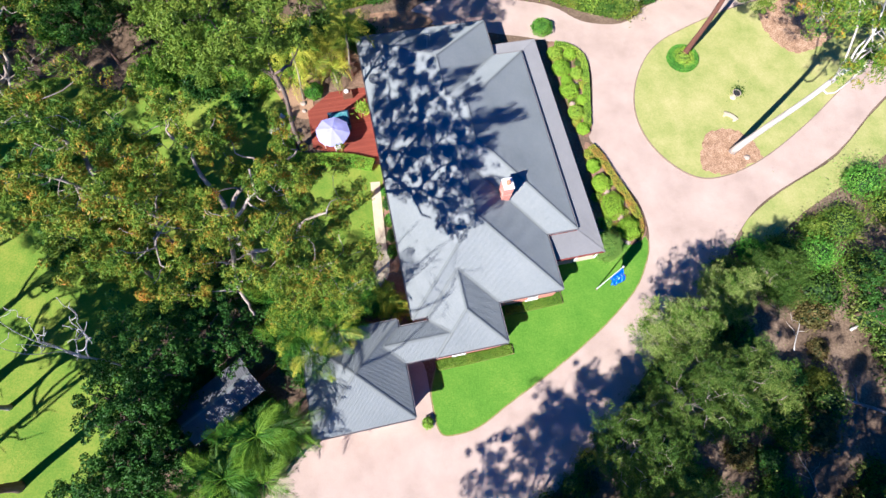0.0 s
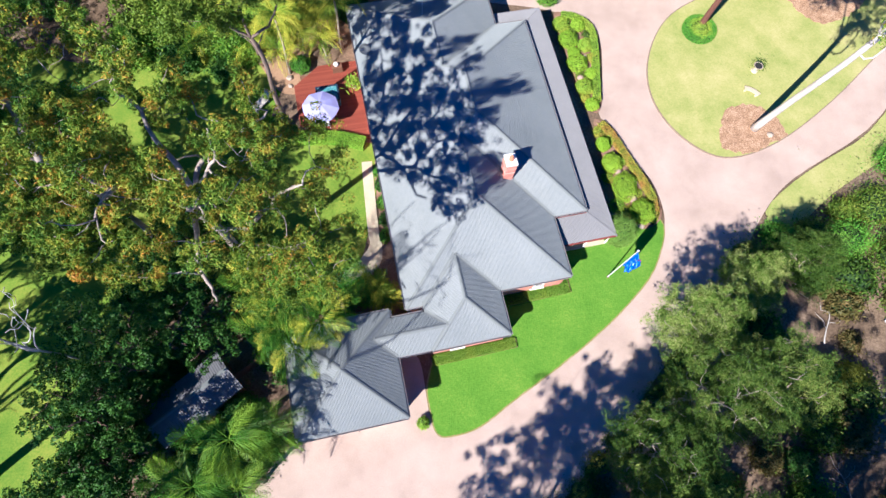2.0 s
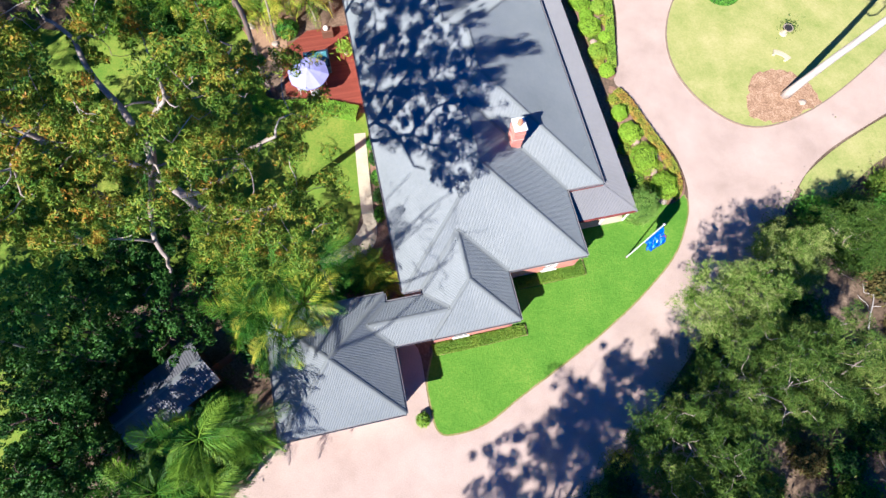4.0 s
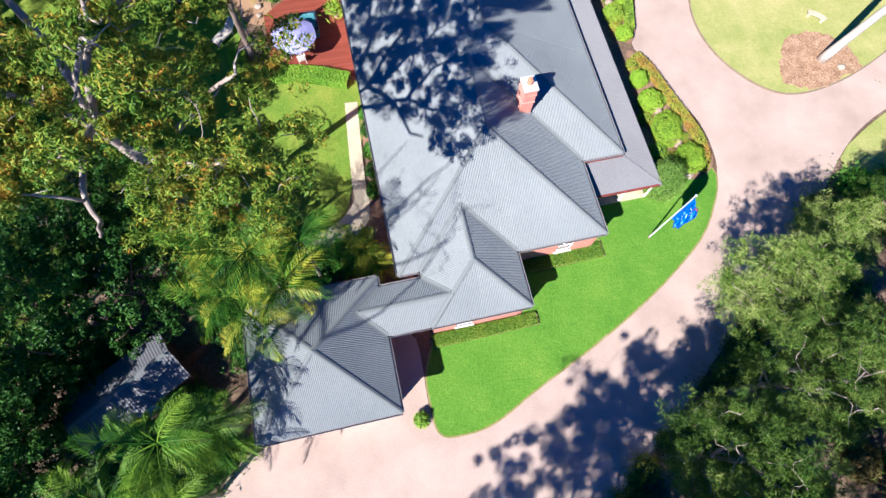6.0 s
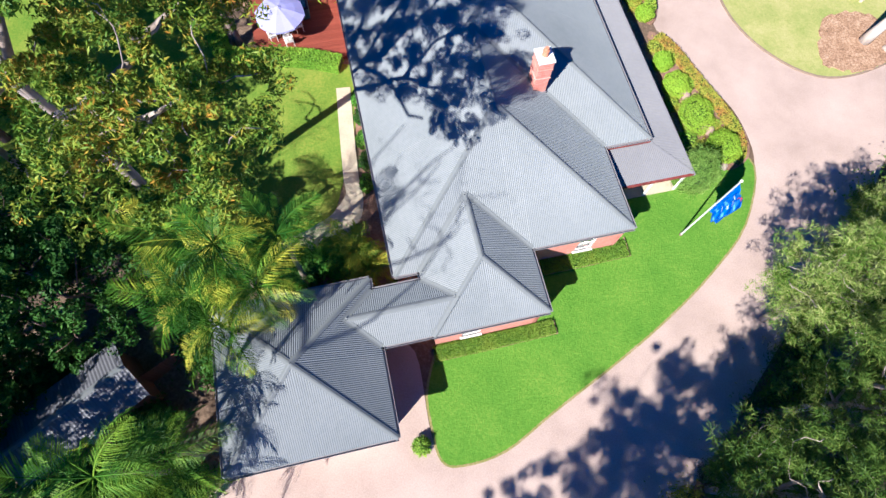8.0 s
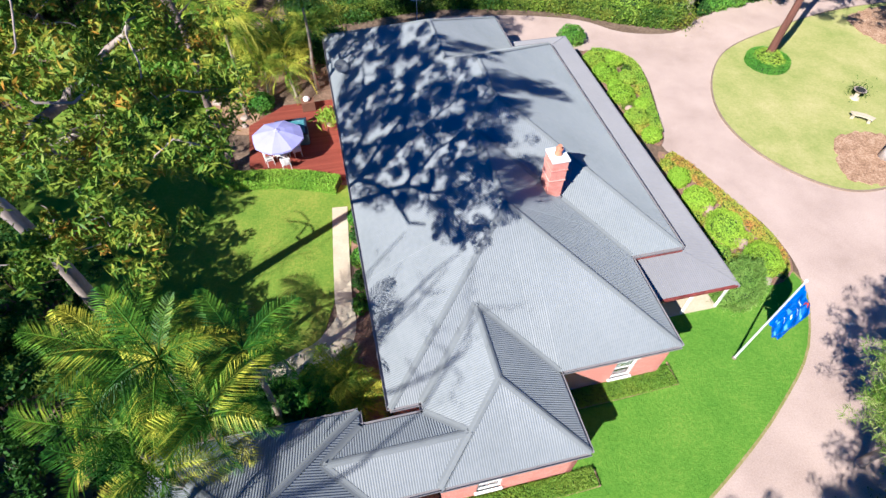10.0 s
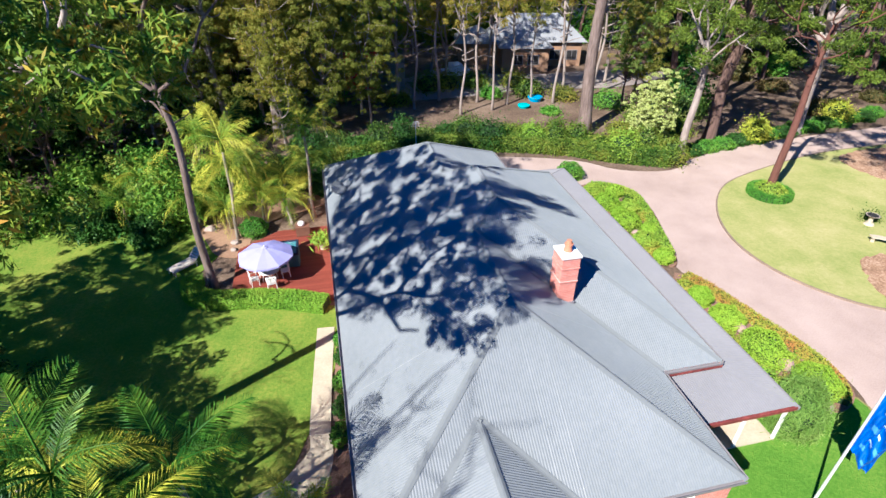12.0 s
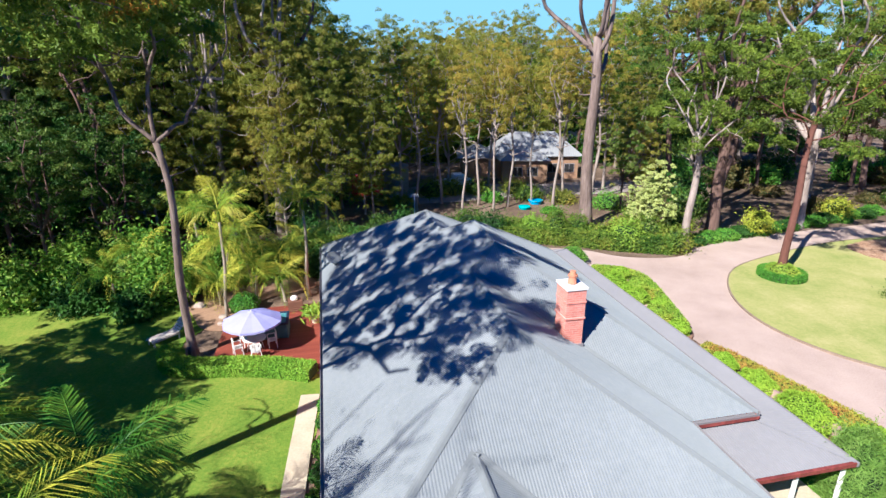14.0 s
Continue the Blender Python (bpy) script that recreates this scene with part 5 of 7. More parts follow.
underplant(30, -46, -13, 31, 56, [0, 1, 2, 3])
underplant(20, -50, -18, 36, 52, [0, 1, 2], 0.8, 1.4)
underplant(30, -14, 24, 86, 110, [0, 1, 3], 1.2, 2.2)
underplant(22, 27, 46, -12, 15, [0, 1, 2, 2], 0.5, 1.1)
underplant(26, 26, 58, -14, 22, [0, 0, 2, 1, 2], 0.5, 1.0)
underplant(30, 20, 66, 50, 80, [0, 1, 2, 3])
underplant(40, 10, 27, -8, 10, [0, 1, 2], 0.4, 0.9, False)
underplant(14, -66, -46, -10, 36, [0, 1, 2])
underplant(30, -70, 70, 84, 120, [0, 1, 2], 0.9, 1.6)
underplant(60, -75, 85, 100, 165, [0, 1, 3], 1.8, 3.2)
underplant(70, -130, -30, 50, 120, [0, 1, 1], 1.6, 3.0)


# fallen timber and bright shrubs on the litter east of the drive
for i, (x, y, L, a, r) in enumerate(((34.2, 4.6, 6.0, 2.9, 0.15), (37.0, 11.8, 4.6, 0.5, 0.12), (33.6, 14.4, 3.6, 0.9, 0.06), (31.0, 13.6, 3.2, 2.2, 0.05), (29.3, -0.6, 3.6, 1.9, 0.06), (30.6, 10.6, 4.2, 1.2, 0.055))):
    rl = np.random.default_rng(900 + i)
    log = thing("fallen_log", "grey fallen trunk with broken limbs on leaf litter", "log", (x, y, 0.0), math.degrees(a), "fallen timber east of the drive")
    T = Tubes()
    P = wobble((-L / 2, 0, r * 0.7), (L / 2, 0, r * 0.9), 10, 0.03, rl)
    P[:, 2] = np.abs(P[:, 2] - r) + r * 0.8
    T.add(P, np.linspace(r, r * 0.45, 10), 8)
    child(T.obj("trunk", M_dead if i % 2 else M_bark_pale), log)
    for k in range(4):
        T = Tubes()
        b0 = P[3 + k]
        g = rl.uniform(0.5, 1.4) * L * 0.25
        T.add(wobble(b0, b0 + np.array([g * 0.7, (-1) ** k * g, rl.uniform(0.1, 0.5) * g]), 6, 0.08, rl), np.linspace(r * 0.4, 0.015, 6), 5)
        child(T.obj("limb", M_dead if i % 2 else M_bark_pale), log)
for i, (x, y, r, h, mt) in enumerate(((27.2, 17.0, 1.0, 1.6, M_leaf_bright), (32.6, 17.0, 1.5, 2.6, M_leaf_bright), (30.0, 17.4, 1.2, 1.8, M_leaf_olive), (35.6, 20.2, 1.6, 2.4, M_leaf_wild), (38.6, 24.6, 1.6, 2.6, M_leaf_bright), (36.6, 15.8, 1.8, 2.8, M_leaf_wild), (24.6, 15.2, 1.0, 1.6, M_leaf_olive), (40.6, 22.0, 1.8, 3.0, M_leaf_wild), (33.2, 19.6, 1.0, 1.4, M_leaf_wild), (25.6, 7.6, 1.2, 1.6, M_leaf_wild), (28.0, 3.4, 1.5, 1.8, M_leaf_wild), (26.6, -2.4, 1.4, 1.6, M_leaf_cas), (31.2, 6.2, 1.0, 1.2, M_leaf_far))):
    shrub("scrub_shrub", (x, y, -0.03), "leafy green scrub shrub on the litter east of the drive", (r, r * 0.9, h * 0.55), 3600, mt, 930 + i, leaf=(0.2, 0.08), loose=0.2, group="scrub east of the drive")


def far_woods():
    """The closed line of bush beyond the nearer trees."""
    rng = np.random.default_rng(808)
    n = 900
    a = rng.uniform(-0.2, math.pi + 0.2, n)
    d = rng.uniform(150, 230, n)
    c = np.stack([np.cos(a) * d, np.sin(a) * d + 20, rng.uniform(2, 17, n)], 1)
    k = 46
    dirs = rng.normal(size=(n, k, 3))
    dirs /= np.linalg.norm(dirs, axis=2)[:, :, None]
    pts = (c[:, None, :] + dirs * rng.uniform(1.6, 3.6, (n, 1, 1)) * np.array([1.2, 1.2, 0.9])).reshape(-1, 3)
    pts[:, 2] = np.maximum(pts[:, 2], 0.3)
    q = leaf_quads(rng, pts, 1.3, 0.6, droop=0.2, normals=dirs.reshape(-1, 3), face=0.8)
    return tagged(new("far_woods", quads_mesh("far_woods", q, M_leaf_far)), "distant olive-green wall of bush trees", "woods", kind="stuff")


far_woods()

# ---- palms ----
def frond_mesh(name, length, arch, mat, seed, pairs=38):
    """One arching palm leaf: a midrib with two rows of folded, hanging leaflets."""
    rng = np.random.default_rng(seed)
    t = np.linspace(0, 1, 12)
    P = np.stack([t * length * (1 - 0.18 * arch * t), 0.06 * length * np.sin(2.2 * t) * rng.normal(), length * (0.42 * t - arch * t ** 2.1)], 1)
    V, F = tube(P, np.linspace(0.035, 0.008, 12), 4)
    V = [tuple(v) for v in V]
    F = list(F)
    for i in range(pairs):
        s = 0.14 + 0.86 * i / pairs
        p = np.array([np.interp(s, t, P[:, k]) for k in range(3)])
        ln = length * 0.31 * math.sin(math.pi * min(1, s * 0.84 + 0.14)) ** 0.65 * rng.uniform(0.88, 1.08)
        for sg in (-1, 1):
            d = np.array([0.5 + 0.35 * s + rng.normal() * 0.07, sg * 0.85, 0.12 + rng.normal() * 0.1])
            d /= np.linalg.norm(d)
            w = np.array([0.95, -sg * 0.4, 0.12]) * 0.0135
            m = p + d * ln * 0.5
            e = p + d * ln * 0.94 + np.array([0.05, rng.normal() * 0.04, -rng.uniform(0.4, 0.8)]) * ln
            k = len(V)
            V += [tuple(p - w * 0.5), tuple(p + w * 0.5), tuple(m + w), tuple(m - w), tuple(e)]
            F += [(k, k + 1, k + 2, k + 3), (k + 3, k + 2, k + 4)]
    me = bpy.data.meshes.new(name)
    me.from_pydata(V, [], F)
    me.materials.append(mat)
    me.update()
    return me


FR = [frond_mesh("frond", 3.0, a, m, i) for i, (a, m) in enumerate(((0.52, M_leaf_palm), (0.85, M_leaf_palm), (1.08, M_leaf_palm), (1.25, M_leaf_palm_y)))]


FR_BRIGHT = [frond_mesh("frond", 3.0, a, m, 10 + i) for i, (a, m) in enumerate(((0.4, M_leaf_palm_b), (0.72, M_leaf_palm_b), (1.0, M_leaf_palm_b), (1.2, M_leaf_palm_y)))]


FR_DARK = [frond_mesh("frond", 3.0, a, m, 20 + i) for i, (a, m) in enumerate(((0.5, M_leaf_palm_d), (0.8, M_leaf_palm_d), (1.05, M_leaf_palm_d), (1.2, M_leaf_palm)))]


def palm(name, base, h, label, seed, fronds=15, scale=1.0, group="", yellow=2, r=0.12, trunk_mat=None, leaves=FR):
    rng = np.random.default_rng(seed)
    root = thing(name, label, "palm", base, group=group)
    top = np.array([rng.normal() * 0.25, rng.normal() * 0.25, h])
    T = Tubes()
    P = wobble((0, 0, -0.1), top, 9, 0.015, rng)
    R = np.linspace(r * 1.15, r * 0.85, 9)
    R[0] *= 1.5
    T.add(P, R, 9)
    child(T.obj("trunk", trunk_mat or M_bark_palm), root)
    S = Tubes()
    S.add(np.array([top, top + np.array([0, 0, 0.35 * scale]), top + np.array([0, 0, 0.8 * scale])]), [r * 0.95, r * 1.05, r * 0.4], 8)
    ob = S.obj("crown_shaft", M_leaf_palm)
    child(ob, root)
    for i in range(fronds):
        k = 0 if i < fronds * 0.3 else (1 if i < fronds * 0.7 else 2)
        if i >= fronds - yellow:
            k = 3
        a = i * 2.4 + rng.normal() * 0.2
        fo = new("frond", leaves[k])
        fo.parent = root
        s = scale * rng.uniform(0.72, 1.12)
        tip = (-0.55 if k == 0 else -0.15 if k == 1 else 0.1) + rng.normal() * 0.08
        fo.matrix_basis = Matrix.LocRotScale(Vector(top) + Vector((0, 0, 0.75 * scale)), Euler((rng.normal() * 0.25, tip, a)), (s, s, s))
    return root


PALMS = [(-8.6, 8.2, 6.3, 1.1, 1), (-7.3, 6.8, 5.6, 1.0, 2), (-9.9, 6.4, 5.4, 1.0, 3), (-10.4, 8.9, 5.4, 1.0, 1), (-8.4, 5.2, 5.2, 0.95, 4), (-6.4, 8.6, 5.4, 0.9, 1),
         (-11.0, -0.4, 6.2, 1.12, 1), (-9.4, 0.7, 4.8, 0.9, 0), (-12.4, -2.6, 5.8, 1.08, 0), (-10.2, -3.0, 4.8, 1.0, 1), (-13.4, -4.8, 5.0, 0.95, 0)]
for i, (x, y, h, s, yl) in enumerate(PALMS):
    palm("palm_tree", (x, y, 0), h, "feather palm with yellow-green arching fronds beside the garage", 200 + i, 15, s * 0.95, "palms beside the garage", yl, leaves=FR if i < 6 else FR_DARK)
for i, (x, y, h, s, yl) in enumerate(((-9.3, 32.3, 5.8, 0.95, 1), (-13.4, 29.2, 5.6, 0.95, 3), (-11.6, 33.0, 2.0, 0.8, 2), (-10.2, 34.0, 2.6, 0.8, 0), (-12.6, 31.6, 1.6, 0.75, 2), (-15.0, 31.8, 3.0, 0.85, 2), (-17.4, 33.6, 4.4, 0.9, 1), (-19.4, 31.0, 2.6, 0.8, 0), (-14.4, 30.6, 1.2, 0.8, 1), (-16.4, 30.8, 1.7, 0.85, 1), (-21.0, 30.2, 1.5, 0.8, 0), (-10.6, 31.4, 1.1, 0.75, 1), (-13.4, 33.4, 3.4, 0.9, 1))):
    palm("palm_tree", (x, y, 0), h, "slim feather palm behind the timber deck", 230 + i, 14, s, "palms behind the deck", yl, 0.09, leaves=FR_BRIGHT)
for i, (x, y, h, s) in enumerate(((-3.6, 10.4, 0.9, 0.6), (-4.4, 10.6, 0.8, 0.6), (-2.9, 9.6, 0.6, 0.5))):
    palm("palm_tree", (x, y, 0.05), h, "young palm in the narrow side bed", 250 + i, 12, s, "young side-bed palms", 0, 0.06, leaves=FR_BRIGHT)

# ---- hedges and beds ----
hedge_run("deck_hedge", "clipped bright green hedge curving round the deck", smooth_line([(-14.1, 24.4), (-13.6, 23.2), (-12.4, 22.7), (-10.6, 22.9), (-8.6, 23.0), (-6.3, 22.7)], 6), 1.0, 0.62, 2600, M_leaf_hedge, 301)
for nm, pts, ed in (("wall_planting", ((1.9, 5.2), (3.5, 5.2), (5.0, 5.22), (6.5, 5.24), (8.0, 5.28)), ((1.95, 4.84), (5.0, 4.86), (8.15, 4.92), (8.15, 5.6))),
                    ("wall_planting", ((8.4, 8.5), (10.0, 8.5), (11.5, 8.52), (13.1, 8.56)), ((8.4, 8.05), (10.6, 8.06), (13.25, 8.12), (13.25, 9.2)))):
    hedge_run(nm, "low tufted groundcover strip along the front wall", [hw(u_, v_)[:2] for u_, v_ in pts], 0.68 if pts[0][0] < 5 else 0.86, 0.16, 2600, M_leaf_bed, 302 + int(pts[0][0]), (0.16, 0.025), z0=0.04)
    ribbon("bed_edging", np.array([hw(u_, v_)[:2] for u_, v_ in ed]), 0.05, 0.1, M_mulch, "thin pale timber edging of the wall bed", False, 0.04)
cx, cy = 23.1, 37.3
hedge_run("tree_ring_hedge", "round clipped hedge circling the red-barked tree", [(cx + 1.2 * math.cos(a), cy + 1.2 * math.sin(a)) for a in np.linspace(0, 6.2832, 25)], 0.65, 0.45, 1900, M_leaf_bright, 304, z0=0.09)
shrub("ring_planting", (cx, cy, 0.1), "low lime groundcover inside the ring hedge", (1.05, 1.05, 0.6), 2600, M_leaf_lime, 305, leaf=(0.12, 0.06), stems=False)
for i, (x, y, r, h) in enumerate(((13.5, 24.3, 0.6, 0.9), (14.15, 22.55, 0.82, 1.0), (15.08, 20.4, 1.0, 1.15), (16.4, 18.3, 0.98, 1.15))):
    shrub("ball_shrub", (x, y, 0.1), "clipped ball shrub, bright lime green", (r * 0.92, r * (1.2 if i == 2 else 1.0), h * 0.62), 9500, M_leaf_ball, 310 + i, leaf=(0.075, 0.045), group="ball shrubs of the bed")
shrub("feathery_shrub", (14.25, 16.15, 0.05), "loose feathery light-green shrub overhanging the verandah corner", (0.95, 0.9, 1.5), 9000, M_leaf_feather, 320, leaf=(0.3, 0.022), loose=0.07, lift=0.7)
for i, (x, y, r, h) in enumerate(((10.15, 36.5, 0.72, 0.8), (10.75, 34.8, 0.82, 0.9), (11.5, 32.3, 0.85, 0.9), (12.1, 29.9, 0.72, 0.8), (12.75, 28.2, 0.55, 0.7), (11.7, 36.6, 0.6, 0.7), (12.3, 34.4, 0.62, 0.7), (11.3, 33.5, 0.5, 0.6), (12.75, 31.4, 0.5, 0.6))):
    shrub("bed_shrub", (x, y, 0.1), "mounded bright green shrub beside the verandah", (r, r, h * 0.65), 4600, M_leaf_ball if i % 3 else M_leaf_lime, 330 + i, leaf=(0.1, 0.055), group="shrubs beside the verandah")
for i, (x, y, r) in enumerate(((14.95, 22.9, 0.42), (16.1, 20.0, 0.45), (13.85, 21.3, 0.4), (14.5, 18.8, 0.55), (15.3, 18.3, 0.5), (17.3, 19.5, 0.35), (14.2, 24.9, 0.38), (13.3, 25.6, 0.45), (15.9, 21.3, 0.35))):
    shrub("bed_groundcover", (x, y, 0.08), "low red-tinted groundcover between the ball shrubs", (r, r, 0.2), 900, M_leaf_lime if i % 3 == 0 else M_leaf_red, 480 + i, leaf=(0.12, 0.06), stems=False, loose=0.15, group="groundcover of the bed")
for i, (x, y, r) in enumerate(((12.7, 35.7, 0.5), (12.9, 33.2, 0.4), (11.9, 31.1, 0.4), (12.8, 29.9, 0.4), (11.1, 35.9, 0.4), (12.2, 28.9, 0.35))):
    shrub("bed_groundcover", (x, y, 0.08), "low mixed green groundcover between the mounds", (r, r, 0.22), 900, M_leaf_red if i % 2 else M_leaf_wild, 495 + i, leaf=(0.12, 0.06), stems=False, loose=0.15, group="groundcover of the bed")
hedge_run("bed_border", "low red-tinted border hedge along the drive", smooth_line([(13.4, 26.4), (14.4, 25.2), (15.5, 23.2), (16.7, 21.2), (17.4, 19.6), (17.5, 18.3), (17.1, 17.5)], 5), 0.6, 0.34, 1300, M_leaf_red, 340, z0=0.1)
hedge_run("bed_border", "low lime border hedge along the drive", smooth_line([(10.2, 37.7), (11.6, 37.5), (12.9, 36.3), (13.2, 34.0), (13.2, 31.0), (13.2, 28.6)], 5), 0.6, 0.36, 1300, M_leaf_lime, 341, z0=0.1)
for i, (x, y, r_) in enumerate(((14.65, 21.85, 0.34), (15.75, 19.5, 0.36), (11.8, 30.8, 0.3))):
    bm = bmesh.new()
    bmesh.ops.create_icosphere(bm, subdivisions=2, radius=r_)
    for v_ in bm.verts:
        v_.co *= 1 + 0.25 * noise.noise(v_.co * 3 + Vector((i * 7, 0, 0)))
        v_.co.z = v_.co.z * 0.75 + r_ * 0.5
    rk = thing("garden_rock", "pinkish rounded rock among the ball shrubs", "rock", (x, y, 0.2))
    part("stone", bm, M_rock_pink, rk)
shrub("ball_shrub", (8.9, 39.6, 0.0), "rounded green shrub at the end of the verandah", (1.0, 0.9, 0.75), 3600, M_leaf_bright, 345)
hedge_run("north_hedge", "thick unclipped hedge of mixed green along the drive", smooth_line([(-13, 40.5), (-8, 42.6), (-2, 44.8), (4, 45.3), (9, 45.0), (13, 43.7), (17.3, 43.0)], 6), 2.3, 1.3, 1500, M_leaf_wild, 350, (0.2, 0.09))
for i in range(17):
    x = -12 + i * 1.85
    y = float(np.interp(x, [-13, -8, -2, 4, 9, 13, 18], [41, 43.0, 45.2, 45.8, 45.4, 44.1, 43.4])) + 0.5 * math.sin(i * 2.2)
    shrub("hedge_shrub", (x, y, 0), "leafy shrub standing out of the drive hedge", (1.3 + 0.3 * math.sin(i), 1.3, 1.3 + 0.3 * math.cos(i * 1.7)), 3000, (M_leaf_wild, M_leaf_wild, M_leaf_lime, M_leaf_wild)[i % 4] if x > 3 else (M_leaf_green, M_leaf_olive)[i % 2], 360 + i, leaf=(0.18, 0.09), loose=0.1, group="shrubs of the drive hedge")
gum_tree("variegated_shrub", (16.2, 45.2, 0), "tall pale yellow-green variegated shrub beside the drive", 1.4, ((0, 0, 3.3), (1.7, 1.6, 3.4)), 130, 34000, M_leaf_var, M_bark_dark, 0.08, seed=380, clump=0.5, leaf=(0.17, 0.075), gap=0.42, limbs=6, hollow=0.3, low=-0.95)
shrub("yellow_shrub", (26.4, 47.8, 0), "small tree with bright yellow leaves", (1.0, 0.95, 0.9), 1900, M_leaf_yellow, 381, leaf=(0.22, 0.1), lift=1.3, loose=0.15)
shrub("yellow_shrub", (36.6, 53.4, 0), "small tree with bright yellow leaves", (1.1, 1.0, 0.9), 1900, M_leaf_yellow, 382, leaf=(0.22, 0.1), lift=1.3, loose=0.15)
for i in range(14):
    x = 19.8 + i * 1.7
    y = 44.9 + (x - 19.8) * 0.49 + 0.3 * math.sin(i * 3)
    shrub("drive_shrub", (x, y, 0), "low strappy green shrub edging the drive", (1.05, 0.85, 0.55), 1500, M_leaf_bright if i % 3 else M_leaf_green, 390 + i, leaf=(0.3, 0.05), stems=False, group="shrubs edging the drive")
shrub("ball_shrub", (-12.6, 29.9, 0), "bright round shrub among the palms", (0.85, 0.8, 0.7), 3000, M_leaf_bright, 410)
for i, (x, y, r, h, mt) in enumerate(((-18.0, 30.8, 1.5, 3.6, M_leaf_broad), (-20.4, 32.2, 1.6, 3.8, M_leaf_broad), (-16.2, 33.6, 1.5, 3.4, M_leaf_broad), (-14.6, 35.0, 1.4, 2.4, M_leaf_bright), (-22.6, 29.6, 1.3, 1.6, M_leaf_green), (-9.0, 36.4, 1.3, 1.8, M_leaf_green), (-12.5, 36.6, 1.5, 2.2, M_leaf_olive), (-24.4, 31.8, 1.6, 3.4, M_leaf_broad), (-18.6, 28.6, 0.9, 1.4, M_leaf_green), (-26.8, 29.8, 1.4, 2.6, M_leaf_broad), (-21.6, 34.6, 1.5, 3.2, M_leaf_bright))):
    shrub("tall_shrub", (x, y, 0), "tall leafy shrub behind the back lawn", (r, r, h * 0.6), 5200, mt, 420 + i, leaf=(0.3, 0.12), loose=0.14, group="shrubs behind the back lawn")
for i, (x, y) in enumerate(((-5.0, 20.4), (-4.7, 19.2), (-4.4, 17.6), (-4.1, 16.2), (-3.9, 14.8))):
    shrub("side_shrub", (x, y, 0.05), "low green shrub against the house wall", (0.4, 0.6, 0.3), 900, M_leaf_green if i % 2 else M_leaf_bright, 440 + i, stems=False, group="shrubs against the house")
shrub("corner_plant", (0.0, 1.2, 0), "small strappy plant at the garage corner", (0.4, 0.4, 0.4), 500, M_leaf_lime, 446, leaf=(0.3, 0.04), stems=False)
shrub("corner_plant", (-8.6, -0.2, 0), "small yellow-green plant at the garage corner", (0.5, 0.5, 0.45), 600, M_leaf_lime, 447, leaf=(0.3, 0.04), stems=False)

# ---- dark planting under the palms and round the shed ----
for i, (x, y, r, h) in enumerate(((-13.4, -1.0, 1.3, 1.6), (-11.6, -1.8, 1.2, 1.4), (-15.0, -2.6, 1.4, 1.8), (-12.6, 1.4, 1.0, 1.3), (-13.4, -4.2, 1.3, 1.5), (-10.6, -1.0, 0.9, 1.0), (-9.6, 4.4, 1.0, 1.1), (-10.6, 5.4, 1.1, 1.4), (-12.0, 7.4, 1.3, 1.8), (-17.6, 0.0, 1.3, 2.0), (-17.4, 3.4, 1.2, 1.9), (-9.2, 9.6, 1.2, 1.5), (-6.8, 9.4, 1.0, 1.2), (-13.6, 10.6, 1.4, 1.6), (-5.0, 10.2, 1.0, 1.2), (-3.9, 10.1, 0.8, 1.0))):
    shrub("fern_clump", (x, y, 0), "dark green ferny shrub in the shade of palms", (r, r, h * 0.6), 2600, M_leaf_bright if i > 13 else M_leaf_green, 500 + i, leaf=(0.3, 0.08), loose=0.15, group="ferny shrubs under the palms")
# scrub round the neighbouring yard
for i, (x, y, r, h) in enumerate(((-3.6, 61.5, 1.6, 2.0), (-1.4, 62.4, 1.3, 1.8), (3.4, 59.6, 1.0, 1.0), (7.6, 60.6, 1.3, 1.6), (11.2, 59.4, 1.2, 1.3), (15.6, 57.2, 1.4, 1.6), (17.6, 53.0, 1.2, 1.2), (-6.4, 56.4, 1.2, 1.2), (0.6, 49.4, 0.8, 0.7), (6.4, 48.6, 0.9, 0.7), (15.0, 49.4, 1.0, 1.0), (9.2, 54.6, 0.7, 0.6), (20.2, 49.6, 1.2, 1.4), (-8.8, 57.6, 0.9, 0.9), (-13.6, 57.0, 1.8, 3.0), (1.6, 63.2, 1.3, 1.7), (6.2, 63.6, 1.4, 1.6))):
    shrub("yard_shrub", (x, y, -0.05), "dry golden-green shrub in the neighbouring yard", (r, r, h * 0.6), 1500, (M_leaf_wild, M_leaf_far, M_leaf_bright)[i % 3], 520 + i, leaf=(0.24, 0.1), loose=0.2, group="shrubs of the neighbouring yard")
# scrub spilling over the drive's edge under the casuarinas
rge = np.random.default_rng(606)
for i in range(30):
    y = -7.5 + i * 0.62
    x = float(np.interp(y, [-7.5, -1.6, 2.2, 6.2, 9.8, 13.8], [5.0, 11.2, 14.4, 17.4, 20.2, 23.6])) + rge.uniform(0.1, 2.2)
    r = rge.uniform(0.35, 0.85)
    shrub("verge_shrub", (x, y, -0.03), "scruffy low shrub on the drive's leafy verge", (r, r * 0.9, r * rge.uniform(0.35, 0.8)), int(900 * r + 200), (M_leaf_olive, M_leaf_dry, M_leaf_green, M_leaf_far)[i % 4], 620 + i, leaf=(0.2, 0.05), loose=0.3, group="shrubs of the verge")


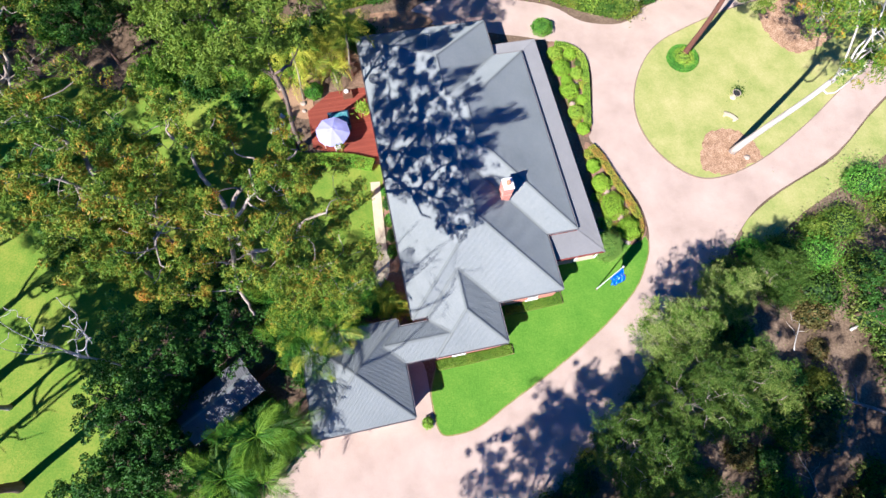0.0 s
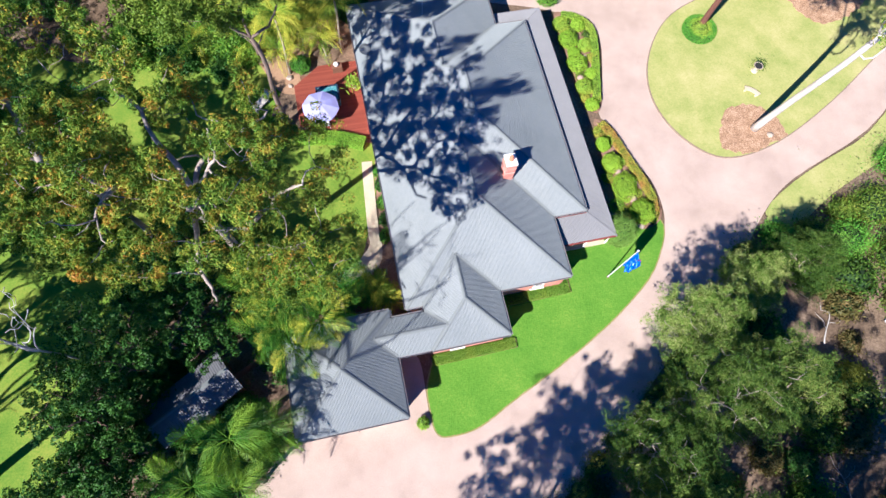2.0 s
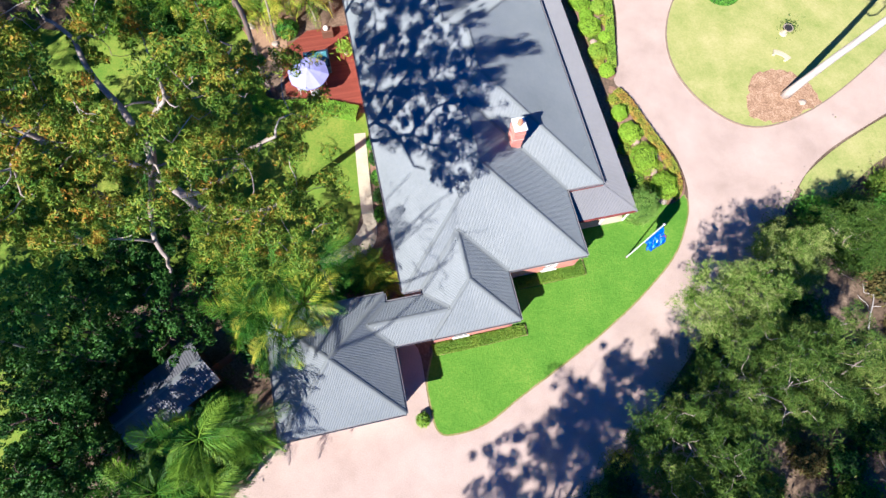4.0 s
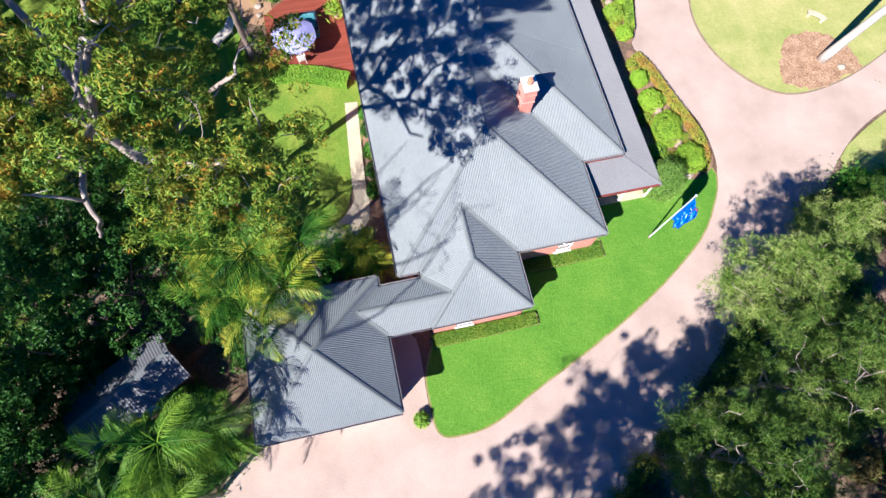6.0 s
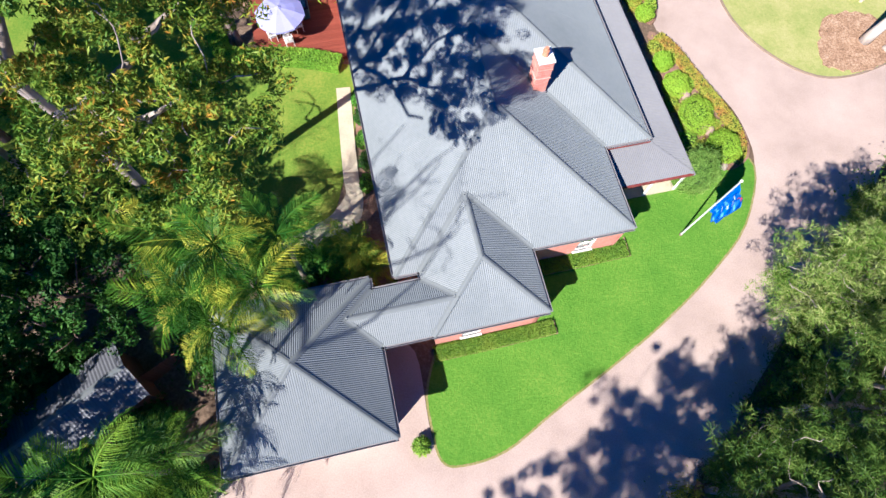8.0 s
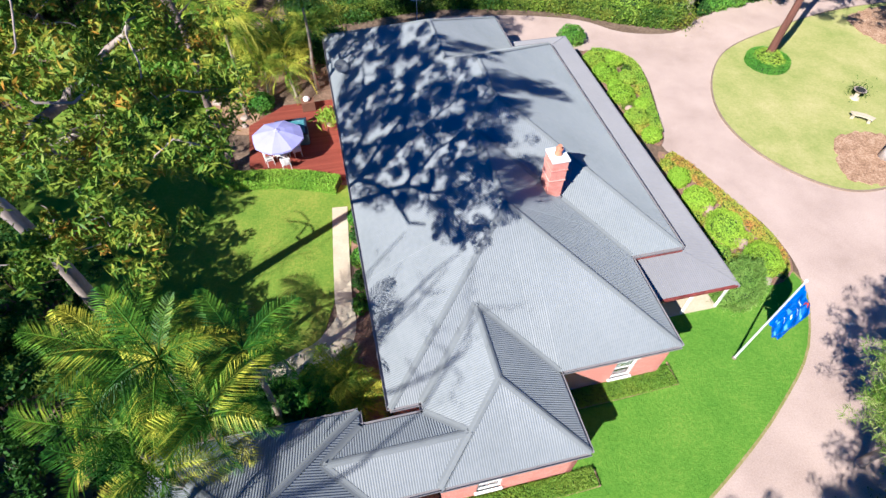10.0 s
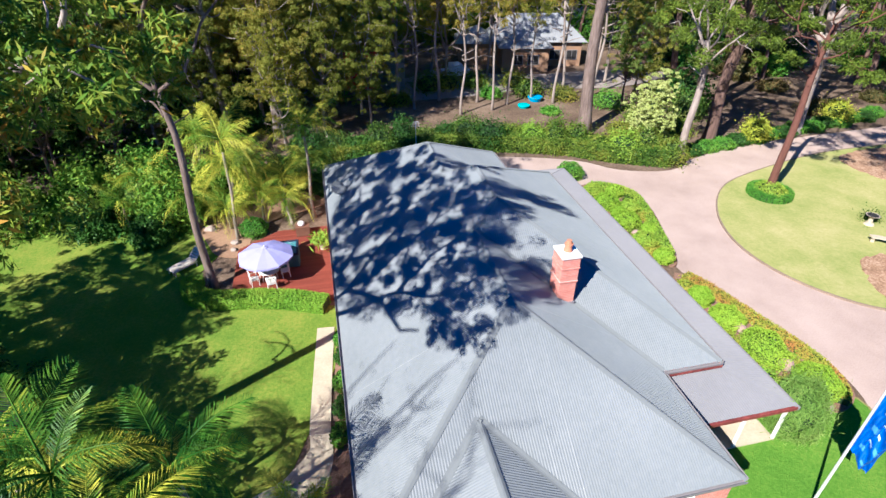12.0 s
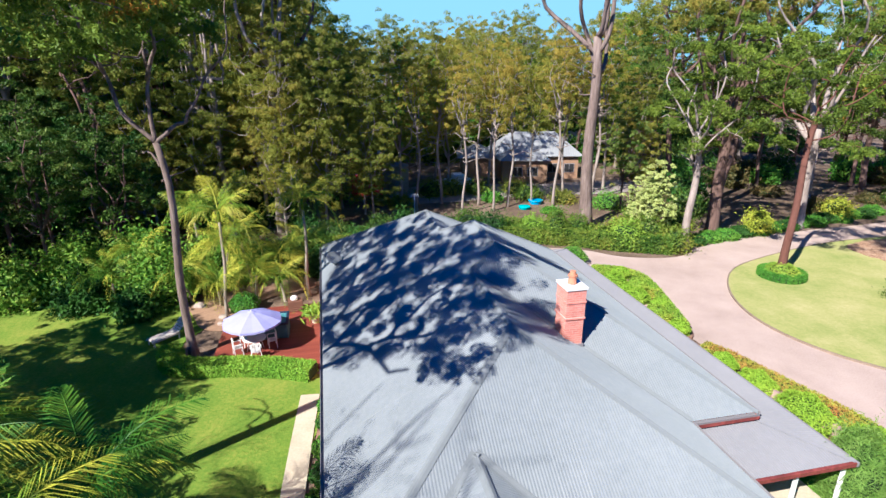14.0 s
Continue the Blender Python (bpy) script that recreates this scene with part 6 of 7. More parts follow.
# ---- deck and its furniture ----
DZ = 0.16
deck = thing("deck", "red-brown stained timber deck beside the house", "deck", (0, 0, 0), TURN_H, kind="structure")
pitch = 0.145
v = 24.15
dm = {}
i = 0
while v < 31.9:
    a = max(-4.95, 0.62 - (v - 24.1) / 0.40) if v < 26.35 else -4.95 + max(0, (v - 30.2)) * 1.35
    key = round(0.98 - a, 2)
    if key > 0.1:
        if key not in dm:
            bm = bmesh.new()
            box(bm, 0, 0, -0.025, key, pitch - 0.012, 0, 0.004)
            me = bpy.data.meshes.new("board")
            bm.to_mesh(me)
            bm.free()
            me.materials.append(M_deck)
            dm[key] = me
        b = new("board", dm[key])
        b.parent = deck
        b.matrix_basis = pose(a, v, DZ + 0.002 * math.sin(i * 5.1))
    v += pitch
    i += 1
for p, q in (((0.62, 24.1), (-4.95, 26.35)), ((-4.95, 26.35), (-4.95, 30.2)), ((-4.95, 30.2), (-2.7, 31.9))):
    L = math.hypot(q[0] - p[0], q[1] - p[1])
    bm = bmesh.new()
    box(bm, 0, -0.02, 0.02, L, 0.02, DZ + 0.004, 0.004)
    ob = part("edge_board", bm, M_deck, deck)
    ob.matrix_basis = Matrix.Translation((p[0], p[1], 0)) @ Matrix.Rotation(math.atan2(q[1] - p[1], q[0] - p[0]), 4, "Z")
box_part("joist_frame", (-4.3, 26.9, 0.0, 0.85, 31.2, DZ - 0.03), M_timber, deck)

UX, UY = -9.95, 24.88
umb = thing("patio_umbrella", "open lilac canvas patio umbrella over the table", "umbrella", (UX, UY, DZ))
bm = bmesh.new()
R, n = 1.5, 8
apex = bm.verts.new((0, 0, 2.48))
rings = []
for rr, zz in ((0.5, 2.36), (1.0, 2.17), (R, 1.93)):
    rings.append([bm.verts.new((rr * math.cos(k * math.pi / 8) * (1 if k % 2 == 0 else 0.95), rr * math.sin(k * math.pi / 8) * (1 if k % 2 == 0 else 0.95), zz - (0 if k % 2 == 0 else 0.03 * rr))) for k in range(16)])
for k in range(16):
    bm.faces.new((apex, rings[0][k], rings[0][(k + 1) % 16]))
    for a, b in zip(rings, rings[1:]):
        bm.faces.new((a[k], b[k], b[(k + 1) % 16], a[(k + 1) % 16]))
lo = [bm.verts.new(v_.co + Vector((0, 0, -0.12))) for v_ in rings[-1]]
for k in range(16):
    bm.faces.new((rings[-1][k], lo[k], lo[(k + 1) % 16], rings[-1][(k + 1) % 16]))
part("canopy", bm, M_canvas, umb)
bm = bmesh.new()
cyl(bm, (0, 0, 0.0), (0, 0, 2.52), 0.024, n=10)
part("pole", bm, M_white, umb)
bm = bmesh.new()
cyl(bm, (0, 0, 2.5), (0, 0, 2.6), 0.035, 0.01, 10)
part("finial", bm, M_white, umb)
bm = bmesh.new()
cyl(bm, (0, 0, 0), (0, 0, 0.1), 0.26, 0.22, 18)
part("base", bm, M_gutter, umb)
for k in range(8):
    a = k * math.pi / 4
    bm = bmesh.new()
    cyl(bm, (0.03 * math.cos(a), 0.03 * math.sin(a), 2.42), (R * math.cos(a), R * math.sin(a), 1.9), 0.009, n=5)
    part("rib", bm, M_white, umb)
# hanging white valance at the vent
bm = bmesh.new()
cyl(bm, (0, 0, 2.45), (0, 0, 2.53), 0.2, 0.03, 8)
part("vent_cap", bm, M_canvas, umb)
umb.scale = (1.0, 1.0, 0.885)


def outdoor_chair(x, y, rz):
    c = thing("garden_chair", "white moulded garden chair at the table", "chair", (x, y, DZ), rz, "chairs round the table")
    box_part("seat", (-0.22, -0.22, 0.4, 0.22, 0.22, 0.44), M_white, c, bevel=0.015)
    bm = bmesh.new()
    for k in range(5):
        box(bm, -0.21 + k * 0.09, 0.2, 0.46, -0.15 + k * 0.09, 0.235, 0.84)
    box(bm, -0.23, 0.195, 0.82, 0.23, 0.24, 0.9, 0.01)
    part("backrest", bm, M_white, c)
    for sx in (-1, 1):
        box_part("armrest", (sx * 0.25 - 0.03, -0.22, 0.62, sx * 0.25 + 0.03, 0.22, 0.65), M_white, c, bevel=0.01)
        for sy in (-1, 1):
            bm = bmesh.new()
            cyl(bm, (sx * 0.24, sy * 0.21, 0), (sx * 0.22, sy * 0.19, 0.63), 0.022, n=6)
            part("leg", bm, M_white, c)
    return c


tab = thing("garden_table", "round white garden table under the umbrella", "table", (UX, UY, DZ))
for k in range(9):
    w = 0.58 * math.sqrt(max(0.02, 1 - ((k - 4) / 4.6) ** 2))
    box_part("top_slat", (-w, (k - 4) * 0.125 - 0.055, 0.69, w, (k - 4) * 0.125 + 0.055, 0.715), M_white, tab, bevel=0.004)
for k in range(4):
    a = k * math.pi / 2 + 0.6
    bm = bmesh.new()
    cyl(bm, (0.42 * math.cos(a), 0.42 * math.sin(a), 0), (0.3 * math.cos(a), 0.3 * math.sin(a), 0.69), 0.022, n=6)
    part("leg", bm, M_white, tab)
for a in (3.75, 5.15, 2.5, 0.5):
    outdoor_chair(UX + 0.86 * math.cos(a), UY + 0.86 * math.sin(a), math.degrees(a) - 90)


def draped_box(name, label, x, y, z, lx, ly, h, rz, mat, cat):
    ob = thing(name, label, cat, (x, y, z), rz)
    bm = bmesh.new()
    box(bm, -lx / 2, -ly / 2, 0, lx / 2, ly / 2, h, 0.06)
    bmesh.ops.subdivide_edges(bm, edges=bm.edges[:], cuts=2, use_grid_fill=True)
    for v_ in bm.verts:
        k = noise.noise(v_.co * 3.1)
        f = 1 + (0.08 * (1 - v_.co.z / h))
        v_.co.x = v_.co.x * f + 0.03 * k
        v_.co.y = v_.co.y * f + 0.03 * noise.noise(v_.co * 2.7 + Vector((4, 0, 0)))
    part("cover", bm, mat, ob)
    return ob


cov = draped_box("spa_tub", "square outdoor spa tub with teal sides and dark rim", -9.75, 26.75, DZ, 1.75, 1.45, 0.82, TURN_H, M_teal, "spa")
for d in ((-0.95, -0.8, 0.8, 0.95, -0.66, 0.92), (-0.95, 0.66, 0.8, 0.95, 0.8, 0.92), (-0.95, -0.66, 0.8, -0.81, 0.66, 0.92), (0.81, -0.66, 0.8, 0.95, 0.66, 0.92)):
    box_part("rim", d, M_navy, cov, "dark rim", bevel=0.03)
box_part("lid_panel", (-0.81, -0.66, 0.82, 0.81, 0.66, 0.87), M_spa_lid, cov, "glossy teal lid", bevel=0.02)
plx = thing("planter_box", "brown slatted timber planter on the deck", "planter", (-9.4, 29.8, DZ), 18)
for k in range(5):
    box_part("slat", (-0.42, -0.3, 0.03 + k * 0.13, 0.42, 0.3, 0.145 + k * 0.13), M_timber, plx, bevel=0.008)
bm = bmesh.new()
bmesh.ops.create_icosphere(bm, subdivisions=3, radius=0.22)
for v_ in bm.verts:
    v_.co = Vector((v_.co.x, v_.co.y, max(-0.1, v_.co.z * 0.8) + 0.1))
wb = part("lid", bm, M_white, None)
wb.name = "white_bowl"
wb.matrix_basis = pose(-9.45, 29.82, DZ + 0.67)
tagged(wb, "rounded white bowl upturned on the planter", "bowl")
pot = thing("potted_plant", "bright green fern in a pale pot on the deck", "potted plant", (-7.75, 28.2, DZ))
bm = bmesh.new()
cyl(bm, (0, 0, 0), (0, 0, 0.42), 0.17, 0.24, 16)
cyl(bm, (0, 0, 0.42), (0, 0, 0.48), 0.26, 0.26, 16)
part("pot", bm, M_concrete, pot)
rg = np.random.default_rng(9)
pts = rg.normal(size=(260, 3)) * np.array([0.33, 0.33, 0.16]) + np.array([0, 0, 0.72])
child(new("leaves", quads_mesh("leaves", leaf_quads(rg, pts, 0.5, 0.09, droop=-0.1), M_leaf_lime)), pot)

lounge = thing("sun_lounger", "grey timber sun lounger on the shaded lawn", "lounger", (-15.3, 25.8, 0.03), 58)
lounge.scale = (1.12, 1.12, 1.12)
for k in range(9):
    box_part("slat", (-0.75 + k * 0.14, -0.3, 0.3, -0.63 + k * 0.14, 0.3, 0.325), M_lounge, lounge)
for k in range(5):
    ob = box_part("back_slat", (0.0, -0.3, 0.0, 0.12, 0.3, 0.025), M_lounge, lounge)
    ob.matrix_basis = pose(0.52 + k * 0.1, 0, 0.32 + k * 0.1, 0, -45, 0)
for sy in (-0.3, 0.26):
    box_part("rail", (-0.78, sy, 0.24, 0.6, sy + 0.04, 0.3), M_lounge, lounge)
    for sx in (-0.7, 0.5):
        box_part("leg", (sx, sy, 0, sx + 0.05, sy + 0.04, 0.25), M_lounge, lounge)
box_part("cushion", (-0.7, -0.26, 0.325, 0.5, 0.26, 0.37), M_lounge, lounge, "pale cushion", 0.02)

# ---- things on the house ----
dish = thing("satellite_dish", "round grey satellite dish on the roof", "satellite dish", hw(1.35, 30.1, EAVE + 0.73 * SLOPE))
bm = bmesh.new()
bmesh.ops.create_uvsphere(bm, u_segments=20, v_segments=12, radius=0.9)
bmesh.ops.delete(bm, geom=[v_ for v_ in bm.verts if v_.co.z > -0.72], context="VERTS")
for v_ in bm.verts:
    v_.co.z += 0.9
bmesh.ops.solidify(bm, geom=bm.faces[:], thickness=0.02)
rf = part("reflector", bm, M_cap, dish)
rf.matrix_basis = pose(0, 0, 0.42, 35, 0, 40)
bm = bmesh.new()
cyl(bm, (0, 0, -0.05), (0, 0, 0.45), 0.03, n=8)
part("mast", bm, M_steel, dish)
bm = bmesh.new()
cyl(bm, (0, 0, 0.45), (-0.25, -0.35, 0.75), 0.015, n=6)
part("feed_arm", bm, M_steel, dish)
ant = thing("roof_antenna", "thin grey television antenna on a mast", "antenna", hw(6.3, 31.2, EAVE + 4.5 * SLOPE))
bm = bmesh.new()
cyl(bm, (0, 0, -0.25), (0, 0, 1.5), 0.02, n=6)
part("mast", bm, M_steel, ant)
for k in range(5):
    bm = bmesh.new()
    cyl(bm, (-0.3 + 0.03 * k, -0.4 + k * 0.2, 1.4), (0.3 - 0.03 * k, -0.4 + k * 0.2, 1.4), 0.008, n=5)
    part("rod", bm, M_steel, ant)
bm = bmesh.new()
cyl(bm, (0, -0.45, 1.4), (0, 0.45, 1.4), 0.012, n=5)
part("boom", bm, M_steel, ant)

# ---- flagpole on the front lawn ----
pole = thing("flagpole", "white flagpole flying a long blue flag on the front lawn", "flagpole", (13.5, 12.79, 0.04))
bm = bmesh.new()
cyl(bm, (0, 0, 0), (0, 0, 6.1), 0.055, 0.035, 14)
part("pole", bm, M_steel, pole)
bm = bmesh.new()
bmesh.ops.create_uvsphere(bm, u_segments=12, v_segments=8, radius=0.07, matrix=Matrix.Translation((0, 0, 6.13)))
part("finial", bm, M_white, pole)
bm = bmesh.new()
cyl(bm, (0, 0, -0.03), (0, 0, 0.08), 0.1, 0.09, 14)
part("footing", bm, M_edging, pole)


def flag_point(a, b, off=0.0):
    """A place on the hanging cloth: a along the fly, b down the hoist."""
    d = Vector((0.76, -0.65, 0))
    s = Vector((0.65, 0.76, 0))
    fold = 0.15 * math.sin(a * 10 + b * 5.5) * a ** 0.6 + 0.07 * math.sin(b * 17 - a * 9) * a ** 0.5 + 0.03 * math.sin(a * 27 + b * 13)
    p = d * (0.04 + 0.85 * a * (0.92 - 0.1 * b)) + s * fold
    z = 5.92 - 2.75 * b - a * (0.75 + 0.3 * (1 - b)) + 0.14 * a * math.sin(b * 6) + 0.05 * a * math.sin(b * 19)
    return p + Vector((0, 0, z)) + s * off


def cloth(name, a0, a1, b0, b1, na, nb, mat, off, parent):
    V = [flag_point(a0 + (a1 - a0) * i_ / na, b0 + (b1 - b0) * j_ / nb, off) for j_ in range(nb + 1) for i_ in range(na + 1)]
    F = [(j_ * (na + 1) + i_, j_ * (na + 1) + i_ + 1, (j_ + 1) * (na + 1) + i_ + 1, (j_ + 1) * (na + 1) + i_) for j_ in range(nb) for i_ in range(na)]
    ob = mesh_object(name, V, F, mat, True)
    ob.parent = parent
    return ob


flag = cloth("flag", 0, 1, 0, 1, 30, 50, M_flag, 0.0, pole)
flag["label"] = "long crumpled blue flag with pale printed bars"
for off in (0.012, -0.012):
    for a0, a1, b0, b1, mt in ((0.55, 0.8, 0.07, 0.13, M_flag_r), (0.3, 0.5, 0.16, 0.19, M_flag_w), (0.62, 0.92, 0.24, 0.28, M_flag_l), (0.5, 0.72, 0.33, 0.36, M_flag_w), (0.2, 0.5, 0.42, 0.5, M_flag_l), (0.55, 0.66, 0.47, 0.5, M_flag_w), (0.66, 0.94, 0.56, 0.62, M_flag_l), (0.38, 0.56, 0.62, 0.65, M_flag_w), (0.2, 0.42, 0.76, 0.82, M_flag_l), (0.5, 0.8, 0.86, 0.9, M_flag_l)):
        cloth("print_bar", a0, a1, b0, b1, 8, 4, mt, off, flag)

# ---- island furniture ----
bb = thing("bird_bath", "small pale stone bird bath with a dark bowl", "bird bath", (27.85, 33.3, 0.09))
bm = bmesh.new()
cyl(bm, (0, 0, 0), (0, 0, 0.12), 0.32, 0.26, 16)
cyl(bm, (0, 0, 0.12), (0, 0, 0.55), 0.16, 0.13, 14)
part("pedestal", bm, M_concrete, bb)
bm = bmesh.new()
cyl(bm, (0, 0, 0.55), (0, 0, 0.7), 0.18, 0.42, 18)
part("bowl", bm, M_rock, bb)
bm = bmesh.new()
cyl(bm, (0, 0, 0.68), (0, 0, 0.705), 0.34, 0.34, 18)
part("water", bm, M_dark, bb)
shrub("island_shrub", (28.2, 33.8, 0.09), "sparse thin shrub beside the bird bath", (0.5, 0.5, 0.45), 260, M_leaf_olive, 470, leaf=(0.16, 0.06), loose=0.4)
bench = thing("stone_bench", "low curved pale stone bench on the island", "bench", (27.1, 30.8, 0.09), -28)
bm = bmesh.new()
for k in range(8):
    a0, a1 = -0.42 + k * 0.105, -0.42 + (k + 1) * 0.105
    V = [bm.verts.new((r_ * math.sin(a_), r_ * math.cos(a_) - 1.6, z_)) for z_ in (0.36, 0.44) for a_ in (a0, a1) for r_ in (1.45, 1.85)]
    for f in ((0, 1, 3, 2), (4, 6, 7, 5), (0, 4, 5, 1), (2, 3, 7, 6), (0, 2, 6, 4), (1, 5, 7, 3)):
        bm.faces.new([V[j_] for j_ in f])
bmesh.ops.remove_doubles(bm, verts=bm.verts[:], dist=0.001)
part("seat", bm, M_concrete, bench)
for sx in (-0.5, 0.5):
    box_part("leg", (sx - 0.1, -0.1, 0, sx + 0.1, 0.16, 0.36), M_concrete, bench, bevel=0.02)


def rock(x, y, z, r, seed, label, group):
    bm = bmesh.new()
    bmesh.ops.create_icosphere(bm, subdivisions=3, radius=1.0)
    for v_ in bm.verts:
        k = 1 + 0.3 * noise.noise(v_.co * 1.3 + Vector((seed * 3.7, 0, 0))) + 0.08 * noise.noise(v_.co * 5 + Vector((0, seed, 0)))
        v_.co = Vector((v_.co.x * r[0] * k, v_.co.y * r[1] * k, max(-0.25, v_.co.z) * r[2] * k))
    me = bpy.data.meshes.new("garden_rock")
    bm.to_mesh(me)
    bm.free()
    me.materials.append(M_rock)
    ob = new("garden_rock", me)
    ob.location = (x, y, z + r[2] * 0.2)
    return tagged(ob, label, "rock", group)


for i, (x, y, r) in enumerate(((15.9, 20.9, (0.42, 0.34, 0.34)), (14.8, 22.9, (0.36, 0.3, 0.28)), (17.1, 18.6, (0.3, 0.3, 0.24)), (13.9, 24.7, (0.22, 0.24, 0.2)), (12.3, 33.2, (0.26, 0.24, 0.22)), (16.4, 17.2, (0.28, 0.22, 0.2)))):
    rock(x, y, 0.1, r, i + 1, "rounded pinkish-brown garden rock in the bed", "rocks of the beds")
for i, (x, y, r) in enumerate(((-13.4, 28.7, (0.3, 0.25, 0.2)), (-13.2, 27.9, (0.22, 0.2, 0.16)), (-15.6, 30.2, (0.4, 0.3, 0.22)), (-12.4, 31.0, (0.3, 0.3, 0.2)), (-7.8, 32.6, (0.3, 0.22, 0.2)))):
    rock(x, y, 0.03, r, i + 20, "rough tan rock at the deck's edge", "rocks by the deck")
rock(28.3, 26.6, 0.12, (0.28, 0.24, 0.2), 41, "small pale rock on the bark mulch", "rocks by the gum")

# ---- garden shed behind the garage ----
shed = thing("garden_shed", "grey iron-roofed garden shed among palms", "shed", (-15.2, 1.8, 0), 44.5)
sx, sy, sz = 2.9, 1.55, 2.2
box_part("wall", (-sx + 0.25, -sy + 0.25, 0, sx - 0.25, sy - 0.25, sz), M_timber, shed, "brown boarded wall")
for sg in (-1, 1):
    roof_plane("u", sg * sy, -sg, [(-sx, 0), (sx, 0)], [(-sx, sy), (sx, sy)], M_shade_iron, sz, 0.42, 0.152, "roof_sheet", shed)
cap_strip("ridge_cap", (-sx, 0, sz + sy * 0.42), (sx, 0, sz + sy * 0.42), (0, 0.14), (0, -0.14), 0.03, M_cap, -0.05, shed)
for sg in (-1, 1):
    bm = bmesh.new()
    vs_ = [bm.verts.new((sg * (sx - 0.25), y_, z_)) for y_, z_ in ((-sy + 0.25, sz), (sy - 0.25, sz), (0, sz + (sy - 0.2) * 0.42))]
    bm.faces.new(vs_)
    part("gable", bm, M_timber, shed)
box_part("door", (-0.45, -sy + 0.22, 0.02, 0.45, -sy + 0.26, 2.0), M_soffit, shed, "pale plank door")
# timber screen between shed and garage
scr = thing("timber_screen", "low brown timber screen beside the shed", "screen", (-12.6, 3.9, 0), 42)
for k in range(14):
    box_part("paling", (k * 0.16 - 1.1, -0.012, 0.02, k * 0.16 - 0.96, 0.012, 1.45 + 0.03 * math.sin(k * 3)), M_timber, scr)
for z_ in (0.35, 1.15):
    box_part("rail", (-1.12, 0.014, z_, 1.16, 0.06, z_ + 0.08), M_timber, scr)

# ---- pale low sky far beyond the bush ----
def low_sky():
    m, nt, p = material("pale_low_sky")
    em = nt.nodes.new("ShaderNodeEmission")
    em.inputs["Color"].default_value = (0.19, 0.28, 0.235, 1)
    nt.links.new(em.outputs[0], nt.nodes["Material Output"].inputs["Surface"])
    n, R = 48, 620.0
    V = [(R * math.cos(a), R * math.sin(a), z) for z in (-2.0, 120.0) for a in np.linspace(radians(15), radians(165), n)]
    me = bpy.data.meshes.new("backdrop")
    me.from_pydata(V, [], [(i, i + 1, n + i + 1, n + i) for i in range(n - 1)])
    me.materials.append(m)
    return tagged(new("backdrop", me), "pale cyan low sky beyond the bush", "sky", kind="structure")


low_sky()

# ---- the neighbour's yard to the north ----
M_tan = plain("tan_brick", (0.3, 0.19, 0.11), 0.85)
M_farroof = surface("far_roof_iron", [(0.22, 0.23, 0.24), (0.34, 0.35, 0.36)], 0.4, 5, 0.5, 0.05, 0.004, metal=0.1)
M_redpaint = plain("red_paint", (0.5, 0.03, 0.03), 0.6)
nb = thing("neighbour_house", "tan brick house with a pale grey hip roof among trees", "house", (10.5, 76.0, -0.1), 4)
def far_roof(x0, x1, y0, y1, z, sl, name="roof_sheet"):
    h = (y1 - y0) / 2
    roof_plane("u", y0, 1, flat0(x0, x1), [(x0, 0), (x0 + h, h), (x1 - h, h), (x1, 0)], M_farroof, z, sl, 0.3, name, nb)
    roof_plane("u", y1, -1, flat0(x0, x1), [(x0, 0), (x0 + h, h), (x1 - h, h), (x1, 0)], M_farroof, z, sl, 0.3, name, nb)
    roof_plane("v", x0, 1, flat0(y0, y1), [(y0, 0), ((y0 + y1) / 2, h), (y1, 0)], M_farroof, z, sl, 0.3, name, nb)
    roof_plane("v", x1, -1, flat0(y0, y1), [(y0, 0), ((y0 + y1) / 2, h), (y1, 0)], M_farroof, z, sl, 0.3, name, nb)
far_roof(-7.6, 5.2, -3.4, 3.4, 3.1, 0.85)
far_roof(-11.6, -6.0, -3.0, 3.0, 2.8, 0.6)
far_roof(-6.4, 0.4, -6.2, -1.4, 2.95, 0.6)
box_part("wall", (-7.0, -2.9, 0, 4.6, 2.9, 3.08), M_tan, nb)
box_part("wall", (-11.0, -2.5, 0, -7.0, 2.5, 2.78), M_tan, nb)
box_part("wall", (-5.9, -5.7, 0, -0.1, -2.9, 2.93), M_tan, nb)
for u_ in (-4.0, -2.0, 1.2, 3.4):
    y_ = -2.9 if u_ > 0 else -5.7
    wn_ = new("window")
    wn_.parent = nb
    wn_.matrix_basis = pose(u_, y_, 0)
    box_part("window_frame", (-0.7, -0.06, 0.9, 0.7, 0.0, 2.1), M_gutter, wn_)
    box_part("pane", (-0.62, -0.075, 0.97, -0.03, -0.055, 2.03), M_dark, wn_)
    box_part("pane", (0.03, -0.075, 0.97, 0.62, -0.055, 2.03), M_dark, wn_)
rs = thing("red_shed", "red and grey painted shed in the neighbouring yard", "shed", (-11.5, 63.5, -0.1), 8)
box_part("wall", (-1.6, -2, 0, 2.0, 2, 2.5), M_redpaint, rs)
box_part("lean_to", (2.0, -1.6, 0, 3.6, 1.9, 3.6), M_gutter, rs)
box_part("upper_panel", (-1.7, -2.1, 2.8, 2.1, -1.95, 4.8), M_redpaint, rs)
box_part("upper_wall", (-1.6, -1.95, 2.5, 2.0, 2, 4.8), M_gutter, rs)
box_part("roof", (-2.0, -2.5, 4.8, 2.4, 2.4, 4.95), M_farroof, rs, bevel=0.02)
fs = thing("far_shed", "pale grey iron shed deep among the trees", "shed", (25.0, 98.0, -0.1), 4)
box_part("wall", (-2.4, -2.0, 0, 2.4, 2.0, 4.0), M_gutter, fs)
box_part("roof", (-2.8, -2.4, 4.0, 2.8, 2.4, 4.2), M_farroof, fs, bevel=0.02)
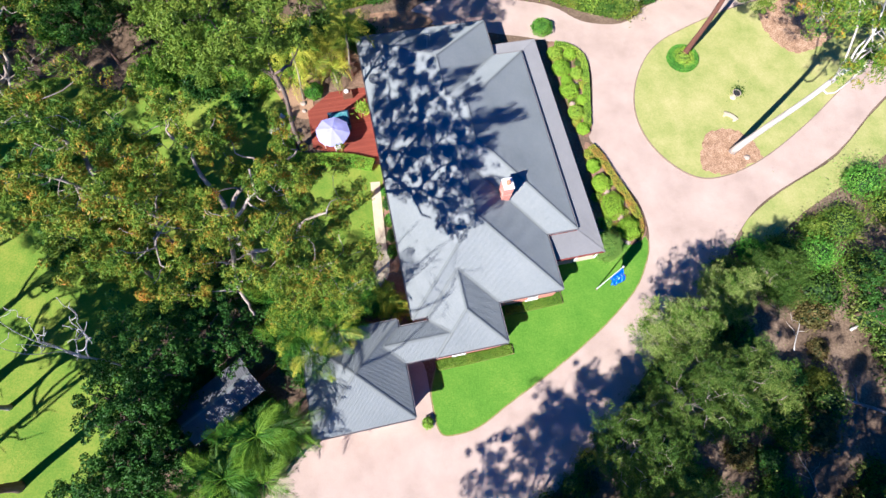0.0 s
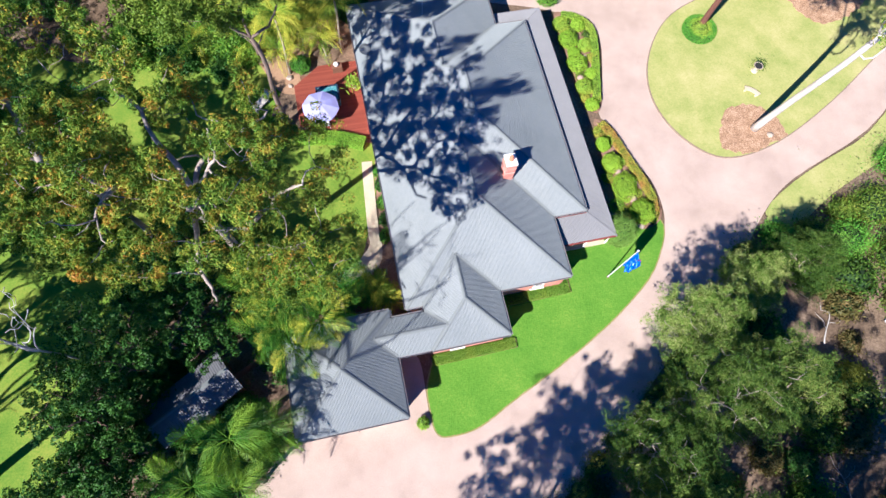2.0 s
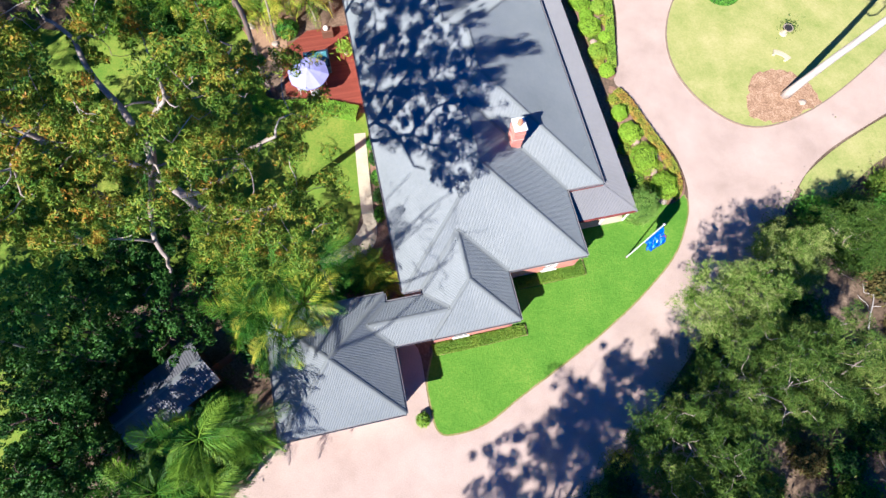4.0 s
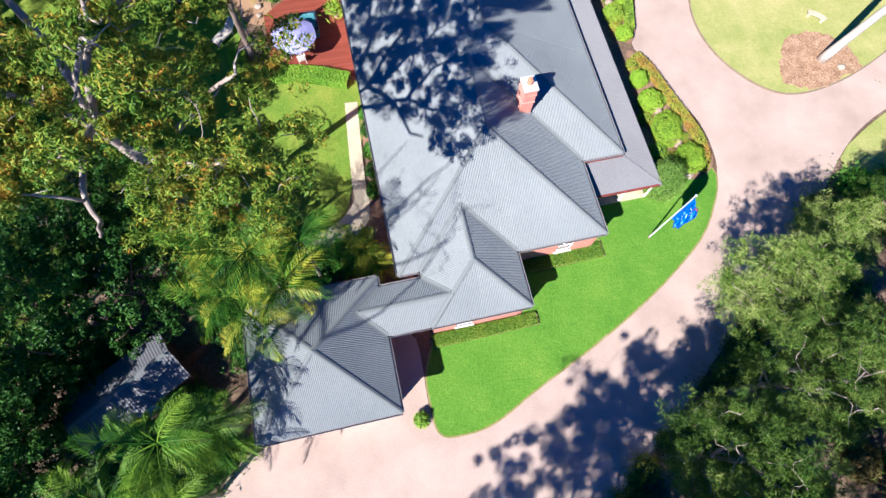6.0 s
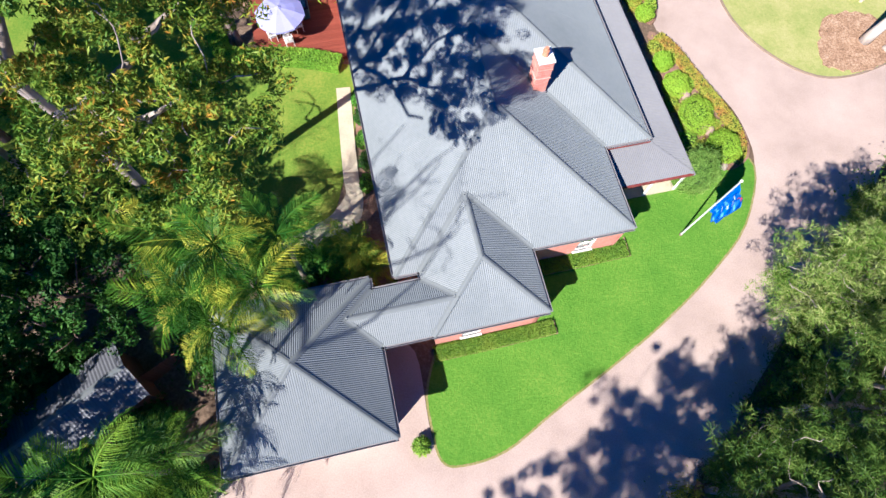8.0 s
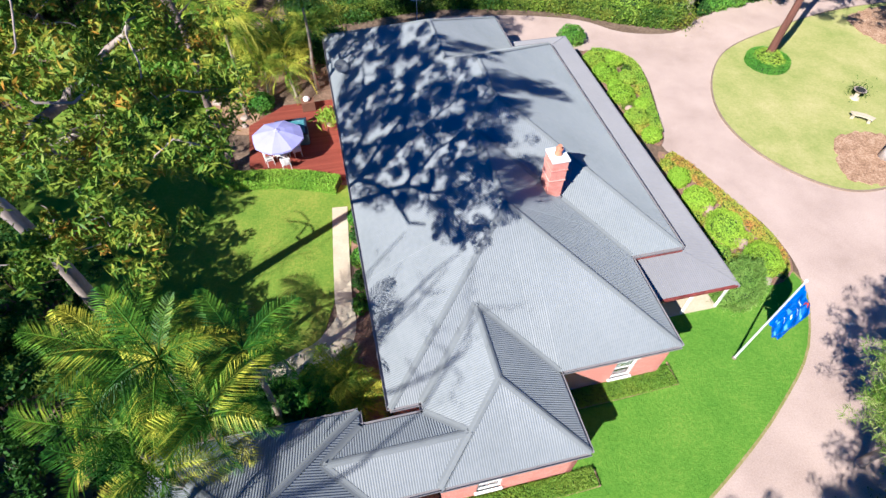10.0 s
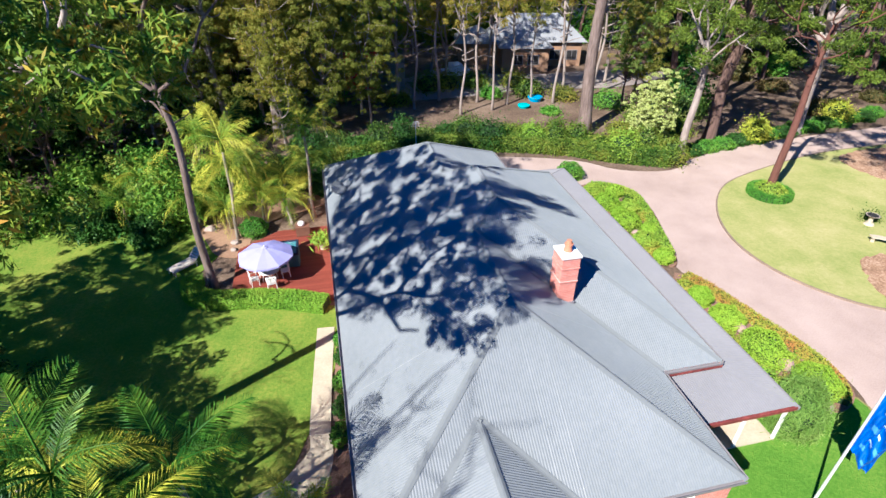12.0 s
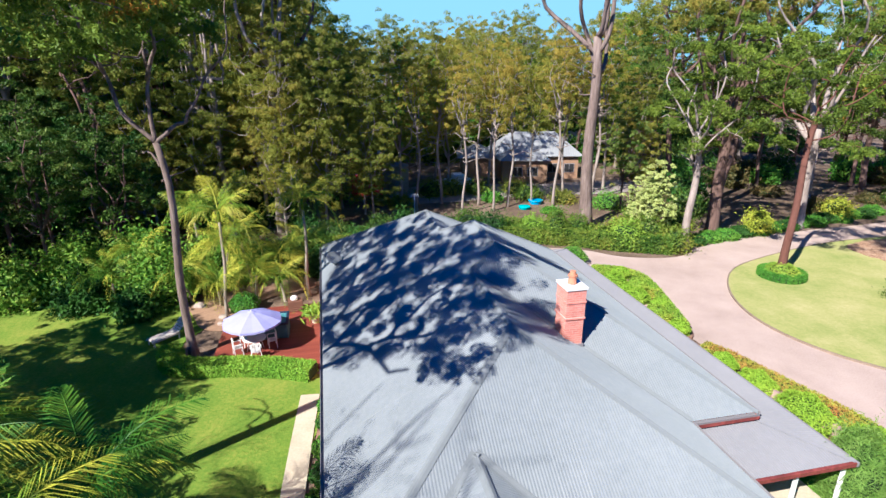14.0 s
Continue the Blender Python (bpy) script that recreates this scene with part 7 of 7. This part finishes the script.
wt = thing("water_tank", "tall grey-green corrugated water tank", "tank", (-7.4, 62.0, -0.1))
bm = bmesh.new()
cyl(bm, (0, 0, 0), (0, 0, 3.6), 1.15, n=28)
part("shell", bm, plain("tank_green", (0.2, 0.23, 0.2), 0.6), wt)
bm = bmesh.new()
cyl(bm, (0, 0, 3.6), (0, 0, 3.95), 1.2, 0.2, 28)
part("lid", bm, M_gutter, wt)
for k in range(9):
    bm = bmesh.new()
    cyl(bm, (0, 0, 0.2 + k * 0.4), (0, 0, 0.26 + k * 0.4), 1.18, n=28)
    part("rib", bm, M_gutter, wt)
plate("yard_drive", smooth_line([(-8, 57.5), (0, 59), (8, 62.5), (18, 64), (26, 70), (20, 72), (8, 68.5), (-2, 69), (-8, 64)], 4, True), 0.03, surface("grey_gravel", [(0.2, 0.17, 0.15), (0.33, 0.29, 0.26)], 0.4, 9, 0.95, 0.5, 0.03), "grey gravel yard behind the trees", category="yard")
ute = thing("utility_truck", "small white flatbed utility truck parked in the yard", "truck", (-1.2, 66.2, 0.03), 20)
bm = bmesh.new()
box(bm, -1.0, -0.85, 0.45, 0.6, 0.85, 1.05, 0.06)
box(bm, 0.55, -0.85, 0.45, 2.2, 0.85, 1.1, 0.1)
part("body", bm, M_white, ute)
bm = bmesh.new()
box(bm, -0.1, -0.8, 1.05, 1.25, 0.8, 1.75, 0.12)
part("cab", bm, M_white, ute)
box_part("windscreen", (1.2, -0.68, 1.15, 1.27, 0.68, 1.62), M_dark, ute)
box_part("tray", (-2.4, -0.95, 0.8, -0.2, 0.95, 0.95), M_gutter, ute, bevel=0.02)
for sx_ in (-1.6, 1.5):
    for sy_ in (-0.85, 0.85):
        w = new("wheel")
        w.parent = ute
        w.matrix_basis = pose(sx_, sy_, 0.34)
        bm = bmesh.new()
        cyl(bm, (0, -0.1, 0), (0, 0.1, 0), 0.34, n=18)
        part("tyre", bm, M_dark, w)
        bm = bmesh.new()
        cyl(bm, (0, -0.11, 0), (0, 0.11, 0), 0.18, n=12)
        part("rim", bm, M_steel, w)


def tub(x, y, r, h, mat, label):
    t_ = thing("plastic_tub", label, "tub", (x, y, 0.0), x * 40)
    bm = bmesh.new()
    cyl(bm, (0, 0, 0), (0, 0, h), r * 0.85, r, 20)
    bm.faces.ensure_lookup_table()
    part("shell", bm, mat, t_)
    bm = bmesh.new()
    cyl(bm, (0, 0, h), (0, 0, h + 0.06), r * 1.08, r * 1.05, 20)
    part("rim", bm, mat, t_)
    bm = bmesh.new()
    cyl(bm, (0, 0, h + 0.055), (0, 0, h + 0.07), r * 0.85, r * 0.85, 20)
    part("water", bm, mat, t_)
    return t_


tub(8.1, 58.6, 0.75, 0.35, plain("blue_plastic", (0.03, 0.3, 0.6), 0.4), "blue and white plastic paddling tub on bare ground")
tub(6.7, 56.2, 0.6, 0.22, plain("teal_plastic", (0.02, 0.42, 0.45), 0.4), "teal plastic tub on bare ground")
far_shed = thing("far_house", "distant pale-roofed house between the trunks", "house", (20.5, 92, -0.2), -5)
box_part("wall", (-4, -3, 0, 4, 3, 2.7), M_tan, far_shed)
for sg in (-1, 1):
    roof_plane("u", sg * 3.4, -sg, [(-4.5, 0), (4.5, 0)], [(-4.5, 3.4), (4.5, 3.4)], M_farroof, 2.7, 0.5, 0.3, "roof_sheet", far_shed)
